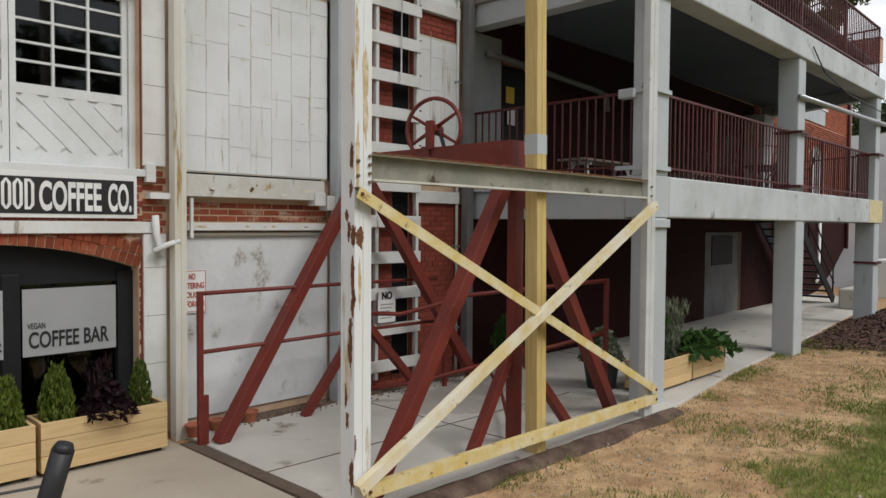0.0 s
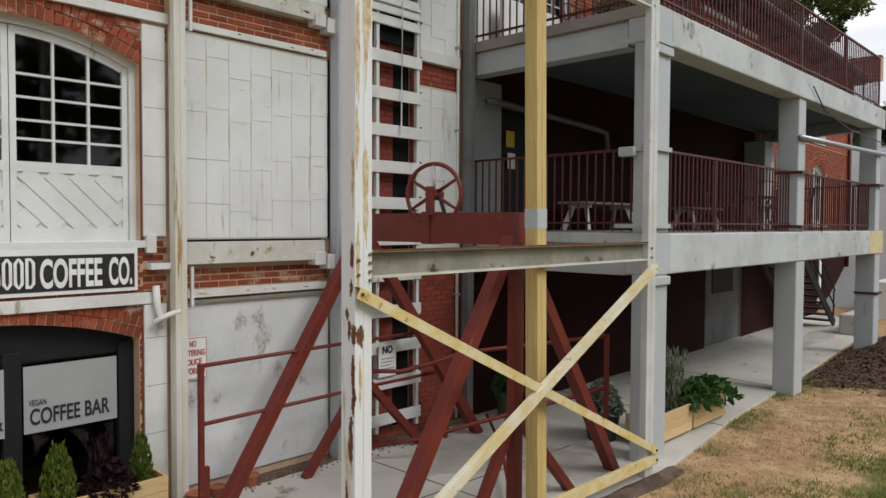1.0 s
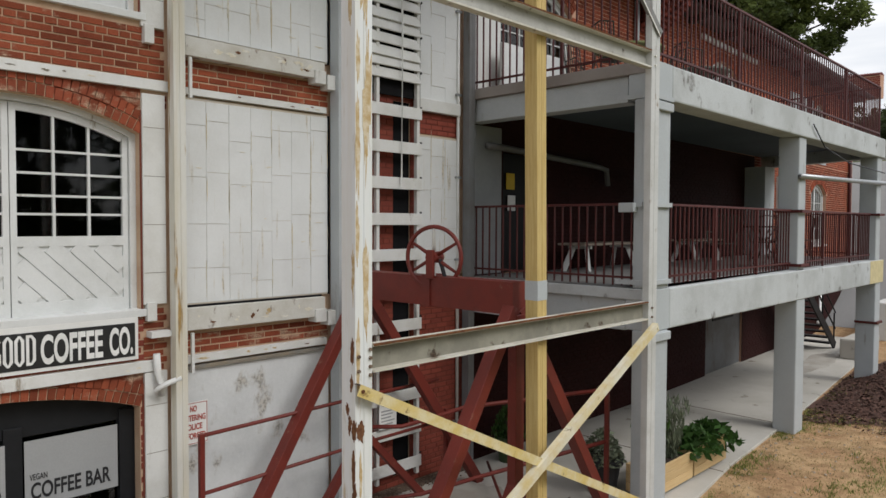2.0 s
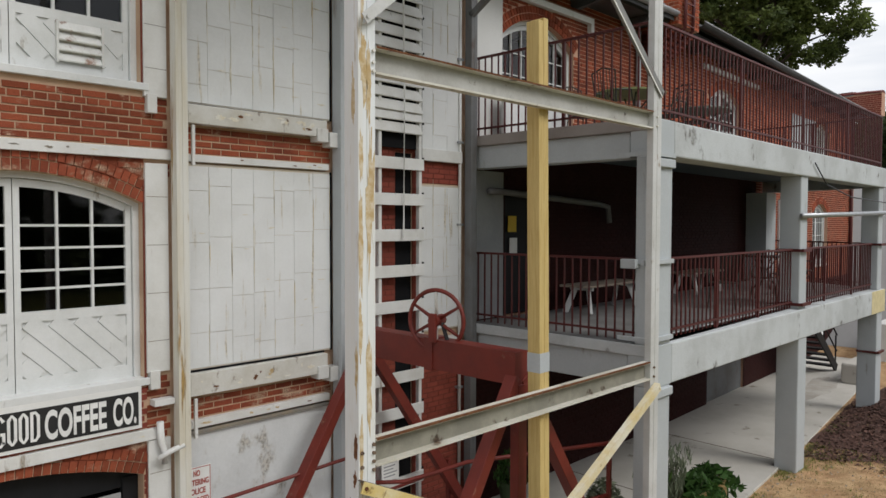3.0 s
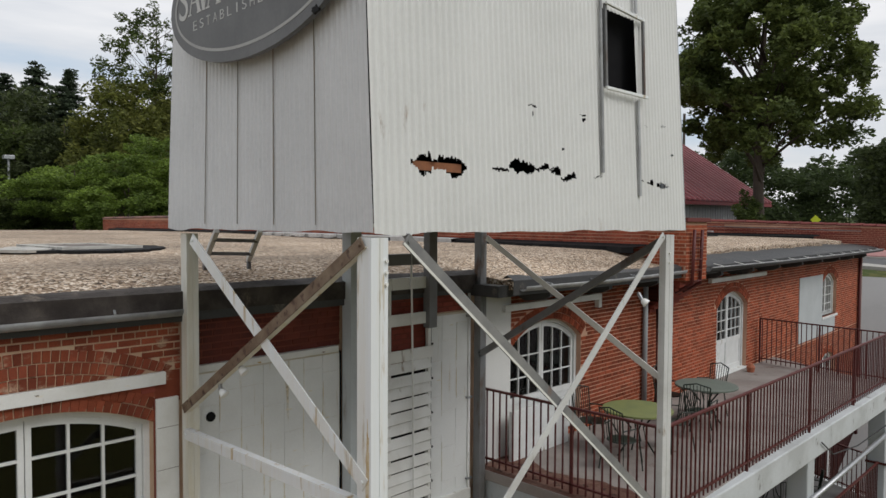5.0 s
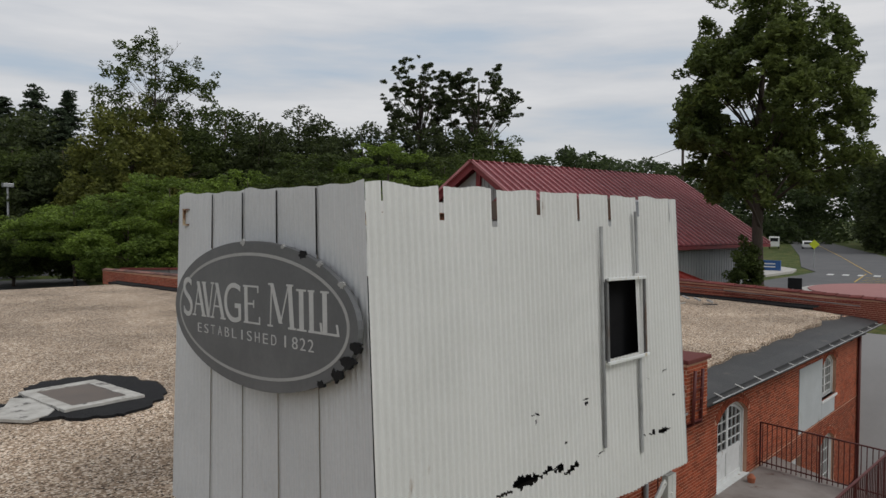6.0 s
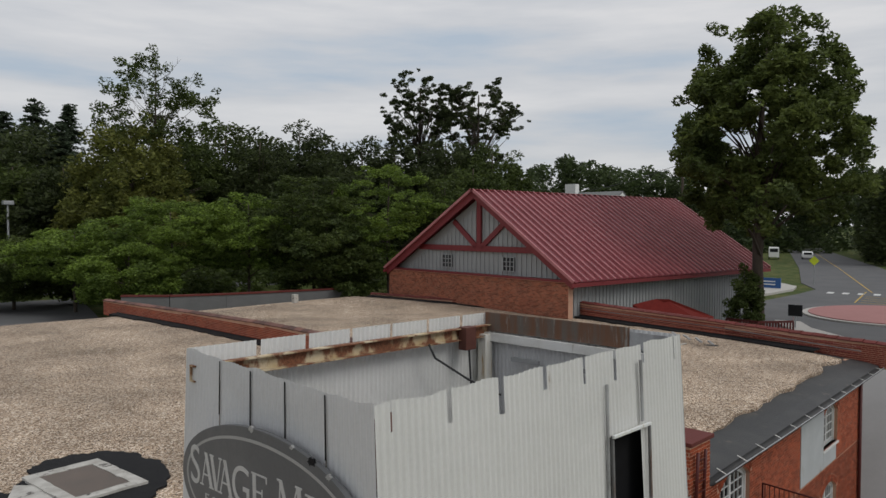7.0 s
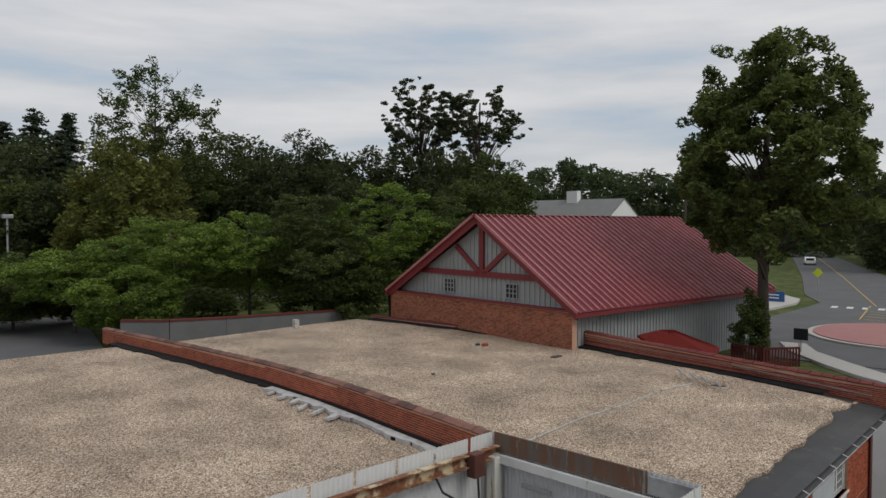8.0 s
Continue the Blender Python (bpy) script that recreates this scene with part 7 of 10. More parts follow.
# ---- parapets ----
def parapet(name, pts, z0, tops, th, label, cope=True, seed=1, cope_mat=None, bricks=None):
    """A brick parapet along plan points with a stepped or sloping top and single coping tiles."""
    w = thing(name, (*pts[0], z0), label, "parapet", kind="structure")
    pts = [Vector((*p, 0)) for p in pts]
    for (a, b), (ta, tb) in zip(zip(pts, pts[1:]), zip(tops, tops[1:])):
        d = (b - a).normalized()
        nrm = Vector((d.y, -d.x, 0)) * th / 2
        bm = B()
        vs = [bm.verts.new(c) for c in (a - nrm + Z * z0, b - nrm + Z * z0, b + nrm + Z * z0, a + nrm + Z * z0, a - nrm + Z * ta, b - nrm + Z * tb, b + nrm + Z * tb, a + nrm + Z * ta)]
        for f in ((0, 1, 2, 3), (7, 6, 5, 4), (0, 4, 5, 1), (1, 5, 6, 2), (2, 6, 7, 3), (3, 7, 4, 0)):
            bm.faces.new([vs[i] for i in f])
        body = part("body", bm, M["mortar_red"], w)
        n = (b - a).length
        for sgn in (1, -1):
            m = Matrix(((d.x * sgn, -nrm.x * sgn / (th / 2), 0, 0), (d.y * sgn, -nrm.y * sgn / (th / 2), 0, 0), (0, 0, 1, 0), (0, 0, 0, 1)))
            p0 = (a if sgn > 0 else b) + nrm * sgn
            m = Matrix.Translation((p0.x, p0.y, 0)) @ m
            lo = min(ta, tb)
            brick_field(body, (0, n, z0, lo), m, bricks or M["brick_parapet"], lambda z: [], seed=seed)
        if cope:
            k = max(1, int(n / 0.42))
            me = None
            for i in range(k):
                f = (i + 0.5) / k
                p = a.lerp(b, f)
                z = ta + (tb - ta) * f
                if me is None:
                    bm = B()
                    hw = th / 2 + 0.05
                    profile(bm, [(-hw, 0), (hw, 0), (hw, 0.04), (0.06, 0.10), (-0.06, 0.10), (-hw, 0.04)], (-n / k / 2 + 0.014, 0, 0), (n / k / 2 - 0.014, 0, 0))
                    me = bpy.data.meshes.new("coping")
                    bm.to_mesh(me)
                    bm.free()
                    me.materials.append(cope_mat or M["cope"])
                ob = new("coping", me)
                ob.parent = w
                ob.matrix_basis = Matrix.Translation(p + Z * (z + 0.004 * (i % 3)) - Vector((*pts[0][:2], z0))) @ pose(0, 0, 0, 0, 1.2 * ((i * 7) % 5 - 2), math.degrees(math.atan2(d.y, d.x)))
    return w


M["cope"] = mat("brown red coping tile", (0.17, 0.075, 0.055), 0.7, alt=(0.10, 0.05, 0.042), scale=3, bump=0.2, random_tone=0.5)
M["cope_red"] = mat("red painted coping", (0.13, 0.024, 0.018), 0.7, alt=(0.14, 0.03, 0.026), scale=2, bump=0.15, random_tone=0.2)
parapet("parapet_mid", [(13.1, 7.0), (14.25, 13.9), (15.0, 20.0), (15.3, 25.0), (15.2, 32.0), (14.8, 40.4)], 8.1, [9.02, 9.06, 9.04, 9.0, 8.92, 8.84], 0.32, "brick parapet between the two gravel roofs", seed=31)
parapet("parapet_east", [(END.x + 0.3, 6.6), (29.6, 12.7), (31.3, 21.9)], 7.9, [8.70, 8.86, 9.0], 0.34, "red coped brick parapet at the end of the roof", seed=32, cope_mat=M["cope_red"], bricks=M["brick_red"])
for k, (h0, h1) in enumerate(((8.44, 8.60), (8.56, 8.73), (8.67, 8.87))):
    bm = B()
    for (xa, ya, za), (xb, yb, zb) in (((27.98, 7.3, h0), (29.41, 12.7, h0 + (h1 - h0) * 0.6)), ((29.41, 12.7, h0 + (h1 - h0) * 0.6), (31.10, 21.8, h1))):
        bar(bm, (xa, ya, za), (xb, yb, zb), 0.05, 0.028)
    single("parapet_rib", bm, M["cope_red"] if k != 1 else M["dark_leg"], "dark red rib along the face of the parapet", "trim", kind="structure")
parapet("parapet_north", [(31.3, 21.9), (30.2, 36.5)], 7.9, [8.55, 8.45], 0.3, "low brick parapet before the barn", seed=33, cope_mat=M["cope_red"], bricks=M["brick_red"])
# tarred strips at the foot of the parapets, with ragged edges
def ragged_strip(name, pts, w, z, material, label, seed, side=-1, rough=0.5, step=0.25, rise=0.0):
    """A thin uneven band along plan points, spreading to one side; rise turns its inner edge up the wall."""
    vs_, f_ = [], []
    path = []
    for a, b in zip(pts, pts[1:]):
        a, b = Vector((*a, 0)), Vector((*b, 0))
        k = max(1, int((b - a).length / step))
        path += [(a.lerp(b, i / k), (b - a).normalized()) for i in range(k)]
    path.append((Vector((*pts[-1], 0)), path[-1][1]))
    for i, (p, d) in enumerate(path):
        nrm = Vector((d.y, -d.x, 0)) * side
        s = i * step
        wd = w * (1 + rough * (noise.noise(Vector((s * 0.5, seed, 0.0))) + 0.8 * noise.noise(Vector((s * 2.1, seed, 3.0)))))
        q = p + nrm * wd
        vs_ += [(p.x, p.y, z + rise), (p.x + nrm.x * 0.05, p.y + nrm.y * 0.05, z + 0.02), (q.x, q.y, z), (q.x, q.y, z - 0.12)]
    for i in range(len(path) - 1):
        for c in range(3):
            k = 4 * i + c
            f_.append((k, k + 4, k + 5, k + 1))
    return tagged(data_part(name, vs_, f_, material), label, "flashing", kind="structure")


WESTF = [(12.93, 7.2), (14.06, 13.9), (14.81, 20.0), (15.11, 25.0), (15.01, 32.0), (14.62, 38.5)]
ragged_strip("flashing", WESTF, 0.42, 8.345, M["rooftar"], "black tarred flashing along the parapet", 2.0, rise=0.05)
ragged_strip("flashing", [(28.62, 8.8), (29.42, 12.7), (31.05, 21.7)], 0.42, 8.34, M["rooftar"], "black tarred flashing along the end parapet", 5.0, side=-1, rise=0.07)
ragged_strip("flashing", [(31.1, 22.0), (30.05, 36.4)], 0.40, 8.36, M["rooftar"], "black tarred flashing before the barn", 8.0, side=-1, rise=0.05)
# brick pier at the end of the parapet, with corbels
pier = thing("brick_pier", (12.95, 6.55, 7.0), "red brick pier with stepped corbels at the eaves", "pier", kind="structure")
bm = B()
box(bm, 12.52, 13.38, 6.20, 6.96, 7.75, 8.84)
body = part("body", bm, M["mortar_red"], pier)
for i in range(8):
    bm = B()
    box(bm, 12.52, 13.38, 6.22 + 0.085 * (i + 1), 6.96, 7.70 - 0.075 * (i + 1), 7.75 - 0.075 * i)
    part("corbel", bm, M["brick_red"], pier)
brick_field(body, (12.52, 13.38, 7.75, 8.84), Matrix.Translation((0, 6.20, 0)), M["brick"], lambda z: [], seed=34)
brick_field(body, (0, 0.76, 7.75, 8.84), Matrix.Translation((13.38, 6.20, 0)) @ pose(0, 0, 0, 0, 0, 90), M["brick"], lambda z: [], seed=35)
brick_field(body, (0, 0.76, 7.75, 8.84), Matrix.Translation((12.52, 6.96, 0)) @ pose(0, 0, 0, 0, 0, -90), M["brick"], lambda z: [], seed=36)
bm = B()
box(bm, 12.46, 13.44, 6.14, 7.02, 8.84, 8.92)
part("cap", bm, M["cope_red"], pier, bevel=0.01)
for x in (12.70, 13.02):
    bm = B()
    tube(bm, [(x, WY - 0.1, 5.35), (x, WY - 0.1, 7.3), (x, 6.15, 7.7), (x, 6.12, 8.7)], 0.035, 8)
    single("downpipe", bm, M["rail_red"], "dark red pipe up the wall and pier", "pipe", smooth=True)
for i in range(5):
    bm = B()
    bar(bm, (12.70, 6.12, 7.75 + 0.2 * i), (13.02, 6.12, 7.75 + 0.2 * i), 0.02, 0.02)
    single("step_iron", bm, M["rail_red"], "dark red iron step on the pier", "step", "step irons")
bm = B()
tube(bm, [(12.30, WY - 0.07, 5.32), (12.30, WY - 0.07, 7.7)], 0.05, 8)
single("downpipe", bm, M["grey_steel"], "grey downpipe on the brick wall", "pipe", smooth=True)
bm = B()
tube(bm, [tuple(RO @ Vector((15.45, -0.08, z))) for z in (0, 4, 7.8)], 0.06, 8)
single("downpipe", bm, M["rail_red"], "dark red downpipe at the wall's end", "pipe", smooth=True)

# ---- gutters and eaves brackets ----
def gutter(pts, r, label, lining="gutter", reach=0.28):
    g = thing("gutter", pts[0], label, "gutter")
    bm = B()
    rings = []
    for p in pts:
        p = Vector(p)
        rings.append([bm.verts.new(p + Vector((0, -math.cos(t) * r, -math.sin(t) * r))) for t in (math.pi * k / 8 for k in range(9))])
    for a, b in zip(rings, rings[1:]):
        for k in range(8):
            bm.faces.new((a[k], a[k + 1], b[k + 1], b[k]))
    ob = part("trough", bm, M[lining], g, smooth=True)
    sol = ob.modifiers.new("thick", "SOLIDIFY")
    sol.thickness = 0.006
    n = len(pts) - 1
    for i in range(n):
        a, b = Vector(pts[i]), Vector(pts[i + 1])
        k = max(1, int((b - a).length / 1.1))
        for j in range(k):
            p = a.lerp(b, (j + 0.5) / k)
            bm = B()
            bar(bm, p + Vector((0, -r - 0.01, 0.01)), p + Vector((0.12, reach, 0.05)), 0.02, 0.012)
            part("strap", bm, M["galv"] if lining == "gutter" else M["white_steel"], g)
    return g


gutter([(-7, 6.76, 7.97), (-2, 6.76, 7.98), (3.15, 6.76, 7.98)], 0.075, "grey half-round gutter along the eaves")
gutter([(7.75, 6.22, 7.95), (10, 6.22, 7.93), (12.5, 6.22, 7.96)], 0.075, "grey half-round gutter over the upper deck")
gutter([(13.45, 6.20, 7.96), (18, eave_y(18) - 0.08, 7.93), (23, eave_y(23) - 0.08, 7.92), (END.x + 0.2, eave_y(END.x + 0.2) - 0.08, 7.93)], 0.09, "dark open gutter with white straps along the far eaves", "slate", 0.16)
bm = B()
tube(bm, [(13.45, 6.11, 7.965), (18, eave_y(18) - 0.17, 7.935), (23, eave_y(23) - 0.17, 7.925), (END.x + 0.2, eave_y(END.x + 0.2) - 0.17, 7.935)], 0.014, 6)
single("gutter_lip", bm, M["gutter"], "pale rolled lip of the far gutter", "gutter")
for x in (8.6, 10.2, 11.8, 14.6, 16.4, 18.2, 20.0, 21.8, 23.6, 25.2, 26.9):
    y1 = right_y(x)
    y0 = eave_y(x) + 0.1
    br = thing("eaves_bracket", (x, y1, 7.5), "dark timber bracket under the eaves", "bracket", "eaves brackets")
    bm = B()
    profile(bm, [(0.0, 0.0), (0.0, 0.12), (0.58, 0.12), (0.60, 0.05), (0.45, -0.02), (0.12, -0.06)], (x - 0.05, y1, 7.70), (x + 0.05, y1, 7.70))
    part("arm", bm, M["slate"], br)

M["tar_roll"] = mat("weathered black roofing felt", (0.030, 0.024, 0.021), 0.7, alt=(0.085, 0.072, 0.062), scale=2.5, amount=0.9, rust=(0.14, 0.115, 0.09), rust_amount=0.22, rust_scale=3, rust_stretch=(1, 1, 1), fine=40, bump=0.5, spec=0.25)
# tarred strip between the gravel and the west gutter, with a wavering edge
for xa, xb in ((-7.0, 3.0), (3.0, 7.6), (7.6, 12.5)):
    xs = steps((xa, xb, 0.25))
    ye = 6.262 if xa > 7 else 6.82
    rows = [[(x, ye, roof_z(x, ye + 0.1) + 0.012) for x in xs], [(x, ye + 0.12, roof_z(x, ye + 0.1) + 0.05 + 0.05 * noise.noise(Vector((x * 1.1, 7.0, 0.0)))) for x in xs],
            [(x, ye + (0.20 if xa > 7 else 0.24) + 0.14 * noise.noise(Vector((x * 1.3, 2.0, 0.0))), roof_z(x, ye + (0.2 if xa > 7 else 0.3)) + 0.022) for x in xs]]
    rows = [[(x, y, z - 0.20) for x, y, z in rows[0]]] + rows
    v, f = sheet(rows)
    tagged(data_part("roof_edge", v, f, M["slate"] if xa > 7 else M["tar_roll"]), "dark tarred strip along the gravel's edge", "roof", kind="structure")
# ---- roof hatch in its tar patch ----
def blot(cx, cy, rx, ry, turn, k=110, rough=0.10, seed=1.0):
    """Plan outline of a ragged puddle."""
    out = []
    for i in range(k):
        t = 2 * math.pi * i / k
        q = 1 + rough * (1.2 * noise.noise(Vector((math.cos(t) * 1.3, math.sin(t) * 1.3, seed))) + 0.6 * noise.noise(Vector((math.cos(t) * 5, math.sin(t) * 5, seed))) + 0.35 * noise.noise(Vector((math.cos(t) * 16, math.sin(t) * 16, seed))))
        x, y = rx * q * math.cos(t), ry * q * math.sin(t)
        out.append((cx + x * math.cos(turn) - y * math.sin(turn), cy + x * math.sin(turn) + y * math.cos(turn)))
    return out


tar = B()
slab(tar, blot(4.72, 13.75, 1.28, 1.72, radians(-12), rough=0.16), 8.2, 8.330)
single("tar_patch", tar, M["rooftar"], "black tar patch round the roof hatch", "roof patch", kind="structure")
tar = B()
slab(tar, blot(2.70, 13.9, 0.62, 0.9, 0.4, seed=4.0, rough=0.25), 8.2, 8.327)
single("tar_patch", tar, M["rooftar"], "small black tar patch on the gravel", "roof patch", kind="structure")
hatch = thing("roof_hatch", (4.55, 13.75, 8.3), "white framed skylight with a brownish pane", "skylight")
HM = Matrix.Translation((4.55, 13.72, 8.325)) @ pose(0, 0, 0, 0, 0, 5)
M["sky_white"] = mat("white roof coating", (0.46, 0.445, 0.41), 0.7, alt=(0.30, 0.285, 0.255), scale=3, amount=0.9, rust=(0.10, 0.09, 0.08), rust_amount=0.30, rust_scale=3.5, rust_stretch=(1, 1, 1), bump=0.2)
M["sky_pane"] = mat("brownish skylight pane", (0.11, 0.080, 0.060), 0.45, alt=(0.075, 0.058, 0.047), scale=0.9, amount=0.9, bump=0.04)
for q in ((-0.68, 0.68, 0.74, 0.97), (-0.68, 0.68, -0.95, -0.76), (-0.68, -0.48, -0.76, 0.74), (0.46, 0.68, -0.76, 0.74)):
    bm = B()
    n = 9
    along_x = q[1] - q[0] > q[3] - q[2]
    top, bot = [], []
    for k in range(n + 1):
        f = k / n
        w1, w2 = 0.045 * noise.noise(Vector((k * 0.7, q[0] * 5, 2.0))), 0.045 * noise.noise(Vector((k * 0.7, q[2] * 5, 6.0)))
        if along_x:
            x = q[0] + (q[1] - q[0]) * f
            top.append(((x, q[2] + w1, 0.05), (x, q[3] + w2, 0.05)))
        else:
            y = q[2] + (q[3] - q[2]) * f
            top.append(((q[0] + w1, y, 0.048), (q[1] + w2, y, 0.048)))
    va = [[bm.verts.new(p) for p in r] for r in top]
    vb = [[bm.verts.new((p[0], p[1], -0.05)) for p in r] for r in top]
    for k in range(n):
        bm.faces.new((va[k][0], va[k + 1][0], va[k + 1][1], va[k][1]))
        bm.faces.new((va[k][0], vb[k][0], vb[k + 1][0], va[k + 1][0]))
        bm.faces.new((va[k][1], va[k + 1][1], vb[k + 1][1], vb[k][1]))
    for k in (0, n):
        bm.faces.new((va[k][0], va[k][1], vb[k][1], vb[k][0]))
    bm.transform(HM)
    part("curb", bm, M["sky_white"], hatch)
bm = B()
box(bm, -0.56, 0.54, -0.84, 0.82, -0.03, 0.035)
bm.transform(HM)
part("pane", bm, M["sky_pane"], hatch)
bm = B()
slab(bm, [(3.02, 13.05), (3.40, 12.55), (3.72, 12.72), (3.90, 13.0), (3.86, 14.1), (3.60, 14.35), (3.35, 13.75), (3.05, 13.6)], 8.3, 8.345)
part("apron", bm, M["sky_white"], hatch)
# leaning white rail frame at the roof's edge above the doors
rack = thing("roof_rack", (4.1, 7.5, 8.1), "small white rail frame lying at the roof's edge", "rack")
for a, b in (((4.19, 7.04, 8.72), (4.46, 7.75, 8.36)), ((3.71, 7.10, 8.72), (3.92, 7.78, 8.36))):
    bm = B()
    bar(bm, a, b, 0.05, 0.05)
    part("rail", bm, M["dull_steel"], rack)
for a, b in (((3.76, 7.25, 8.62), (4.27, 7.25, 8.60)), ((3.86, 7.58, 8.46), (4.39, 7.58, 8.44))):
    bm = B()
    bar(bm, a, b, 0.05, 0.04)
    part("rung", bm, M["dark_leg"], rack)
for a in ((4.46, 7.75), (3.92, 7.78)):
    bm = B()
    bar(bm, (*a, 8.05), (*a, 8.40), 0.04, 0.04)
    part("post", bm, M["dark_leg"], rack)
# loose bits on the roofs
for x, y, w, d, h, m_, lab in ((24.3, 36.6, 0.3, 0.3, 0.5, "sky_white", "short white roof vent"), (27.5, 24.5, 0.32, 0.2, 0.14, "brick_red", "loose brick on the gravel"), (27.5, 20.1, 0.6, 0.25, 0.06, "slate", "loose dark board on the gravel"),
                               (27.4, 24.9, 0.25, 0.15, 0.1, "slate", "small dark offcut on the gravel")):
    bm = B()
    box(bm, x - w / 2, x + w / 2, y - d / 2, y + d / 2, roof_z(x, y) - 0.02, roof_z(x, y) + h)
    single("loose_piece", bm, M[m_], lab, "debris", bevel=0.02)
bm = B()
tube(bm, [(26.5, 13.0, roof_z(26.5, 13.0) + 0.03), (24.4, 13.35, roof_z(24.4, 13.35) + 0.02), (22, 13.25, roof_z(22, 13.2) + 0.02), (19.5, 13.4, roof_z(19.5, 13.4) + 0.02), (15.2, 13.0, roof_z(15.2, 13.0) + 0.02)], 0.028, 6)
single("roof_cable", bm, M["sky_white"], "pale cable lying across the gravel", "cable")
for i in range(4):
    bm = B()
    bar(bm, (27.9 - 0.4 * i, 14.3 - 0.7 * i, 8.5), (26.9 - 0.3 * i, 13.5 - 0.6 * i, 8.5), 0.08, 0.05)
    single("scrap_bar", bm, M["galv"], "bent grey scrap bar on the roof", "debris", "roof scrap")
M["white_coat"] = mat("greyish white roof coating", (0.46, 0.455, 0.445), 0.7, alt=(0.30, 0.29, 0.28), scale=3, amount=0.9, bump=0.2)
for k, (pts, w) in enumerate(((([(13.70, 13.0), (13.96, 14.6), (14.45, 18.5)]), 0.30), (([(14.42, 18.3), (14.72, 21.2), (14.80, 23.9)]), 0.36))):
    ragged_strip("flashing_coat", pts, w, 8.372 + 0.004 * k, M["white_coat"], "ragged white roof coating along the parapet's foot", 21.0 + k, side=-1, rough=0.75, step=0.12)
rs = random.Random(8)
for i in range(6):
    y = 19.0 + i * 0.85
    x = par_x(y) - 0.75
    bm = B()
    slab(bm, blot(x - 0.25 * rs.random(), y, 0.40, 0.07 + 0.05 * rs.random(), radians(20 + 20 * rs.random()), k=30, rough=0.5, seed=float(i)), 8.30, 8.374)
    single("coat_drip", bm, M["white_coat"], "white coating splash on the gravel", "roof patch", kind="structure")
for i in range(2):
    bm = B()
    slab(bm, blot(16.5 + 10.5 * rs.random(), 11.5 + 11 * rs.random(), 0.10 + 0.2 * rs.random(), 0.06 + 0.08 * rs.random(), 3 * rs.random(), k=24, rough=0.6, seed=40.0 + i), 8.22, 8.335)
    single("debris_patch", bm, M["slate"], "dark leaf litter on the gravel", "debris", kind="structure")

# ---- barn behind the mill ----
GD = Vector((0.0941, 0.9956, 0))      # along the gable
LD = Vector((0.9956, -0.0941, 0))     # along the ridge
BARN_M = Matrix(((LD.x, GD.x, 0, 30.8), (LD.y, GD.y, 0, 28.14), (0, 0, 1, 0), (0, 0, 0, 1)))   # local: x along ridge, y across, origin under the ridge
BL, BH, RIDGE, EV, RY = 19.3, 7.55, 14.85, 10.25, -0.55
M["barn_wall"] = mat("grey board siding", (0.30, 0.31, 0.31), 0.7, alt=(0.25, 0.26, 0.26), scale=0.8, fine=30, bump=0.15, random_tone=0.12)
M["barn_roof"] = mat("dark red metal roofing", (0.150, 0.027, 0.034), 0.42, 0.0, alt=(0.12, 0.023, 0.029), scale=0.5, fine=20, bump=0.03, spec=0.5)
# lighter red puts the sky's reflection on the ribs into their colour
M["barn_seam"] = mat("red roof seams lightened as sky glint", (0.40, 0.15, 0.155), 0.4, alt=(0.28, 0.09, 0.095), scale=1, bump=0)
M["barn_trim"] = mat("red painted trim", (0.17, 0.022, 0.025), 0.55, bump=0.05)
barn = thing("barn", (30.8, 28.14, 6.5), "long grey barn with a red metal roof", "building")


def barn_part(name, bm, material, label="", parent=None):
    bm.transform(BARN_M)
    return part(name, bm, material, parent or barn, label)


b = B()
box(b, 0.1, BL, -BH + 0.3, BH - 0.3, 5.6, EV + 0.1)
vs = [b.verts.new(c) for c in ((0.1, -BH + 0.3, EV + 0.1), (0.1, BH - 0.3, EV + 0.1), (0.1, RY, RIDGE - 0.25), (BL, -BH + 0.3, EV + 0.1), (BL, BH - 0.3, EV + 0.1), (BL, RY, RIDGE - 0.25))]
for f in ((0, 1, 2), (5, 4, 3), (0, 2, 5, 3), (1, 4, 5, 2)):
    b.faces.new([vs[i] for i in f])
barn_wall = barn_part("wall", b, M["barn_wall"])
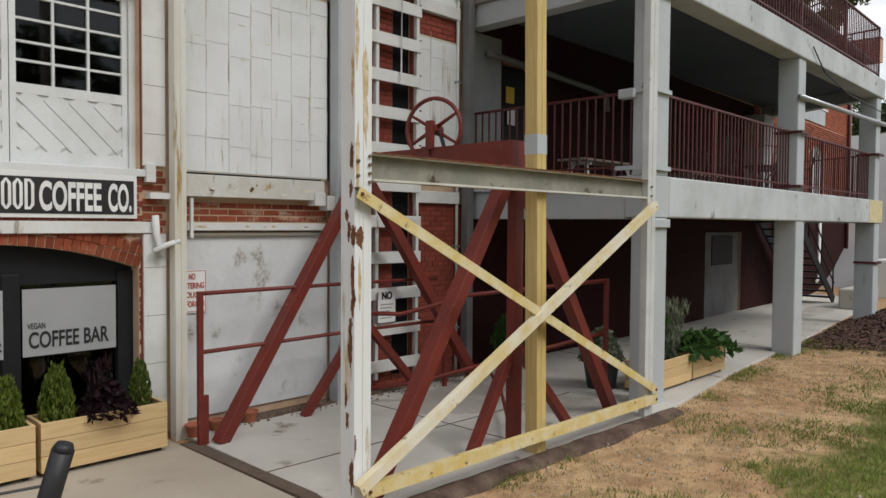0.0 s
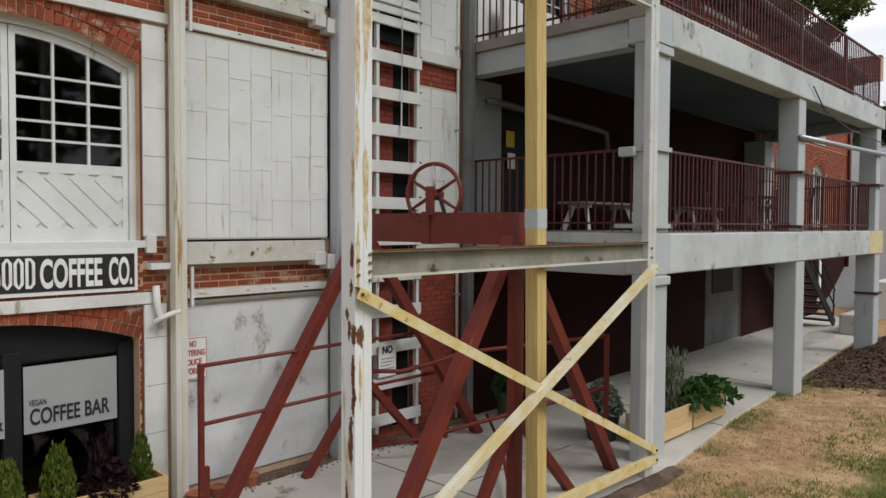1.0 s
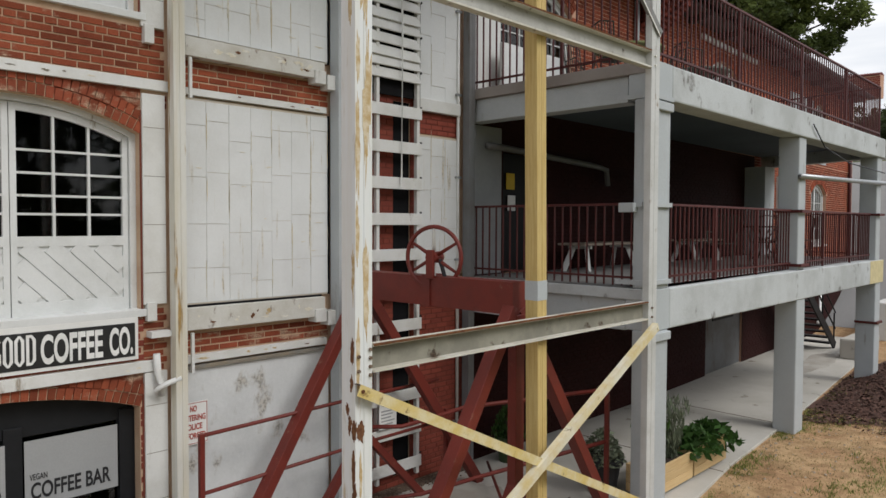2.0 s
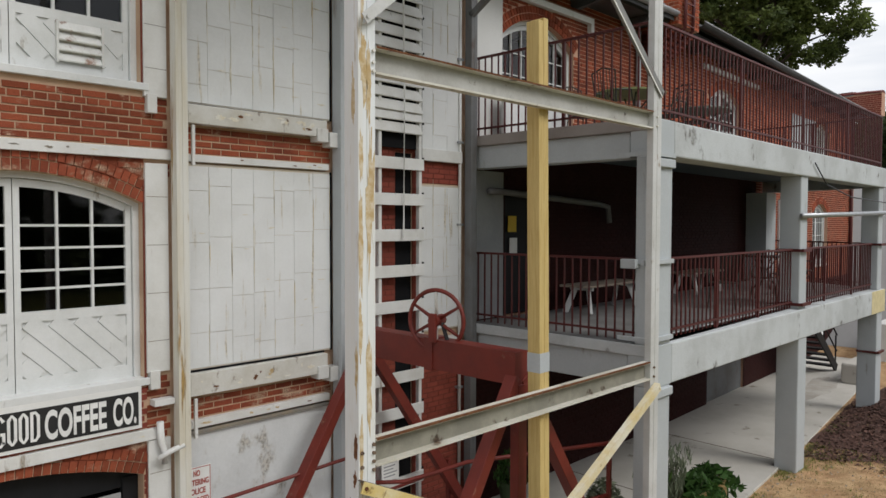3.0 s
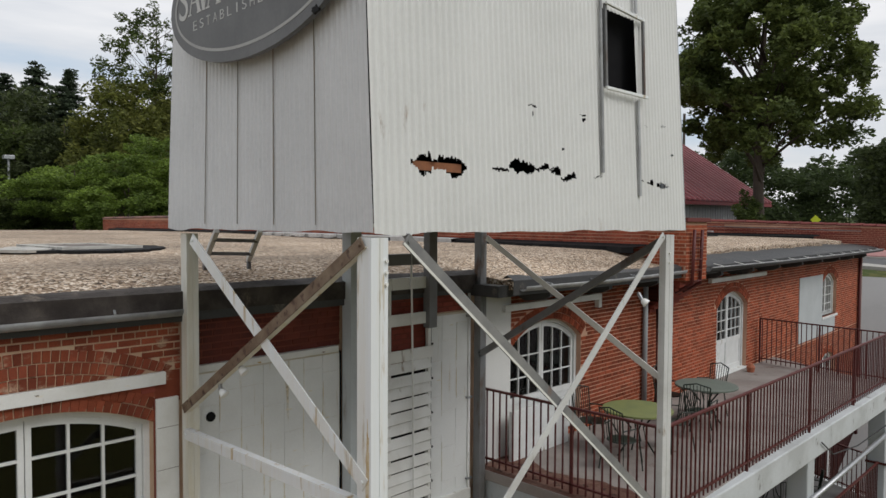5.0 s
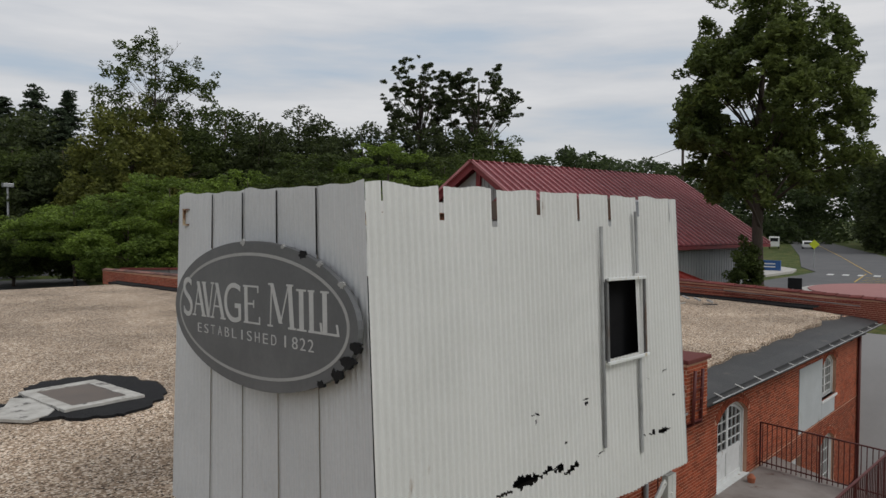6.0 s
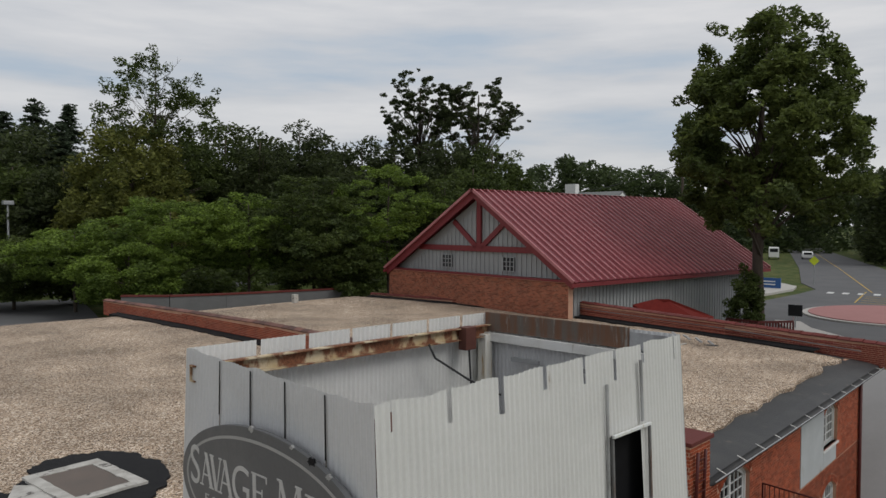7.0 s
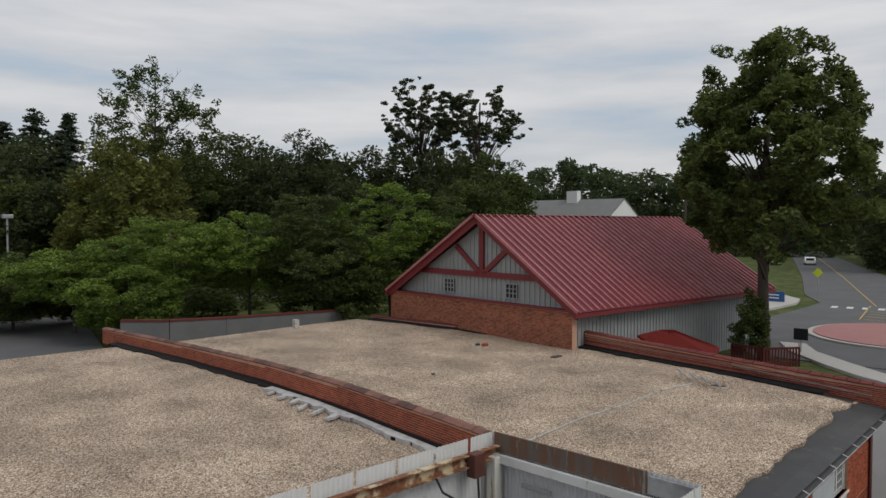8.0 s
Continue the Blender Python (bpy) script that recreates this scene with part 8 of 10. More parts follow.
for s in (-1, 1):
    b = B()
    ey, ez = s * (BH + 0.35), EV - 0.2
    nn = Vector((0, s * (RIDGE - ez), abs(ey - RY))).normalized()
    vs = [b.verts.new(Vector(c)) for c in ((-0.4, RY, RIDGE), (BL + 0.4, RY, RIDGE), (BL + 0.4, ey, ez), (-0.4, ey, ez))]
    vt = [b.verts.new(v.co + nn * 0.12) for v in vs]
    b.faces.new(vs)
    b.faces.new(vt[::-1])
    for i in range(4):
        b.faces.new((vs[i], vs[(i + 1) % 4], vt[(i + 1) % 4], vt[i]))
    roof = barn_part("roof", b, M["barn_roof"])
    b = B()
    cnt = int(BL / 0.52)
    for i in range(cnt + 1):
        x = -0.6 + (BL + 1.2) * i / cnt
        p0, p1 = Vector((x, RY, RIDGE)) + nn * 0.14, Vector((x, ey, ez)) + nn * 0.14
        bar(b, p0, p1, 0.09, 0.15, up=nn)
    barn_part("seam_rib", b, M["barn_seam"], parent=roof)
    b = B()
    bar(b, (-0.42, RY, RIDGE - 0.1), (-0.42, ey, ez - 0.1), 0.1, 0.42)
    barn_part("bargeboard", b, M["barn_trim"])
    b = B()
    bar(b, (-0.7, ey, ez - 0.06), (BL + 0.7, ey, ez - 0.06), 0.14, 0.2)
    barn_part("gutter", b, M["barn_trim"])
b = B()
bar(b, (-0.7, RY, RIDGE + 0.12), (BL + 0.7, RY, RIDGE + 0.12), 0.34, 0.06)
barn_part("ridge_cap", b, M["barn_trim"])
for a, c, w in (((0, -4.9, 11.62), (0, 4.9, 11.62), 0.32), ((0, RY, 11.7), (0, RY, RIDGE - 0.4), 0.34), ((0, RY + 0.2, 11.7), (0, RY + 2.2, 13.2), 0.30), ((0, RY - 0.2, 11.7), (0, RY - 2.2, 13.2), 0.30)):
    b = B()
    bar(b, a, c, 0.12, w, up=(0, 0, 1) if a[1] != c[1] else (0, 1, 0))
    barn_part("gable_timber", b, M["barn_trim"], "red painted timber")
b = B()
for i in range(40):
    y = -BH + 0.5 + i * (2 * BH - 1.0) / 39
    top = RIDGE - 0.6 - (RIDGE - EV) * abs(y - RY) / (BH + (0.5 if y > RY else -0.5))
    if top > 9.0:
        bar(b, (0.08, y, 8.9), (0.08, y, top), 0.05, 0.05)
for i in range(64):
    x = 0.3 + i * (BL - 0.5) / 63
    bar(b, (x, -BH + 0.28, 6.0), (x, -BH + 0.28, EV - 0.1), 0.05, 0.04)
tagged(barn_part("siding", b, M["barn_wall"], parent=barn_wall), kind="stuff")
for y in (2.3, -2.9):
    w = B()
    box(w, 0.02, 0.10, y - 0.42, y + 0.42, 10.45, 11.2)
    win = barn_part("window", w, M["black"])
    w = B()
    for k in (-0.42, -0.14, 0.14, 0.42):
        bar(w, (0.0, y + k, 10.42), (0.0, y + k, 11.22), 0.05, 0.05)
    for z in (10.44, 10.7, 10.95, 11.2):
        bar(w, (0.0, y - 0.42, z), (0.0, y + 0.42, z), 0.04, 0.04)
    barn_part("frame", w, M["barn_wall"], parent=win)
b = B()
box(b, -0.35, 0.0, -BH + 0.1, BH + 0.2, 7.2, 10.1)
barn_base = barn_part("brick_base", b, M["mortar_red"], "low red brick wall")
b = B()
box(b, -0.46, 0.02, -BH + 0.05, BH + 0.25, 10.1, 10.2)
barn_part("ledge", b, M["barn_trim"], "red ledge over the brick base")
M["brick_barn"] = mat("brown red brick", (0.30, 0.095, 0.052), 0.85, alt=(0.20, 0.062, 0.038), scale=1.2, amount=0.8, fine=60, bump=0.3, island=0.55, spec=0.2)
brick_field(barn_base, (-BH - 0.2, BH - 0.1, 8.05, 10.1), BARN_M @ Matrix.Translation((-0.351, 0, 0)) @ pose(0, 0, 0, 0, 0, -90), M["brick_barn"], lambda z: [])

# ---- trees ----
M["bark"] = mat("grey brown bark", (0.075, 0.058, 0.045), 0.95, alt=(0.045, 0.036, 0.03), scale=5, stretch=(2, 2, 0.4), fine=40, bump=0.6)


def leaf_material(name, c1, c2):
    m = mat(name, c1, 0.6, alt=c2, scale=0.35, amount=0.9, fine=4.0, fine_amount=0.3, bump=0, island=0.5, spec=0.25)
    n, l = m.node_tree.nodes, m.node_tree.links
    bs, out = n["Principled BSDF"], n["Material Output"]
    tr, mx = n.new("ShaderNodeBsdfTranslucent"), n.new("ShaderNodeMixShader")
    l.new(bs.inputs["Base Color"].links[0].from_socket, tr.inputs["Color"])
    mx.inputs["Fac"].default_value = 0.45
    l.new(bs.outputs["BSDF"], mx.inputs[1])
    l.new(tr.outputs["BSDF"], mx.inputs[2])
    l.new(mx.outputs["Shader"], out.inputs["Surface"])
    return m


LEAF = {"oak": leaf_material("dark oak leaves", (0.135, 0.170, 0.044), (0.062, 0.088, 0.025)),
        "locust": leaf_material("fresh locust leaves", (0.185, 0.265, 0.045), (0.085, 0.130, 0.028)),
        "dull": leaf_material("deep shade leaves", (0.064, 0.082, 0.028), (0.036, 0.050, 0.018)),
        "mid": leaf_material("olive green leaves", (0.090, 0.120, 0.030), (0.046, 0.068, 0.020)),
        "far": leaf_material("far dark green leaves", (0.072, 0.100, 0.036), (0.046, 0.066, 0.026)),
        "gold": leaf_material("yellowing green leaves", (0.185, 0.195, 0.045), (0.095, 0.115, 0.030)),
        "needle": leaf_material("dark pine needles", (0.072, 0.098, 0.056), (0.050, 0.072, 0.042))}


def leaf_cloud(seed, blobs, count, size, flat=0.5):
    """Many small leaf blades scattered through overlapping blobs (centre, radii): corner points, four a leaf."""
    rs = np.random.RandomState(seed)
    c, r = np.array([b[0][:] for b in blobs]), np.array([b[1] for b in blobs])
    w = (r[:, 0] * r[:, 1] * r[:, 2]) ** 0.7
    idx = rs.choice(len(c), count, p=w / w.sum())
    d = rs.normal(size=(count, 3))
    d /= np.linalg.norm(d, axis=1)[:, None]
    p = c[idx] + d * r[idx] * (0.30 + 0.75 * rs.rand(count, 1) ** 0.5)
    a = rs.normal(size=(count, 3)) * (1, 1, flat)
    a /= np.linalg.norm(a, axis=1)[:, None]
    n = rs.normal(size=(count, 3)) * (1.0 if flat > 0.4 else 0.6)
    n[:, 2] += 0.5
    b = np.cross(a, n)
    b /= np.linalg.norm(b, axis=1)[:, None]
    s = size * (0.55 + 0.9 * rs.rand(count, 1))
    return np.stack([p - a * s, p + b * s * 0.45 - a * s * 0.1, p + a * s, p - b * s * 0.45 - a * s * 0.1], 1).reshape(-1, 3)


def leaf_mesh(name, co, material, parent=None, label="", kind=""):
    n = len(co) // 4
    me = bpy.data.meshes.new(name)
    me.vertices.add(4 * n)
    me.vertices.foreach_set("co", co.astype(np.float32).ravel())
    me.loops.add(4 * n)
    me.loops.foreach_set("vertex_index", np.arange(4 * n, dtype=np.int32))
    me.polygons.add(n)
    me.polygons.foreach_set("loop_start", np.arange(0, 4 * n, 4, dtype=np.int32))
    me.update(calc_edges=True)
    me.materials.append(material)
    ob = new(name, me)
    if parent is not None:
        ob.parent = parent
        ob.matrix_parent_inverse = wmat(parent).inverted()
    return tagged(ob, label=label, kind=kind)


# half width of a crown at a share f of its height, by habit
HABIT = {"round": lambda f: math.sin(math.pi * min(0.97, 0.16 + 0.80 * f)) ** 0.7,
         "broad": lambda f: float(np.interp(f, (0, 0.08, 0.16, 0.27, 0.40, 0.50, 0.60, 0.72, 0.82, 0.91, 1.0), (0.40, 0.66, 0.84, 0.95, 1.0, 0.95, 0.84, 0.74, 0.62, 0.42, 0.16))),
         "ragged": lambda f: float(np.interp(f, (0, 0.3, 0.65, 0.85, 0.95, 1.0), (0.55, 0.85, 1.0, 0.85, 0.6, 0.3))),
         "umbrella": lambda f: float(np.interp(f, (0, 0.3, 0.6, 0.8, 1.0), (0.35, 0.60, 1.0, 0.95, 0.55))),
         "layers": lambda f: 0.80 + 0.30 * f if f < 0.6 else 0.98 - (f - 0.6) * 1.5}


def tree(name, at, height, width, kind, label, leaves=6000, size=0.28, trunk=0.3, clear=0.25, seed=1, clumps=300, radius=0.5, grain=2.0, gap=0.0, flat=1.0, limbs=26, lean=0.0, group="", shape="round", squash=0.8, twigs=0):
    """A tapered trunk with limbs, and a crown of leaf clumps that fills its habit unevenly, with gaps where a slow noise leaves it bare."""
    rng = random.Random(seed)
    at = Vector(at)
    t = thing(name, at, label, "tree", group)
    bm = B()
    top = at + Vector((lean * height, -lean * height, height * 0.92))
    mid = at.lerp(top, 0.5) + Vector((rng.uniform(-0.02, 0.02) * height, rng.uniform(-0.02, 0.02) * height, 0))
    tube(bm, [at - Z * 0.3, at + (mid - at) * 0.12, at + (mid - at) * 0.6, mid, mid.lerp(top, 0.5), top], trunk, 9, trunk * 0.16)
    shift = Vector((seed * 3.7, seed * 1.9, seed * 0.7))
    spots = []
    for _ in range(clumps * 60):
        if len(spots) >= clumps:
            break
        f = rng.random()
        wd = HABIT[shape](f)
        an, r = rng.random() * 6.283, math.sqrt(rng.random())
        if rng.random() > wd * wd:
            continue
        out = Vector((math.cos(an), math.sin(an), 0))
        edge = 1 + 0.30 * noise.noise(out * 1.7 + Vector((0, 0, f * 4)) + shift)
        h = clear + (1 - clear) * f
        c = at.lerp(top, h) + out * (width / 2 * wd * edge * r)
        c.z = at.z + height * h * 0.98 + height * 0.035 * noise.noise(out * 2.3 * r + shift)
        q = Vector((c.x / grain, c.y / grain, c.z / (grain * flat)))
        d = noise.noise(q + shift) + 0.5 * noise.noise(q * 2.2 + shift) + 0.30 * (r - 0.6)
        if d < gap:
            continue
        spots.append((c, h, r))
    for c, h, r in spots[:limbs]:
        start = at.lerp(top, max(0.10, h * (0.84 if r < 0.5 else 0.70)))
        bend = start.lerp(c, 0.5) + Z * 0.12 * (c - start).length
        tube(bm, [start, bend, c], trunk * 0.34 * (1.2 - h), 5, trunk * 0.05)
    for k in range(twigs):
        an = rng.random() * 6.283
        p = at.lerp(top, 0.72 + 0.26 * rng.random())
        d = Vector((math.cos(an), math.sin(an), 0)) * width * (0.16 + 0.16 * rng.random())
        q = p + d * 0.5 + Z * height * 0.04
        r_ = p + d + Z * height * (0.06 + 0.06 * rng.random())
        tube(bm, [p, q, r_], trunk * 0.14, 5, trunk * 0.03)
        for s in (0.3, 0.7):
            w = q.lerp(r_, s)
            tube(bm, [w, w + Vector((rng.uniform(-1, 1), rng.uniform(-1, 1), 1.6)) * height * 0.022], trunk * 0.06, 4, trunk * 0.02)
    part("trunk", bm, M["bark"], t, smooth=True)
    fine = []
    for c, h, r in spots:
        s = radius * (0.55 + 0.9 * rng.random())
        fine.append((c, (s, s, s * squash)))
    leaf_mesh("crown", leaf_cloud(seed, fine, leaves, size, 0.35 if flat < 0.6 else 0.6), LEAF[kind], t)
    return t


def conifer(at, height, width, label, seed):
    """A straight trunk with whorls of drooping boughs, each bough a tapering flat spray of needles."""
    rng = random.Random(seed)
    at = Vector(at)
    t = thing("pine_tree", at, label, "tree", "pines")
    bm = B()
    tube(bm, [at - Z * 0.3, at + Z * height * 0.5, at + Z * height], 0.35, 8, 0.04)
    sprays = []
    z, k = 0.12 * height, 0
    while z < height * 0.985:
        f = z / height
        reach = width / 2 * ((1 - f) ** 0.8 * 1.05 + 0.05)
        for j in range(7):
            an = 6.283 * j / 7 + k * 0.9 + rng.uniform(-0.4, 0.4)
            ln = reach * rng.uniform(0.62, 1.12)
            out = Vector((math.cos(an), math.sin(an), 0))
            a = at + Z * min(height * 0.99, z + height * rng.uniform(-0.03, 0.03))
            tip = a + out * ln + Z * ln * (0.30 * f - 0.20)
            tube(bm, [a, a.lerp(tip, 0.5) + Z * 0.06 * ln, tip], 0.07 * (1.2 - f), 4, 0.02)
            n = max(2, int(ln / 0.7))
            for i in range(n):
                s = (i + 0.7) / n
                r = (0.45 + 0.55 * (1 - abs(s - 0.55))) * (0.45 + 0.65 * (1 - f))
                sprays.append((a.lerp(tip, s) + Vector((rng.uniform(-0.3, 0.3), rng.uniform(-0.3, 0.3), 0.06 * ln * (1 - s))), (r, r, r * 0.42)))
        z += height * 0.032 * (1.15 - 0.6 * f)
        k += 1
    part("trunk", bm, M["bark"], t, smooth=True)
    leaf_mesh("crown", leaf_cloud(seed, sprays, 34000, 0.26, 0.35), LEAF["needle"], t)
    return t


tree("oak_tree", (43.26, 16.55, 6.45), 20.4, 11.4, "oak", "tall broad oak with a dark green crown", leaves=72000, size=0.15, trunk=0.42, clear=0.30, seed=8, clumps=800, radius=0.46, grain=2.3, gap=0.10, shape="broad", limbs=46, lean=0.014)
for i, (x, y, h, w, k) in enumerate(((15.6, 60.8, 5.0, 8.0, "mid"), (18.3, 55.8, 6.6, 9.4, "locust"), (23.9, 52.5, 8.6, 12.2, "locust"), (28.5, 49.1, 9.0, 11.1, "locust"), (32.0, 45.6, 10.4, 10.2, "mid"), (37.2, 42.8, 11.3, 11.4, "locust"),
                                     (41.1, 40.5, 10.3, 8.1, "mid"), (30.8, 42.3, 7.1, 7.8, "mid"), (19.5, 49.1, 5.6, 7.2, "locust"))):
    tree("locust_tree", (x, y, 6.4), h, w, k, "spreading green locust tree behind the mill", leaves=30000, size=0.115, trunk=0.16, clear=0.40 if i in (1, 2, 3, 4) else 0.24, seed=20 + i, clumps=420, radius=0.50, grain=2.2, gap=0.02, flat=0.34, shape="layers", squash=0.42, group="locust trees", limbs=22)
for i, (x, y, h, w) in enumerate(((30.8, 108.4, 23.6, 15), (36.5, 113.0, 24.3, 12), (27.0, 108.4, 21.6, 13), (31.8, 102.0, 19.7, 13))):
    conifer((x, y, 6.5), h, w, "dark pine in the distant wood", 40 + i)
tree("tall_tree", (35.6, 81.2, 6.5), 26.3, 14.4, "mid", "tall tree with a thin ragged top", leaves=15000, size=0.2, trunk=0.32, clear=0.2, seed=51, clumps=330, radius=0.62, grain=2.6, gap=0.06, shape="ragged", limbs=60, twigs=18)
tree("yellowing_tree", (31.6, 78.6, 6.5), 19.0, 13.0, "gold", "broad yellowing tree before the wood", leaves=24000, size=0.24, trunk=0.35, clear=0.05, seed=53, clumps=420, radius=0.85, grain=2.6, gap=-0.05, shape="round")
for i, (x, y, h, w, k) in enumerate(((47.2, 86.7, 20.4, 13.5, "mid"), (56.4, 83.4, 20.9, 15.6, "dull"), (60.7, 75.3, 18.7, 12.3, "dull"), (61.4, 69.4, 18.5, 9.7, "dull"), (67.6, 66.3, 19.0, 13.3, "dull"), (72.0, 62.0, 18.4, 12.5, "mid"),
                                     (42.5, 85.8, 17.7, 10.2, "mid"), (47.9, 79.4, 18.3, 11.5, "dull"), (52.9, 71.2, 15.3, 11.3, "dull"), (23.9, 92.7, 14.2, 13.8, "mid"), (27.9, 88.4, 14.2, 11.9, "dull"), (64.2, 58.3, 14.5, 12.2, "mid"))):
    tree("wood_tree", (x, y, 6.5), h, w, k, "dark broadleaf tree at the wood's edge", leaves=20000, size=0.24, trunk=0.35, clear=0.05, seed=60 + i, clumps=380, radius=0.85, grain=2.8, gap=-0.08, group="wood edge trees", shape="broad" if i % 2 else "round")
for i, (x, y, h, w) in enumerate(((76.3, 80.2, 30.0, 12.5), (79.5, 71.1, 28.0, 13.5))):
    tree("gaunt_tree", (x, y, 6.5), h, w, "dull", "gaunt tall tree with tufted open branches", leaves=20000, size=0.19, trunk=0.62, clear=0.48, seed=83 + i, clumps=380, radius=0.42, grain=2.8, gap=0.17, flat=0.7, group="gaunt trees", squash=0.6, shape="umbrella", limbs=60)
tree("bush", (41.9, 16.9, 6.4), 4.3, 1.9, "mid", "small leafy bush beside the barn", leaves=9000, size=0.09, trunk=0.07, clear=0.12, seed=91, clumps=90, radius=0.28, grain=0.9, gap=-0.15)
# distant woods
rw = random.Random(77)


def woods(name, count, place, size, leaves, kind, label):
    bl = []
    for _ in range(count):
        x, y, z, r = place()
        bl.append((Vector((x, y, z)), (r, r, r * 0.8)))
    return tagged(leaf_mesh(name, leaf_cloud(count, bl, leaves, size), LEAF[kind]), label, "woods", kind="stuff")


def belt(a0, a1, d0, d1, height, r0, r1):
    """A place in a belt of trees seen from the yard, between two bearings and distances."""
    def place():
        a, d = radians(rw.uniform(a0, a1)), rw.uniform(d0, d1)
        x, y = d * math.cos(a), d * math.sin(a)
        lift = 0.85 + 0.3 * noise.noise(Vector((a * 14, 3.0, 1.0)))
        r = rw.uniform(r0, r1)
        return x, y, max(6.0, ground_z(x, y)) + rw.random() * (height - r * 0.6) * lift, r
    return place


woods("woodland", 620, belt(44, 84, 98, 126, 21.0, 1.6, 3.4), 0.34, 120000, "dull", "dark dense wood behind the car park")
woods("far_woodland", 420, belt(14, 46, 190, 270, 27.5, 2.5, 4.5), 0.7, 75000, "far", "dark green wooded hill in the distance")
woods("undergrowth", 120, belt(44, 84, 64, 90, 5.5, 1.0, 2.0), 0.24, 40000, "mid", "green undergrowth below the wood")
woods("roadside_trees", 150, lambda: (lambda x: (x, x * rw.uniform(0.165, 0.25), 8 + rw.random() * 14, rw.uniform(1.8, 3.2)))(rw.uniform(130, 190)), 0.45, 40000, "dull", "dark trees along the road")
# added behind the camera, out of view, to darken the window reflections
woods("river_woods", 150, lambda: (rw.uniform(-50, 60), rw.uniform(-46, -34), rw.random() * 13, rw.uniform(2.5, 4.5)), 1.0, 16000, "dull", "unseen dark woods added for the windows to reflect")

# ---- road, roundabout, verge ----
M["asphalt"] = mat("worn asphalt", (0.086, 0.086, 0.088), 0.85, alt=(0.125, 0.123, 0.122), scale=0.3, fine=25, bump=0.15)
M["kerb"] = mat("pale kerb concrete", (0.42, 0.40, 0.37), 0.85, fine=20, bump=0.1)
M["pink"] = mat("pink brick paving", (0.33, 0.155, 0.145), 0.85, alt=(0.28, 0.13, 0.12), scale=0.8, fine=12, bump=0.1)
M["line_white"] = mat("white road paint", (0.62, 0.62, 0.60), 0.7, bump=0)
M["line_yellow"] = mat("yellow road paint", (0.55, 0.36, 0.06), 0.7, bump=0)
rd = B()
slab(rd, [(44, 18.5), (52, 21.5), (62, 23.5), (72, 23.6), (78, 24.0), (86, 28), (116, 38), (172, 58), (300, 104), (310, 88), (205, 60), (125, 29), (88, 17), (78, 8), (72, -6), (66, -40), (52, -40), (50, -6), (45, 8)], 6.2, 6.58)
single("road", rd, M["asphalt"], "grey asphalt street and roundabout", "road", kind="structure")
rd2 = B()
slab(rd2, [(4, 52), (12, 66), (20, 72), (34, 70), (60, 62), (62, 66), (36, 76), (20, 92), (40, 120), (34, 124), (12, 92), (-6, 60)], 6.2, 6.57)
slab(rd2, [(2, 45), (15.5, 43.0), (17.0, 46.5), (19, 54), (22, 66), (4, 70)], 6.2, 6.60)
single("road", rd2, M["asphalt"], "grey car park road behind the mill", "road", kind="structure")
isl = B()
slab(isl, [(58.2 + 6.6 * math.cos(t), 12.6 + 6.0 * math.sin(t)) for t in (2 * math.pi * k / 40 for k in range(40))], 6.4, 6.70)
single("roundabout_island", isl, M["kerb"], "pale kerb ring of the roundabout", "kerb", kind="structure")
isl = B()
slab(isl, [(58.2 + 6.2 * math.cos(t), 12.6 + 5.6 * math.sin(t)) for t in (2 * math.pi * k / 40 for k in range(40))], 6.5, 6.76)
single("roundabout_paving", isl, M["pink"], "pink paved centre of the roundabout", "pavement", kind="structure")
sw_ = B()
slab(sw_, [(58, 24.6), (64, 25.4), (70, 25.2), (75, 25.2), (79, 26.2), (82, 28.6), (84, 30.5), (80, 30), (76, 28.6), (70, 27.6), (60, 27.2)], 6.3, 6.72)
single("pavement", sw_, M["kerb"], "pale pavement at the street corner", "pavement", kind="structure")
sw_ = B()
slab(sw_, [(49.6, 17.9), (46.6, 16.3), (43.2, 13.2), (41.3, 11.1), (39.6, 8.5), (40.9, 7.7), (42.7, 10.1), (44.6, 12.2), (47.3, 14.9), (50.0, 16.4)], 6.3, 6.68)
single("pavement", sw_, M["kerb"], "pale pavement below the oak", "pavement", kind="structure")
mk = B()
for i in range(13):
    bar(mk, (74.0 + 0.27 * i, 21.6 - 1.25 * i, 6.59), (75.6 + 0.27 * i, 21.9 - 1.25 * i, 6.59), 0.55, 0.012)
single("road_marking", mk, M["line_white"], "white zebra bars across the street", "road marking", kind="structure")
mk = B()
for a, b in (((66.5, 17.5), (78, 19.5)), ((66, 13.6), (78, 16.6)), ((68, 14.5), (69, 17.6)), ((70, 15), (71, 17.9)), ((72, 15.4), (73, 18.3)), ((66.5, 14), (66.8, 17.3)), ((78, 19.0), (120, 33.6)), ((120, 33.6), (205, 64.0))):
    bar(mk, (*a, 6.59), (*b, 6.59), 0.10, 0.012)
single("road_marking", mk, M["line_yellow"], "yellow hatching before the roundabout", "road marking", kind="structure")

# ---- retaining wall and sheds behind the roof ----
M["wall_grey"] = mat("dull grey wall", (0.14, 0.14, 0.14), 0.85, alt=(0.10, 0.10, 0.10), scale=0.8, fine=20, bump=0.15)
rw_ = thing("retaining_wall", (17, 46, 6.4), "grey retaining wall with a red coping", "wall", kind="structure")
pts = [(17.6, 45.5), (19.7, 43.4), (22.8, 42.15), (26.5, 41.2), (30.7, 40.2)]
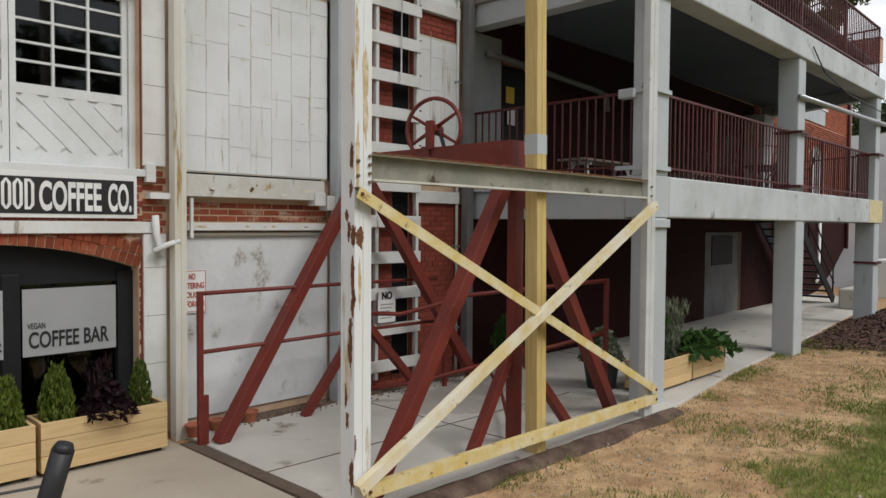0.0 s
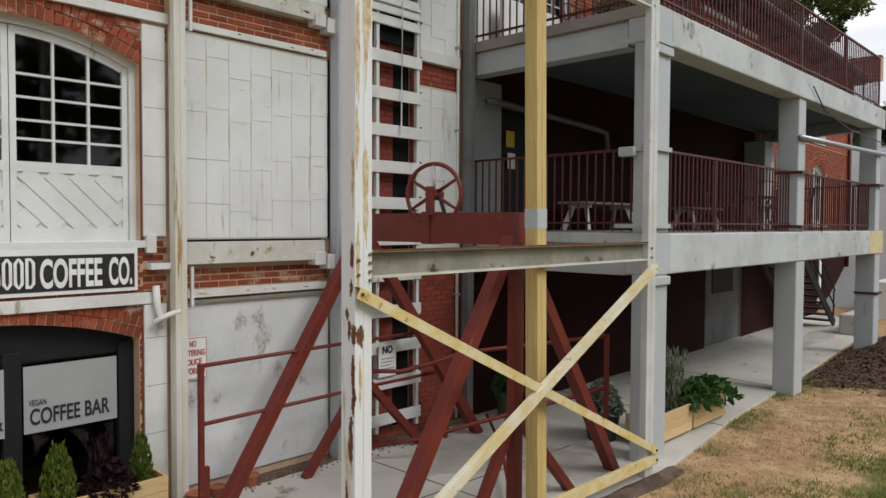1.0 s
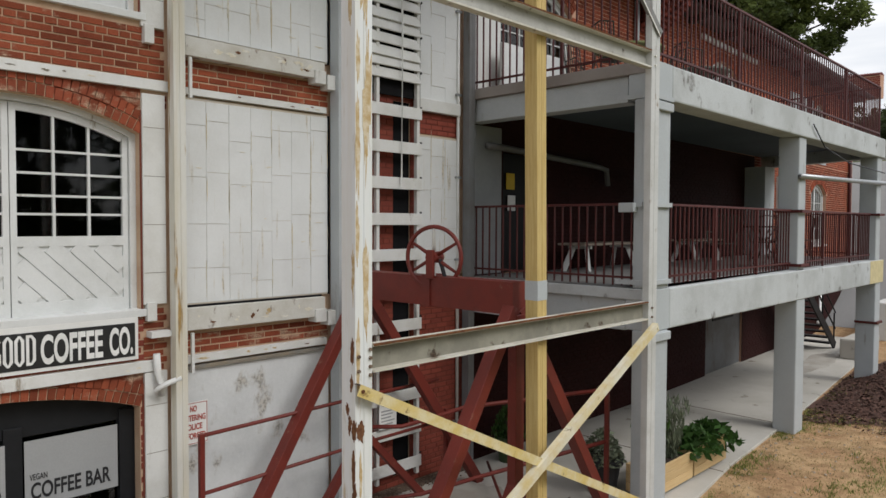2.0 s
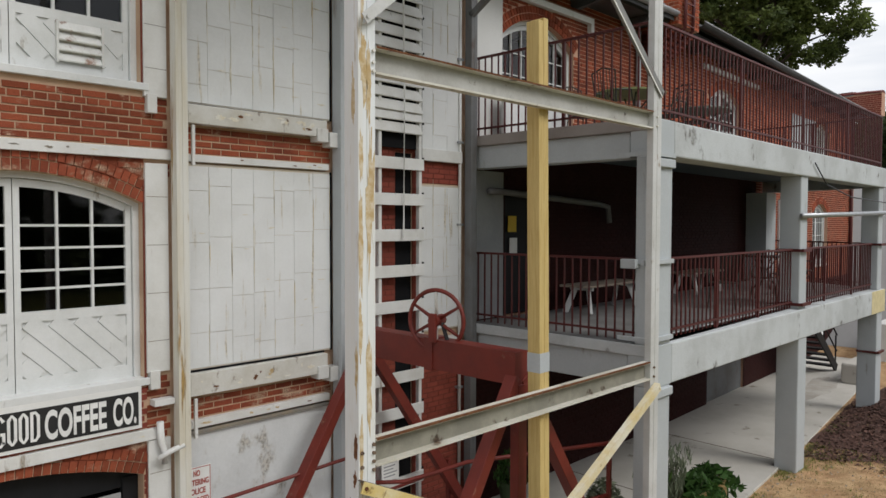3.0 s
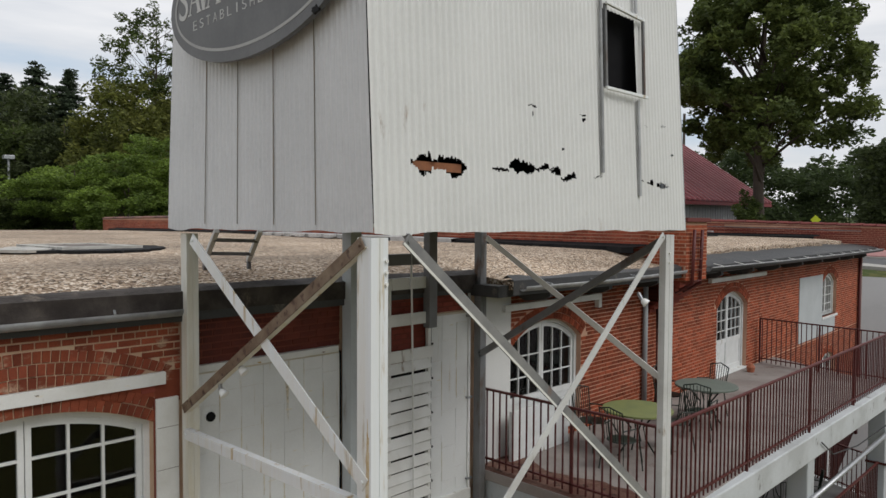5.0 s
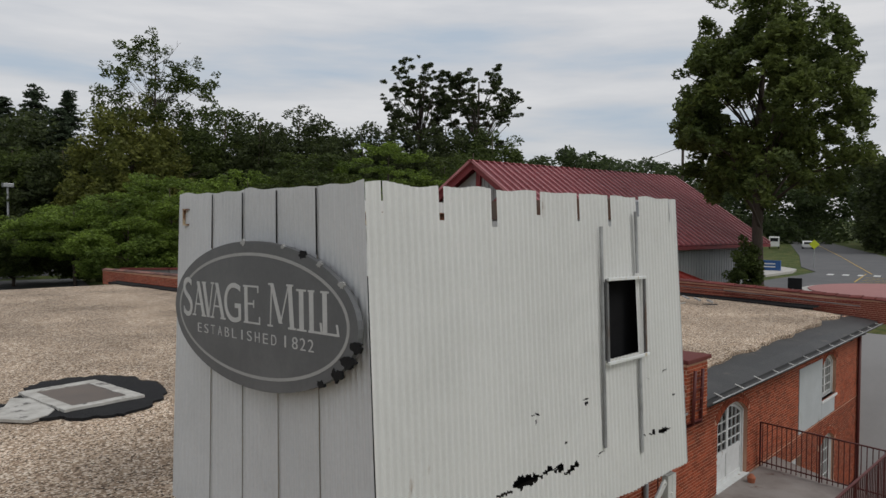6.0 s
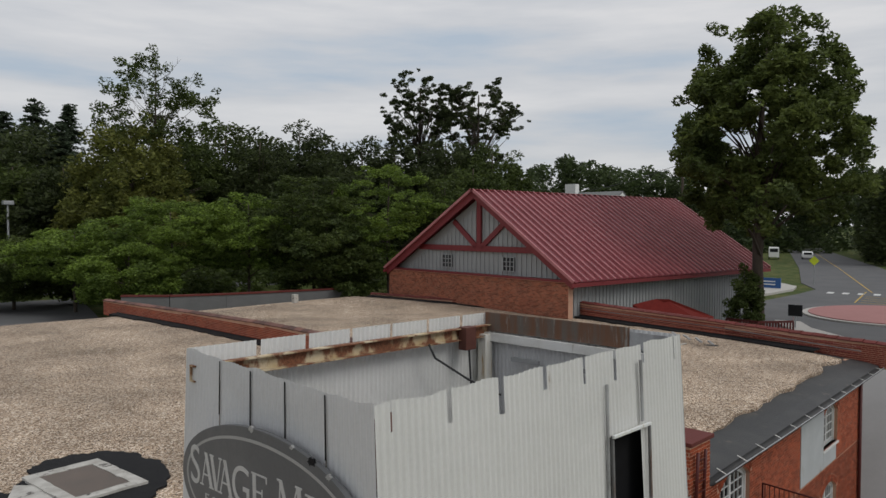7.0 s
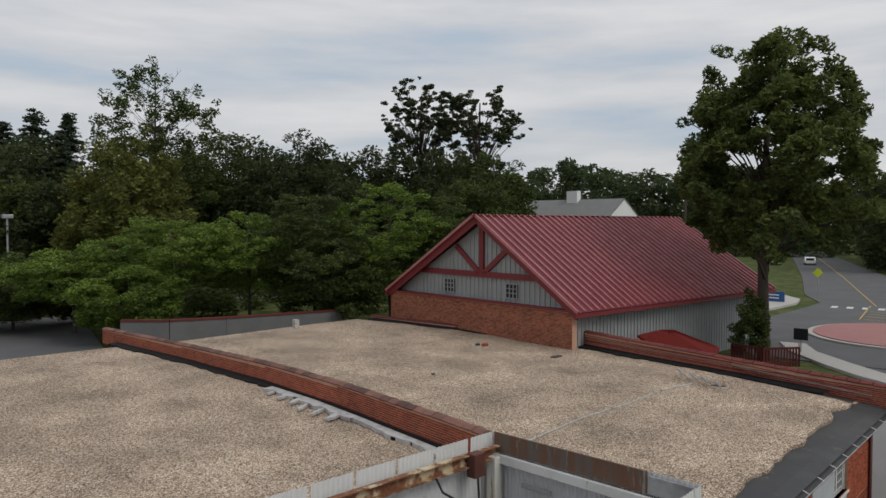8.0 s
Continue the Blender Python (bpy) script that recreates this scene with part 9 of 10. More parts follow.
for a, b in zip(pts, pts[1:]):
    bm = B()
    bar(bm, (*a, 7.45), (*b, 7.45), 0.3, 2.1)
    part("wall_length", bm, M["wall_grey"], rw_)
    bm = B()
    bar(bm, (*a, 8.55), (*b, 8.55), 0.4, 0.10)
    part("coping", bm, M["cope_red"], rw_)
shed = thing("shed", (32, 16.5, 6.5), "low shed with a plain dark red roof", "shed")
bm = B()
for v4 in ([(31.7, 18.3, 9.05), (32.3, 17.4, 9.35), (32.7, 16.9, 9.35), (34.2, 15.3, 8.5), (32.2, 14.6, 8.4), (31.5, 17.4, 8.7)],):
    vs = [bm.verts.new(c) for c in v4]
    lo = [bm.verts.new((c[0], c[1], c[2] - 0.12)) for c in v4]
    bm.faces.new(vs)
    bm.faces.new(lo[::-1])
    for i in range(len(vs)):
        bm.faces.new((vs[i], lo[i], lo[(i + 1) % len(vs)], vs[(i + 1) % len(vs)]))
part("roof", bm, mat("matt dark red roofing", (0.13, 0.018, 0.014), 0.85, bump=0.1, spec=0.1), shed)
bm = B()
slab(bm, [(31.8, 17.9), (32.8, 16.6), (33.7, 15.4), (32.4, 15.0), (31.7, 17.0)], 6.3, 8.4)
part("wall", bm, M["barn_wall"], shed)
# white house beyond
house = thing("house", (100, 70, 6.6), "white house with a grey roof and chimney", "building")
HD = Vector((0.06, -0.998, 0)).normalized()
HP = Vector((HD.y, -HD.x, 0)) * -1
HO = Vector((97.6, 77.6, -0.45))
hm = Matrix(((HD.x, HP.x, 0, HO.x), (HD.y, HP.y, 0, HO.y), (0, 0, 1, HO.z), (0, 0, 0, 1)))
M["house_white"] = mat("white clapboard", (0.72, 0.72, 0.70), 0.7, fine=8, bump=0.05)
M["house_roof"] = mat("grey shingle roof", (0.17, 0.175, 0.17), 0.9, alt=(0.13, 0.135, 0.13), scale=0.8, fine=8, bump=0.1)
bm = B()
box(bm, 0, 17, 0, 9, 6.3, 16.4)
vs = [bm.verts.new(c) for c in ((17, 0, 16.4), (17, 9, 16.4), (17, 4.5, 18.9), (0, 0, 16.4), (0, 9, 16.4), (0, 4.5, 18.9))]
bm.faces.new(vs[:3])
bm.faces.new(vs[3:])
bm.transform(hm)
hw = part("wall", bm, M["house_white"], house)
for s in (0, 1):
    bm = B()
    y0, y1 = (-0.5, 4.5) if s == 0 else (9.5, 4.5)
    vs = [bm.verts.new(c) for c in ((-0.5, y0, 16.1), (17.1, y0, 16.1), (17.1, y1, 18.95), (-0.5, y1, 18.95), (-0.5, y0, 16.25), (17.1, y0, 16.25), (17.1, y1, 19.1), (-0.5, y1, 19.1))]
    for f in ((3, 2, 1, 0), (4, 5, 6, 7), (0, 1, 5, 4), (1, 2, 6, 5), (3, 0, 4, 7)):
        bm.faces.new([vs[i] for i in f])
    bm.transform(hm)
    part("roof", bm, M["house_roof"], house)
bm = B()
box(bm, 6.9, 8.9, 3.4, 4.6, 17.5, 20.5)
bm.transform(hm)
part("chimney", bm, M["house_white"], house)
for x in (1.5, 3.8, 6.1, 8.4, 10.7, 13.0, 15.2):
    bm = B()
    box(bm, x, x + 0.9, -0.05, 0.02, 14.8, 15.9)
    bm.transform(hm)
    part("window", bm, M["black"], house)

# ---- street furniture ----
def street_sign(at, w, h, top, material, label, tilt=0):
    s = thing("street_sign", at, label, "sign")
    x, y, z = at
    bm = B()
    tube(bm, [(x, y, z), (x, y, z + top)], 0.04, 8)
    part("pole", bm, M["galv"], s)
    bm = B()
    box(bm, -0.02, 0.02, -w / 2, w / 2, -h / 2, h / 2)
    bm.transform(Matrix.Translation((x - 0.06, y, z + top - h / 2)) @ pose(0, 0, 0, tilt, 0, 10))
    part("plate", bm, material, s, bevel=0.01)
    return s


M["sign_blue"] = mat("blue sign board", (0.03, 0.10, 0.28), 0.5, bump=0)
M["sign_lime"] = mat("fluorescent yellow sign", (0.55, 0.62, 0.03), 0.5, bump=0)
bs_ = thing("street_sign", (74.5, 27.6, 6.5), "low blue board with pale writing on the verge", "sign")
bm = B()
box(bm, 74.4, 74.55, 26.2, 29.0, 6.75, 7.75)
part("board", bm, M["sign_blue"], bs_)
for i in range(2):
    bm = B()
    box(bm, 74.37, 74.40, 26.7, 28.4 - 0.3 * i, 7.35 - 0.3 * i, 7.46 - 0.3 * i)
    part("bar", bm, M["sign_white"], bs_)
street_sign((84.5, 26.2, 6.55), 0.75, 0.75, 3.0, M["sign_lime"], "fluorescent yellow diamond crossing sign", tilt=45)
street_sign((46.6, 15.6, 6.5), 0.8, 0.7, 1.6, M["black"], "back of a dark road sign on a short pole")
fence = thing("fence", (41.4, 15.6, 6.4), "dark red slatted timber fence round the oak", "fence")
FP = [(41.2, 17.6), (40.9, 15.7), (42.6, 14.4), (44.4, 15.0)]
for a, b in zip(FP, FP[1:]):
    d = Vector((b[0] - a[0], b[1] - a[1], 0))
    k = int(d.length / 0.17)
    for i in range(k):
        q = Vector((*a, 0)) + d * (i / k)
        bm = B()
        bar(bm, q + Z * 6.35, q + Z * 7.55, 0.05 if i else 0.11, 0.09 if i else 0.11, up=d)
        part("slat" if i else "post", bm, M["rail_red"], fence)
    for z in (6.75, 7.55):
        bm = B()
        bar(bm, (*a, z), (*b, z), 0.06, 0.12)
        part("rail", bm, M["rail_red"], fence)


def car(at, yaw, length, height, label, van=False):
    c = thing("van" if van else "car", at, label, "van" if van else "car")
    m = Matrix.Translation(at) @ pose(0, 0, 0, 0, 0, yaw)
    L, w = length, 1.85
    prof = [(-L / 2, 0.35), (L / 2, 0.35), (L / 2, 0.85), (L * 0.30, 1.0), (L * 0.16, height), (-L * 0.30, height), (-L / 2, 1.0)] if not van else [(-L / 2, 0.4), (L / 2, 0.4), (L / 2, 1.0), (L * 0.34, 1.2), (L * 0.22, height), (-L / 2, height)]
    bm = B()
    profile(bm, [(p[0], p[1]) for p in prof], (0, -w / 2, 0), (0, w / 2, 0))
    bm.transform(m)
    part("body", bm, M["sign_white"], c, bevel=0.08)
    for sx in (-1, 1):
        bm = B()
        box(bm, sx * L * 0.22 - 0.02 - 0.45, sx * L * 0.22 + 0.45, -w / 2 - 0.01, w / 2 + 0.01, height * 0.66, height * 0.9)
        bm.transform(m)
        part("side_window", bm, M["black"], c)
        for sy in (-1, 1):
            bm = B()
            tube(bm, [(sx * L * 0.31, sy * (w / 2 - 0.2), 0.33), (sx * L * 0.31, sy * (w / 2 + 0.02), 0.33)], 0.33, 14)
            bm.transform(m)
            part("wheel", bm, M["rubber"], c)
    bm = B()
    box(bm, -L / 2 - 0.02, -L / 2 + 0.03, -w * 0.38, w * 0.38, height * 0.62, height * 0.9)
    bm.transform(m)
    part("rear_window", bm, M["black"], c)
    return c


car((150, 47.6, 6.58), 20, 4.5, 1.5, "white saloon car driving up the street")
car((146, 52.5, 6.6), 20, 5.4, 2.3, "white van parked beside the street", van=True)
lp = thing("street_lamp", (21.7, 86, 6.5), "grey street lamp with a box head", "street lamp")
bm = B()
tube(bm, [(21.7, 86, 6.4), (21.7, 86, 15.2)], 0.11, 8)
part("pole", bm, M["galv"], lp)
bm = B()
box(bm, 21.2, 22.2, 85.6, 86.4, 15.1, 15.5)
part("head", bm, M["galv"], lp, bevel=0.03)
up_ = thing("utility_pole", (104, 47, 6.5), "grey timber utility pole behind the oak", "utility pole")
bm = B()
tube(bm, [(70.2, 34.6, 6.4), (70.2, 34.6, 20.0)], 0.14, 8)
part("pole", bm, M["bark"], up_)
bm = B()
tube(bm, [(70.2, 34.6, 19.4), (80, 46, 18.6), (92, 60, 18.2)], 0.03, 5)
part("wire", bm, M["rubber"], up_)
pl = thing("utility_pole", (160, 36, 6.6), "timber utility pole with a cross arm by the street", "utility pole")
bm = B()
tube(bm, [(160, 38, 6.5), (160, 38, 17)], 0.2, 8)
part("pole", bm, M["bark"], pl)
bm = B()
bar(bm, (159, 40, 15.5), (161, 36, 15.5), 0.2, 0.2)
part("cross_arm", bm, M["bark"], pl)

# ---- sloping street beyond the mill ----
rows = [[(x, y, ground_z(x, y) + 0.03) for x in steps((25.5, 37.5, 1.0))] for y in steps((-12, 13.0, 1.0))]
v, f = sheet(rows)
M["street"] = mat("pale worn street", (0.25, 0.245, 0.24), 0.9, alt=(0.20, 0.195, 0.19), scale=0.4, fine=25, bump=0.1)
tagged(data_part("road", v, f, M["street"], smooth=True), "pale street climbing beside the mill", "road", kind="structure")
rows = [[(x, y, ground_z(x, y) + 0.03) for x in steps((43, 46, 1.0))] for y in steps((-12, 13.0, 1.0))]
v, f = sheet(rows)
tagged(data_part("road", v, f, M["asphalt"], smooth=True), "dark asphalt at the head of the street", "road", kind="structure")

# ---- planters and pots ----
def planter(x0, x1, y0, y1, z0, h, label, group):
    p = thing("planter_box", ((x0 + x1) / 2, (y0 + y1) / 2, z0), label, "planter", group)
    nb = 3
    bh = (h - 0.04) / nb
    for k in range(nb):
        za, zb = z0 + 0.04 + k * bh + 0.002, z0 + 0.04 + (k + 1) * bh - 0.002
        for q in ((x0, x1, y0, y0 + 0.03), (x0, x1, y1 - 0.03, y1), (x0, x0 + 0.03, y0 + 0.032, y1 - 0.032), (x1 - 0.03, x1, y0 + 0.032, y1 - 0.032)):
            bm = B()
            box(bm, q[0], q[1], q[2], q[3], za, zb)
            part("board", bm, M["pine"], p, bevel=0.004)
    bm = B()
    box(bm, x0 + 0.03, x1 - 0.03, y0 + 0.03, y1 - 0.03, z0 + 0.05, z0 + h - 0.05)
    part("soil", bm, M["soil"], p)
    for q in ((x0 + 0.06, y0 + 0.06), (x1 - 0.06, y0 + 0.06), (x0 + 0.06, y1 - 0.06), (x1 - 0.06, y1 - 0.06)):
        bm = B()
        tube(bm, [(q[0] - 0.015, q[1], z0 + 0.02), (q[0] + 0.015, q[1], z0 + 0.02)], 0.022, 10)
        part("caster", bm, M["rubber"], p)
    return p


PZ = -0.055
planter(1.90, 2.97, 6.42, 6.80, PZ, 0.46, "pale pine planter box on castors by the shop", "shop planters")
planter(0.78, 1.86, 6.42, 6.80, PZ, 0.46, "pale pine planter box on castors by the shop", "shop planters")
planter(8.20, 9.28, 4.26, 4.66, -0.05, 0.40, "pale pine planter box on the apron", "apron planters")
planter(9.33, 10.38, 4.26, 4.66, -0.05, 0.40, "pale pine planter box on the apron", "apron planters")
LEAF["box"] = leaf_material("yellow green cypress leaves", (0.16, 0.21, 0.030), (0.085, 0.13, 0.022))
LEAF["plum"] = leaf_material("dark purple leaves", (0.035, 0.012, 0.018), (0.020, 0.010, 0.012))
LEAF["fern"] = leaf_material("fresh green fern leaves", (0.06, 0.13, 0.028), (0.035, 0.085, 0.020))
LEAF["sage"] = leaf_material("grey green feathery stems", (0.22, 0.25, 0.17), (0.14, 0.17, 0.11))


def plant(at, h, w, kind, label, count, size, seed, style="cone", name="shrub"):
    rng = random.Random(seed)
    at = Vector(at)
    t = thing(name, at, label, "plant")
    bm = B()
    for k in range(5):
        an = rng.random() * 6.28
        tube(bm, [at, at + Vector((math.cos(an) * w * 0.12, math.sin(an) * w * 0.12, h * 0.45)), at + Vector((math.cos(an) * w * 0.22, math.sin(an) * w * 0.22, h * 0.8))], 0.008, 5, 0.003)
    part("stem", bm, M["bark"], t)
    verts, faces = [], []
    for _ in range(count):
        f = rng.random()
        if style == "cone":
            r = w / 2 * (0.35 + 0.65 * math.sin(min(1.0, 1.25 * (1 - f)) * 1.57)) * (0.5 + 0.5 * rng.random())
            dirn = Vector((rng.gauss(0, 0.35), rng.gauss(0, 0.35), 1)).normalized()
            z = f * h * (0.85 + 0.15 * rng.random())
        elif style == "droop":
            r = w / 2 * rng.random() ** 0.6
            z = h * (0.9 - 0.9 * (2 * r / w) ** 2) * (0.5 + 0.5 * rng.random())
            dirn = Vector((rng.gauss(0, 1), rng.gauss(0, 1), rng.gauss(-0.1, 0.5))).normalized()
        else:
            r = w / 2 * (0.25 + 0.75 * f) * rng.random() ** 0.5
            z = f * h
            dirn = Vector((rng.gauss(0, 0.25), rng.gauss(0, 0.25), 1)).normalized()
        an = rng.random() * 6.283
        p = at + Vector((math.cos(an) * r, math.sin(an) * r, z))
        side = dirn.cross(Vector((rng.gauss(0, 1), rng.gauss(0, 1), rng.gauss(0, 1)))).normalized()
        s = size * (0.6 + 0.8 * rng.random())
        k = len(verts)
        wd = 0.16 if style == "plume" else 0.28 if style == "cone" else 0.42
        verts += [tuple(p - dirn * s), tuple(p + side * s * wd), tuple(p + dirn * s), tuple(p - side * s * wd)]
        faces.append((k, k + 1, k + 2, k + 3))
    data_part("leaves", verts, faces, LEAF[kind], t)
    return t


ZT = PZ + 0.40
plant((2.08, 6.60, ZT), 0.52, 0.30, "box", "upright yellow-green cypress shrub in a planter", 1500, 0.028, 1)
plant((2.80, 6.62, ZT), 0.46, 0.22, "box", "small upright cypress shrub in a planter", 1100, 0.026, 2)
plant((1.70, 6.60, ZT), 0.46, 0.26, "box", "upright yellow-green cypress shrub in a planter", 1300, 0.028, 3)
plant((2.47, 6.55, ZT), 0.34, 0.52, "plum", "dark purple leafy plant in a planter", 500, 0.045, 4, "droop")
plant((2.42, 6.62, ZT), 0.50, 0.28, "plum", "thin dark purple stems in a planter", 260, 0.05, 5, "plume")
plant((8.45, 4.45, 0.30), 0.58, 0.50, "fern", "upright green plant in the apron planter", 420, 0.085, 6, "plume")
plant((8.95, 4.45, 0.30), 0.78, 0.60, "sage", "feathery grey-green sage in the apron planter", 700, 0.07, 7, "plume")
plant((9.50, 4.36, 0.30), 0.36, 0.70, "fern", "trailing fern leaves over the planter edge", 300, 0.085, 8, "droop")
plant((10.15, 4.42, 0.27), 0.34, 0.86, "fern", "trailing fern leaves over the planter edge", 300, 0.085, 9, "droop")


def pot(at, r, h, material, label, kind=None, ph=0.3, pw=0.3, style="cone", seed=1):
    p = thing("plant_pot", at, label, "pot")
    bm = B()
    lathe(bm, at, [(r * 0.72, 0), (r * 0.94, h * 0.8), (r * 1.08, h * 0.82), (r * 1.1, h), (r * 0.95, h), (r * 0.9, h * 0.86), (0.01, h * 0.86)], 20)
    part("body", bm, material, p, smooth=False)
    if kind:
        plant((at[0], at[1], at[2] + h * 0.86), ph, pw, kind, "green leafy plant in a pot", 700, 0.04, seed, style)
    return p


M["green_pot"] = mat("dark green plastic pot", (0.035, 0.06, 0.022), 0.45, bump=0.03)
pot((3.36, 6.66, -0.05), 0.09, 0.12, M["terracotta"], "terracotta pot against the wall")
pot((3.62, 6.70, -0.05), 0.08, 0.11, M["terracotta"], "terracotta pot against the wall")
pot((4.02, 6.74, -0.05), 0.085, 0.12, M["terracotta"], "terracotta pot by the hoist leg")
pot((8.15, 6.55, -0.05), 0.19, 0.38, M["green_pot"], "dark green pot by the red wall", "fern", 0.5, 0.5, "cone", 21)
pot((8.16, 4.98, -0.05), 0.25, 0.42, M["rubber"], "big black tub of flowers by the column", "sage", 0.5, 0.6, "droop", 22)
# rubble strip at the foot of the wall
rb = random.Random(6)
verts, faces = [], []
for _ in range(1500):
    x, y = rb.uniform(3.35, 7.5), 6.93 - abs(rb.gauss(0, 0.13))
    s = rb.uniform(0.003, 0.013)
    k = len(verts)
    verts += [(x - s, y - s, -0.052), (x + s, y - s * 0.8, -0.052), (x + s * 0.8, y + s, -0.052), (x - s, y + s, -0.052), (x - s * 0.6, y - s * 0.5, s - 0.042), (x + s * 0.6, y - s * 0.6, s * 0.8 - 0.042), (x + s * 0.5, y + s * 0.6, s * 0.9 - 0.042), (x - s * 0.5, y + s * 0.5, s * 0.7 - 0.042)]
    faces += [(k + 4, k + 5, k + 6, k + 7), (k, k + 1, k + 5, k + 4), (k + 1, k + 2, k + 6, k + 5), (k + 2, k + 3, k + 7, k + 6), (k + 3, k, k + 4, k + 7)]
tagged(data_part("rubble", verts, faces, mat("brown rubble", (0.20, 0.15, 0.11), 0.95, island=0.4, bump=0.3)), "brown rubble and leaves along the wall foot", "rubble", kind="stuff")

M["earth"] = mat("dark brown earth", (0.085, 0.056, 0.044), 0.95, alt=(0.17, 0.12, 0.09), scale=5, amount=0.9, fine=70, bump=0.8, spec=0.1)
xs = steps((3.36, 7.55, 0.12))
rows = [[(x, 6.94, -0.035) for x in xs], [(x, 6.74 + 0.07 * noise.noise(Vector((x * 2.2, 4.0, 0.0))), -0.044) for x in xs], [(x, 6.70 + 0.09 * noise.noise(Vector((x * 2.2, 4.0, 0.0))), -0.06) for x in xs]]
v, f = sheet(rows)
tagged(data_part("dirt", v, [q[::-1] for q in f], M["earth"]), "dark dirt gathered along the wall foot", "dirt", kind="structure")
xs = steps((3.30, 7.75, 0.10))
rows = [[(x, 4.02 - 0.04 * (x - 3.3) + 0.03 * noise.noise(Vector((x * 3, 1.0, 0.0))), -0.052) for x in xs], [(x, 3.93 - 0.035 * (x - 3.3) + 0.03 * noise.noise(Vector((x * 3, 2.0, 0.0))), -0.02 + 0.02 * noise.noise(Vector((x * 4, 6.0, 0.0)))) for x in xs],
        [(x, 3.80 - 0.03 * (x - 3.3) + 0.04 * noise.noise(Vector((x * 3, 3.0, 0.0))), -0.04 + 0.02 * noise.noise(Vector((x * 4, 9.0, 0.0)))) for x in xs], [(x, 3.74 - 0.03 * (x - 3.3) + 0.10 * noise.noise(Vector((x * 2, 5.0, 0.0))), -0.11) for x in xs]]
v, f = sheet(rows)
tagged(data_part("dirt", v, [q[::-1] for q in f], M["earth"]), "low dark earth bank at the paving's edge", "dirt", kind="structure")

# ---- grass, weeds, mulch ----
LEAF["grass"] = leaf_material("short green grass", (0.24, 0.29, 0.07), (0.15, 0.19, 0.048))
LEAF["straw"] = leaf_material("dry straw grass", (0.40, 0.31, 0.16), (0.30, 0.22, 0.11))


def blades(name, spots, kind, label, h=0.06, seed=1):
    rng = random.Random(seed)
    verts, faces = [], []
    for x, y in spots:
        z = ground_z(x, y)
        for _ in range(5):
            px, py = x + rng.gauss(0, 0.03), y + rng.gauss(0, 0.03)
            hh = h * rng.uniform(0.4, 1.3)
            an = rng.random() * 6.283
            dx, dy = math.cos(an) * 0.006, math.sin(an) * 0.006
            lx, ly = rng.gauss(0, hh * 0.5), rng.gauss(0, hh * 0.5)
            k = len(verts)
            verts += [(px - dx, py - dy, z - 0.01), (px + dx, py + dy, z - 0.01), (px + lx, py + ly, z + hh)]
            faces.append((k, k + 1, k + 2))
    tagged(data_part(name, verts, faces, LEAF[kind]), label, "grass", kind="stuff")


def edge_y(x):
    pts = [(3.3, 3.96), (7.6, 3.80), (10.3, 4.15), (14.5, 4.45), (19.0, 4.86)]
    for (xa, ya), (xb, yb) in zip(pts, pts[1:]):
        if x <= xb:
            return ya + (yb - ya) * (x - xa) / (xb - xa)
    return 4.9


rq = random.Random(15)
def lawn_share(x, y):
    """How much grass grows at a place of the yard."""
    w = smooth(2.45, 1.75, y + 0.9 * noise.noise(Vector((x * 1.3, y * 1.3, 3.0)))) * 0.9
    e = edge_y(x) - y
    w += 0.9 * smooth(0.45, 0.05, e) * smooth(0.0, 0.35, noise.noise(Vector((x * 0.9, 2.0, 5.0))) + (0.25 if x > 8.6 or x < 6.0 else -0.2))
    w += 0.35 * smooth(0.1, 0.5, noise.noise(Vector((x * 0.6, y * 0.6, 8.0))))
    return w


spots = []
while len(spots) < 15000:
    x, y = rq.uniform(3.4, 17), rq.uniform(-0.5, 4.4)
    if y > edge_y(x) - 0.03:
        continue
    if rq.random() < max(0.004, lawn_share(x, y)):
        spots.append((x, y))
blades("grass", spots, "grass", "patches of short green grass in the yard", 0.058, 3)
spots = []
while len(spots) < 9000:
    x, y = rq.uniform(3.4, 17), rq.uniform(-0.5, 4.4)
    if y < edge_y(x) - 0.03:
        spots.append((x, y))
blades("dry_grass", spots, "straw", "dry straw-coloured grass in the yard", 0.022, 4)
verts, faces = [], []
for _ in range(600):
    x = rq.uniform(3.5, 18)
    y = edge_y(x) - abs(rq.gauss(0.15, 0.9)) - 0.04
    s = rq.uniform(0.006, 0.022)
    z = ground_z(x, y) + s * 0.4
    k = len(verts)
    verts += [(x - s, y, z), (x + s, y, z), (x, y - s, z), (x, y + s, z), (x, y, z + s), (x, y, z - s)]
    faces += [(k, k + 2, k + 4), (k + 2, k + 1, k + 4), (k + 1, k + 3, k + 4), (k + 3, k, k + 4)]
tagged(data_part("pebbles", verts, faces, mat("pale pebbles", (0.42, 0.36, 0.28), 0.9, island=0.4, bump=0)), "pale pebbles scattered in the dry yard", "pebbles", kind="stuff")
M["mulch"] = mat("dark brown mulch", (0.095, 0.048, 0.036), 0.95, alt=(0.14, 0.075, 0.055), scale=6, island=0.5, fine=60, bump=0.6)
verts, faces = [], []
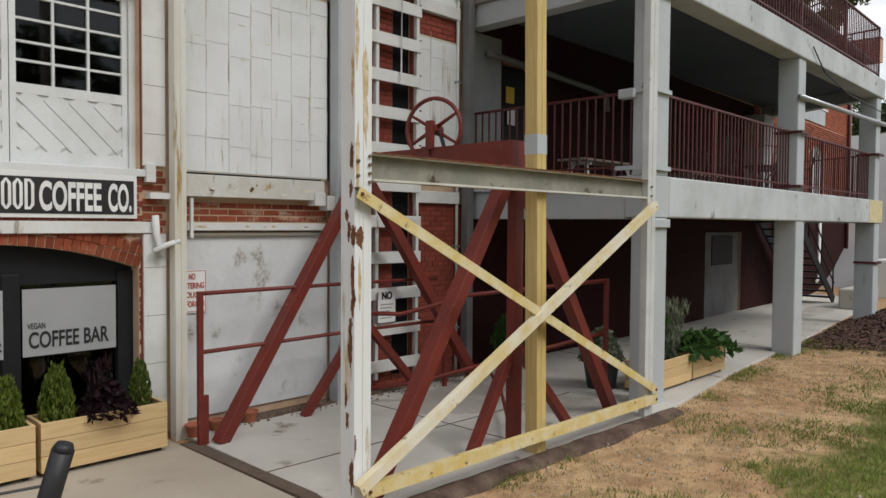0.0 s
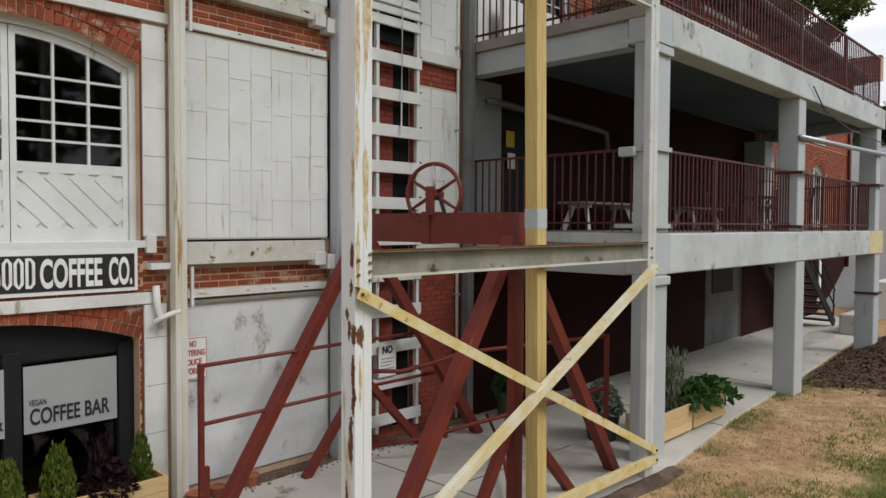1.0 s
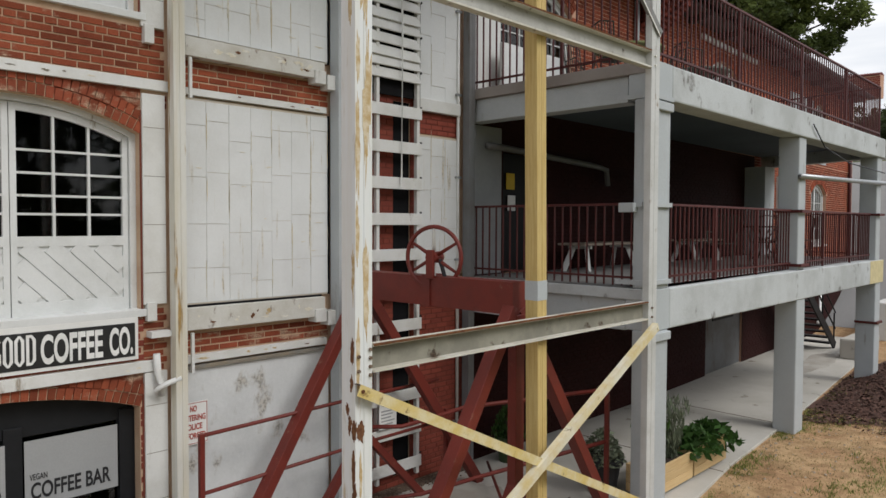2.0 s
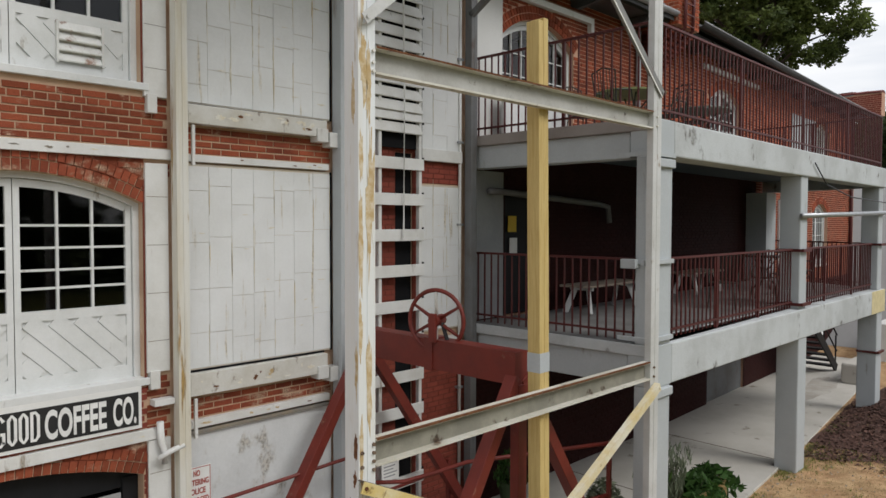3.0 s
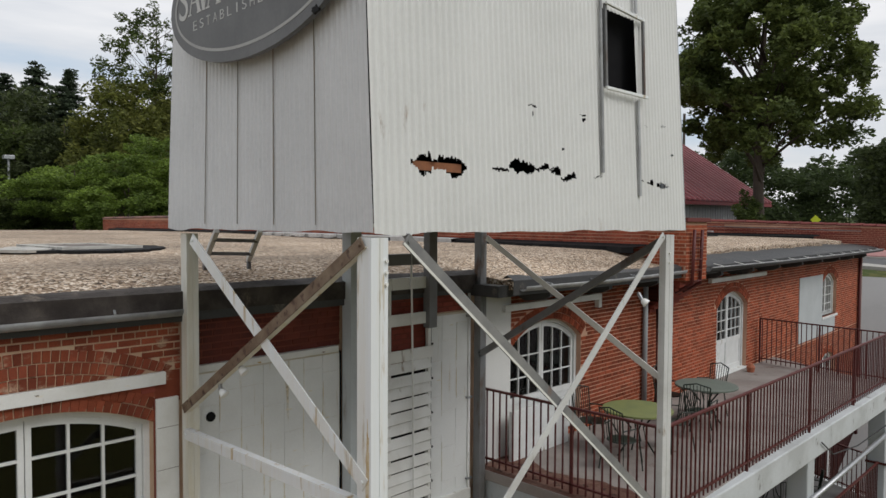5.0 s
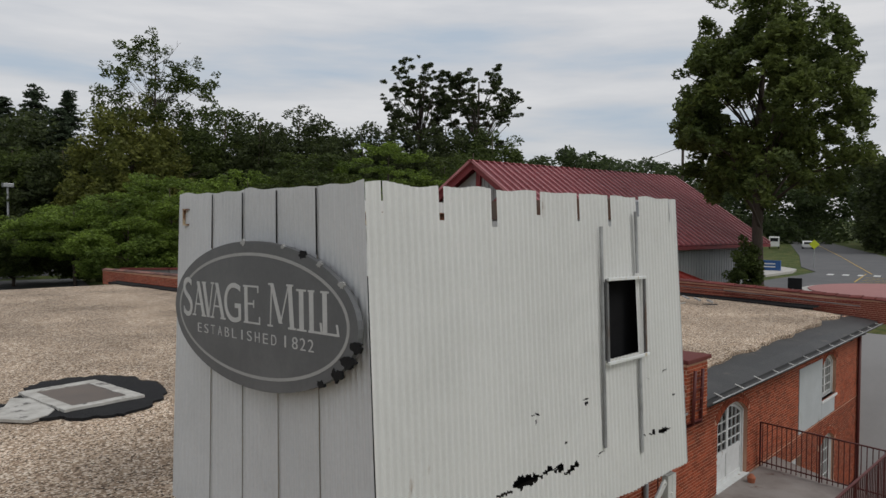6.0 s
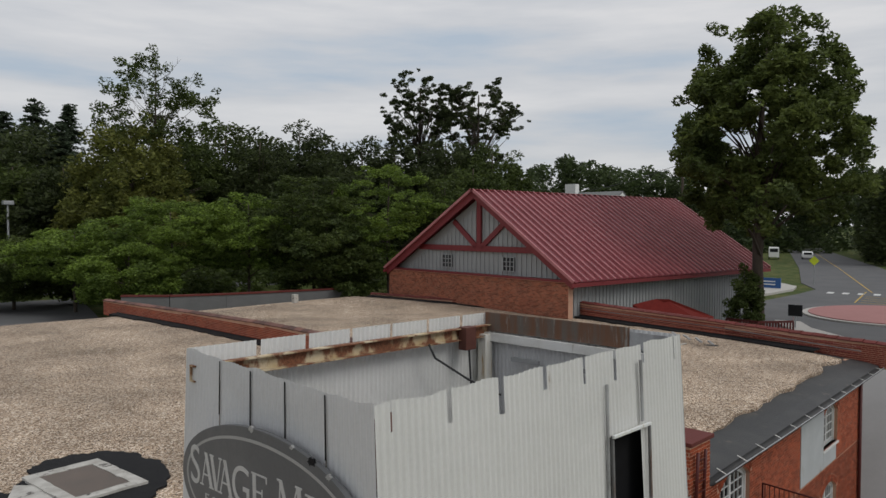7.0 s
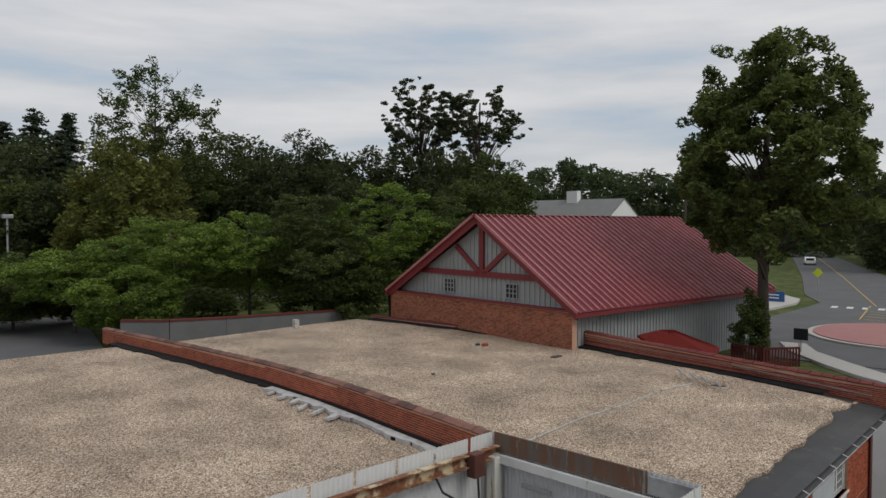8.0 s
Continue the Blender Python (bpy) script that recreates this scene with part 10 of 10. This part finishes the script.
for _ in range(13000):
    x, y = rq.uniform(13.6, 20.0), rq.uniform(1.6, 4.75)
    if y > edge_y(x) - 0.1 or (x - 13.4) * 0.8 < (4.2 - y) * 0.6 and x < 15.5 and rq.random() < 0.8:
        continue
    z = ground_z(x, y) + 0.02
    s = rq.uniform(0.015, 0.05)
    an = rq.random() * 6.28
    a = Vector((math.cos(an), math.sin(an), rq.gauss(0, 0.3))) * s
    b_ = Vector((-math.sin(an), math.cos(an), rq.gauss(0, 0.3))) * s * 0.4
    c = Vector((x, y, z))
    k = len(verts)
    verts += [tuple(c - a - b_), tuple(c + a - b_), tuple(c + a + b_), tuple(c - a + b_)]
    faces.append((k, k + 1, k + 2, k + 3))
tagged(data_part("mulch", verts, faces, M["mulch"]), "dark brown wood mulch on the bank", "mulch", kind="stuff")
rows = [[(x, y, ground_z(x, y) + 0.012) for x in steps((14.6, 20.5, 0.35))] for y in steps((1.4, 4.5, 0.3))]
v, f = sheet(rows)
tagged(data_part("mulch_bed", v, f, M["mulch"]), "dark mulch bed on the bank", "mulch", kind="structure")

# ---- under the decks ----
blk = B()
box(blk, 20.5, 22.6, 5.05, 5.5, -0.06, 0.48)
single("concrete_block", blk, M["slab"], "long pale concrete block on the apron", "block", bevel=0.05)
blk = B()
box(blk, 24.5, 28.0, 5.2, 5.7, -0.06, 1.1)
single("low_wall", blk, M["white_wall"], "low white wall beside the steps", "wall", kind="structure", bevel=0.03)
stair = thing("steel_stair", (21.8, 6.5, -0.05), "black steel stair rising under the deck", "stairs")
nst = 13
for i in range(nst):
    x, z = 22.1 - 0.27 * i, 0.13 + 0.19 * i
    bm = B()
    box(bm, x - 0.28, x, 6.10, 6.95, z - 0.04, z)
    part("tread", bm, M["black_metal"], stair)
for y in (6.07, 6.98):
    bm = B()
    bar(bm, (22.2, y, 0.0), (22.2 - 0.27 * nst, y, 0.19 * nst), 0.04, 0.24)
    part("stringer", bm, M["black_metal"], stair)
    for dz in (0.5, 0.95):
        bm = B()
        tube(bm, [(22.2, y, dz), (22.2 - 0.27 * nst, y, dz + 0.19 * nst)], 0.022, 8)
        part("handrail", bm, M["black_metal"], stair)
    for k in (0, 4, 8, 12):
        bm = B()
        tube(bm, [(22.1 - 0.27 * k, y, 0.19 * k), (22.1 - 0.27 * k, y, 0.95 + 0.19 * k)], 0.022, 8)
        part("baluster", bm, M["black_metal"], stair)
wall_box("wall_patch", RO, 8.1, 10.3, -0.05, 2.15, -0.03, 0.0, M["white_wall"], "white painted wall behind the stair", "wall")
bm = B()
tube(bm, [tuple(RO @ Vector((11.9, -0.1, 2.3))), tuple(RO @ Vector((11.7, -0.15, 0.5))), tuple(RO @ Vector((11.3, -0.2, 0.35)))], 0.045, 8)
single("downpipe", bm, M["sign_white"], "white drain pipe at the wall", "pipe", smooth=True)
wall_box("window_4", RO, 3.4, 4.7, 1.15, 1.85, 0.03, 0.06, M["black"], "dark glazed window in the grey door", "window")
# leaning black post in the foreground
bp_ = thing("black_post", (1.27, 4.34, -0.06), "black leaning post on the paving", "post")
bm = B()
tube(bm, [(1.20, 4.40, -0.06), (1.315, 4.325, 0.52), (1.375, 4.275, 0.79)], 0.062, 12)
tube(bm, [(1.375, 4.275, 0.79), (1.385, 4.268, 0.83)], 0.062, 12, 0.045)
part("shaft", bm, M["rubber"], bp_, smooth=True)
bm = B()
lathe(bm, (1.20, 4.40, -0.056), [(0.16, 0), (0.16, 0.02), (0.06, 0.04)], 16)
part("base", bm, M["rubber"], bp_)
bm = B()
tube(bm, [(1.0, 6.25, -0.045), (1.5, 6.28, -0.045), (2.0, 6.2, -0.045)], 0.012, 6)
single("hose", bm, M["rubber"], "thin dark hose lying by the planters", "hose")

# ---- deck furniture ----
M["green_iron"] = mat("dark green wrought iron", (0.020, 0.028, 0.021), 0.5, bump=0.05)
M["green_top"] = mat("mossy green table top", (0.19, 0.21, 0.075), 0.6, alt=(0.12, 0.14, 0.07), scale=4, bump=0.05)
M["grey_top"] = mat("grey green mesh table top", (0.13, 0.15, 0.125), 0.6, alt=(0.10, 0.12, 0.10), scale=4, bump=0.05)
M["picnic"] = mat("weathered brown plank", (0.30, 0.245, 0.195), 0.75, alt=(0.22, 0.18, 0.145), scale=5, bump=0.15)


def round_table(at, r, h, top, label):
    t = thing("round_table", at, label, "table")
    x, y, z = at
    bm = B()
    lathe(bm, at, [(r - 0.02, h - 0.03), (r, h - 0.025), (r, h), (r - 0.015, h + 0.006)], 32)
    part("tabletop", bm, top, t)
    for k in range(4):
        a = radians(45 + 90 * k)
        c, s = math.cos(a), math.sin(a)
        bm = B()
        tube(bm, [(x + c * r * 0.55, y + s * r * 0.55, z), (x + c * r * 0.25, y + s * r * 0.25, z + h * 0.35), (x + c * r * 0.18, y + s * r * 0.18, z + h * 0.6), (x + c * r * 0.6, y + s * r * 0.6, z + h - 0.03)], 0.013, 6)
        part("leg", bm, M["green_iron"], t, smooth=True)
    return t


def iron_chair(at, yaw, label):
    t = thing("iron_chair", at, label, "chair", "iron chairs")
    m = Matrix.Translation(at) @ pose(0, 0, 0, 0, 0, yaw)

    def add(name, bm):
        bm.transform(m)
        part(name, bm, M["green_iron"], t, smooth=False)
    bm = B()
    lathe(bm, (0, 0, 0.42), [(0.20, 0), (0.215, 0.01), (0.20, 0.02)], 18)
    add("seat", bm)
    for sx in (-1, 1):
        bm = B()
        tube(bm, [(0.22 * sx, 0.2, 0), (0.18 * sx, 0.17, 0.42)], 0.011, 6)
        add("leg", bm)
        bm = B()
        tube(bm, [(0.22 * sx, -0.22, 0), (0.18 * sx, -0.17, 0.42), (0.21 * sx, -0.24, 0.88)], 0.011, 6)
        add("back_leg", bm)
        bm = B()
        tube(bm, [(0.20 * sx, -0.2, 0.62), (0.25 * sx, 0.05, 0.64), (0.20 * sx, 0.17, 0.43)], 0.011, 6)
        add("arm", bm)
    bm = B()
    tube(bm, [(-0.21, -0.24, 0.88), (0, -0.27, 0.93), (0.21, -0.24, 0.88)], 0.011, 6)
    add("top_rail", bm)
    for i in range(7):
        x = -0.15 + 0.05 * i
        bm = B()
        tube(bm, [(x, -0.18, 0.44), (x * 1.1, -0.245, 0.90)], 0.006, 5)
        add("slat", bm)
    return t


UZ = 5.312
round_table((9.70, 5.55, UZ), 0.52, 0.72, M["green_top"], "round mossy green garden table")
round_table((11.98, 5.52, UZ), 0.52, 0.72, M["grey_top"], "round grey-green iron garden table")
for x, y, a in ((12.75, 5.80, 70), (12.0, 6.2, 170), (11.3, 5.3, -80), (9.55, 6.25, 175), (9.0, 5.4, -100), (10.4, 5.3, 60)):
    iron_chair((x, y, UZ), a, "dark green wrought iron garden chair")
bm = B()
lathe(bm, (17.1, 6.75, UZ), [(0.08, 0), (0.1, 0.12), (0.04, 0.2)], 12)
single("plant_pot", bm, M["terracotta"], "small terracotta pot by the door", "pot")


def low_table(at, yaw, length, label, h=0.45, w=0.52):
    t = thing("plank_bench", at, label, "bench", "plank benches")
    m = Matrix.Translation(at) @ pose(0, 0, 0, 0, 0, yaw)
    for k in range(3):
        bm = B()
        box(bm, -length / 2, length / 2, -w / 2 + k * w / 3 + 0.004, -w / 2 + (k + 1) * w / 3 - 0.004, h - 0.035, h)
        bm.transform(m)
        part("plank", bm, M["picnic"], t, bevel=0.005)
    for sx in (-1, 1):
        for sy in (-1, 1):
            bm = B()
            bar(bm, (sx * length * 0.36, sy * w * 0.22, h - 0.04), (sx * length * 0.42, sy * w * 0.46, 0.0), 0.04, 0.09)
            bm.transform(m)
            part("leg", bm, M["white_wall"], t)
        bm = B()
        bar(bm, (sx * length * 0.36, -w * 0.4, h - 0.06), (sx * length * 0.36, w * 0.4, h - 0.06), 0.04, 0.06)
        bm.transform(m)
        part("batten", bm, M["white_wall"], t)
    return t


LZ = 2.662
low_table((10.3, 6.35, LZ + 0.006), 0, 1.75, "weathered plank bench on splayed white legs")
low_table((14.3, 6.55, LZ + 0.006), 2, 1.5, "weathered plank bench on splayed white legs")
for x, y, a in ((11.9, 5.0, 100), (13.6, 4.95, 100), (14.9, 5.1, 95), (16.3, 5.15, 20)):
    iron_chair((x, y, LZ + 0.006), a, "dark iron chair on the lower deck")
round_table((16.2, 5.9, LZ + 0.006), 0.45, 0.72, M["green_iron"], "round dark iron table on the lower deck")
bm = B()
bar(bm, (13.3, 4.55, LZ), (13.4, 4.5, LZ + 1.2), 0.4, 0.05, up=(0, 1, 0.1))
single("folded_board", bm, M["red_steel"], "dark red folded board leaning by the railing", "board", bevel=0.006)

# white board standing below the arched window
bm = B()
box(bm, 8.12, 9.54, 6.68, 6.74, UZ, UZ + 0.74)
single("white_board", bm, M["frame"], "white painted board standing under the window", "board", bevel=0.006)
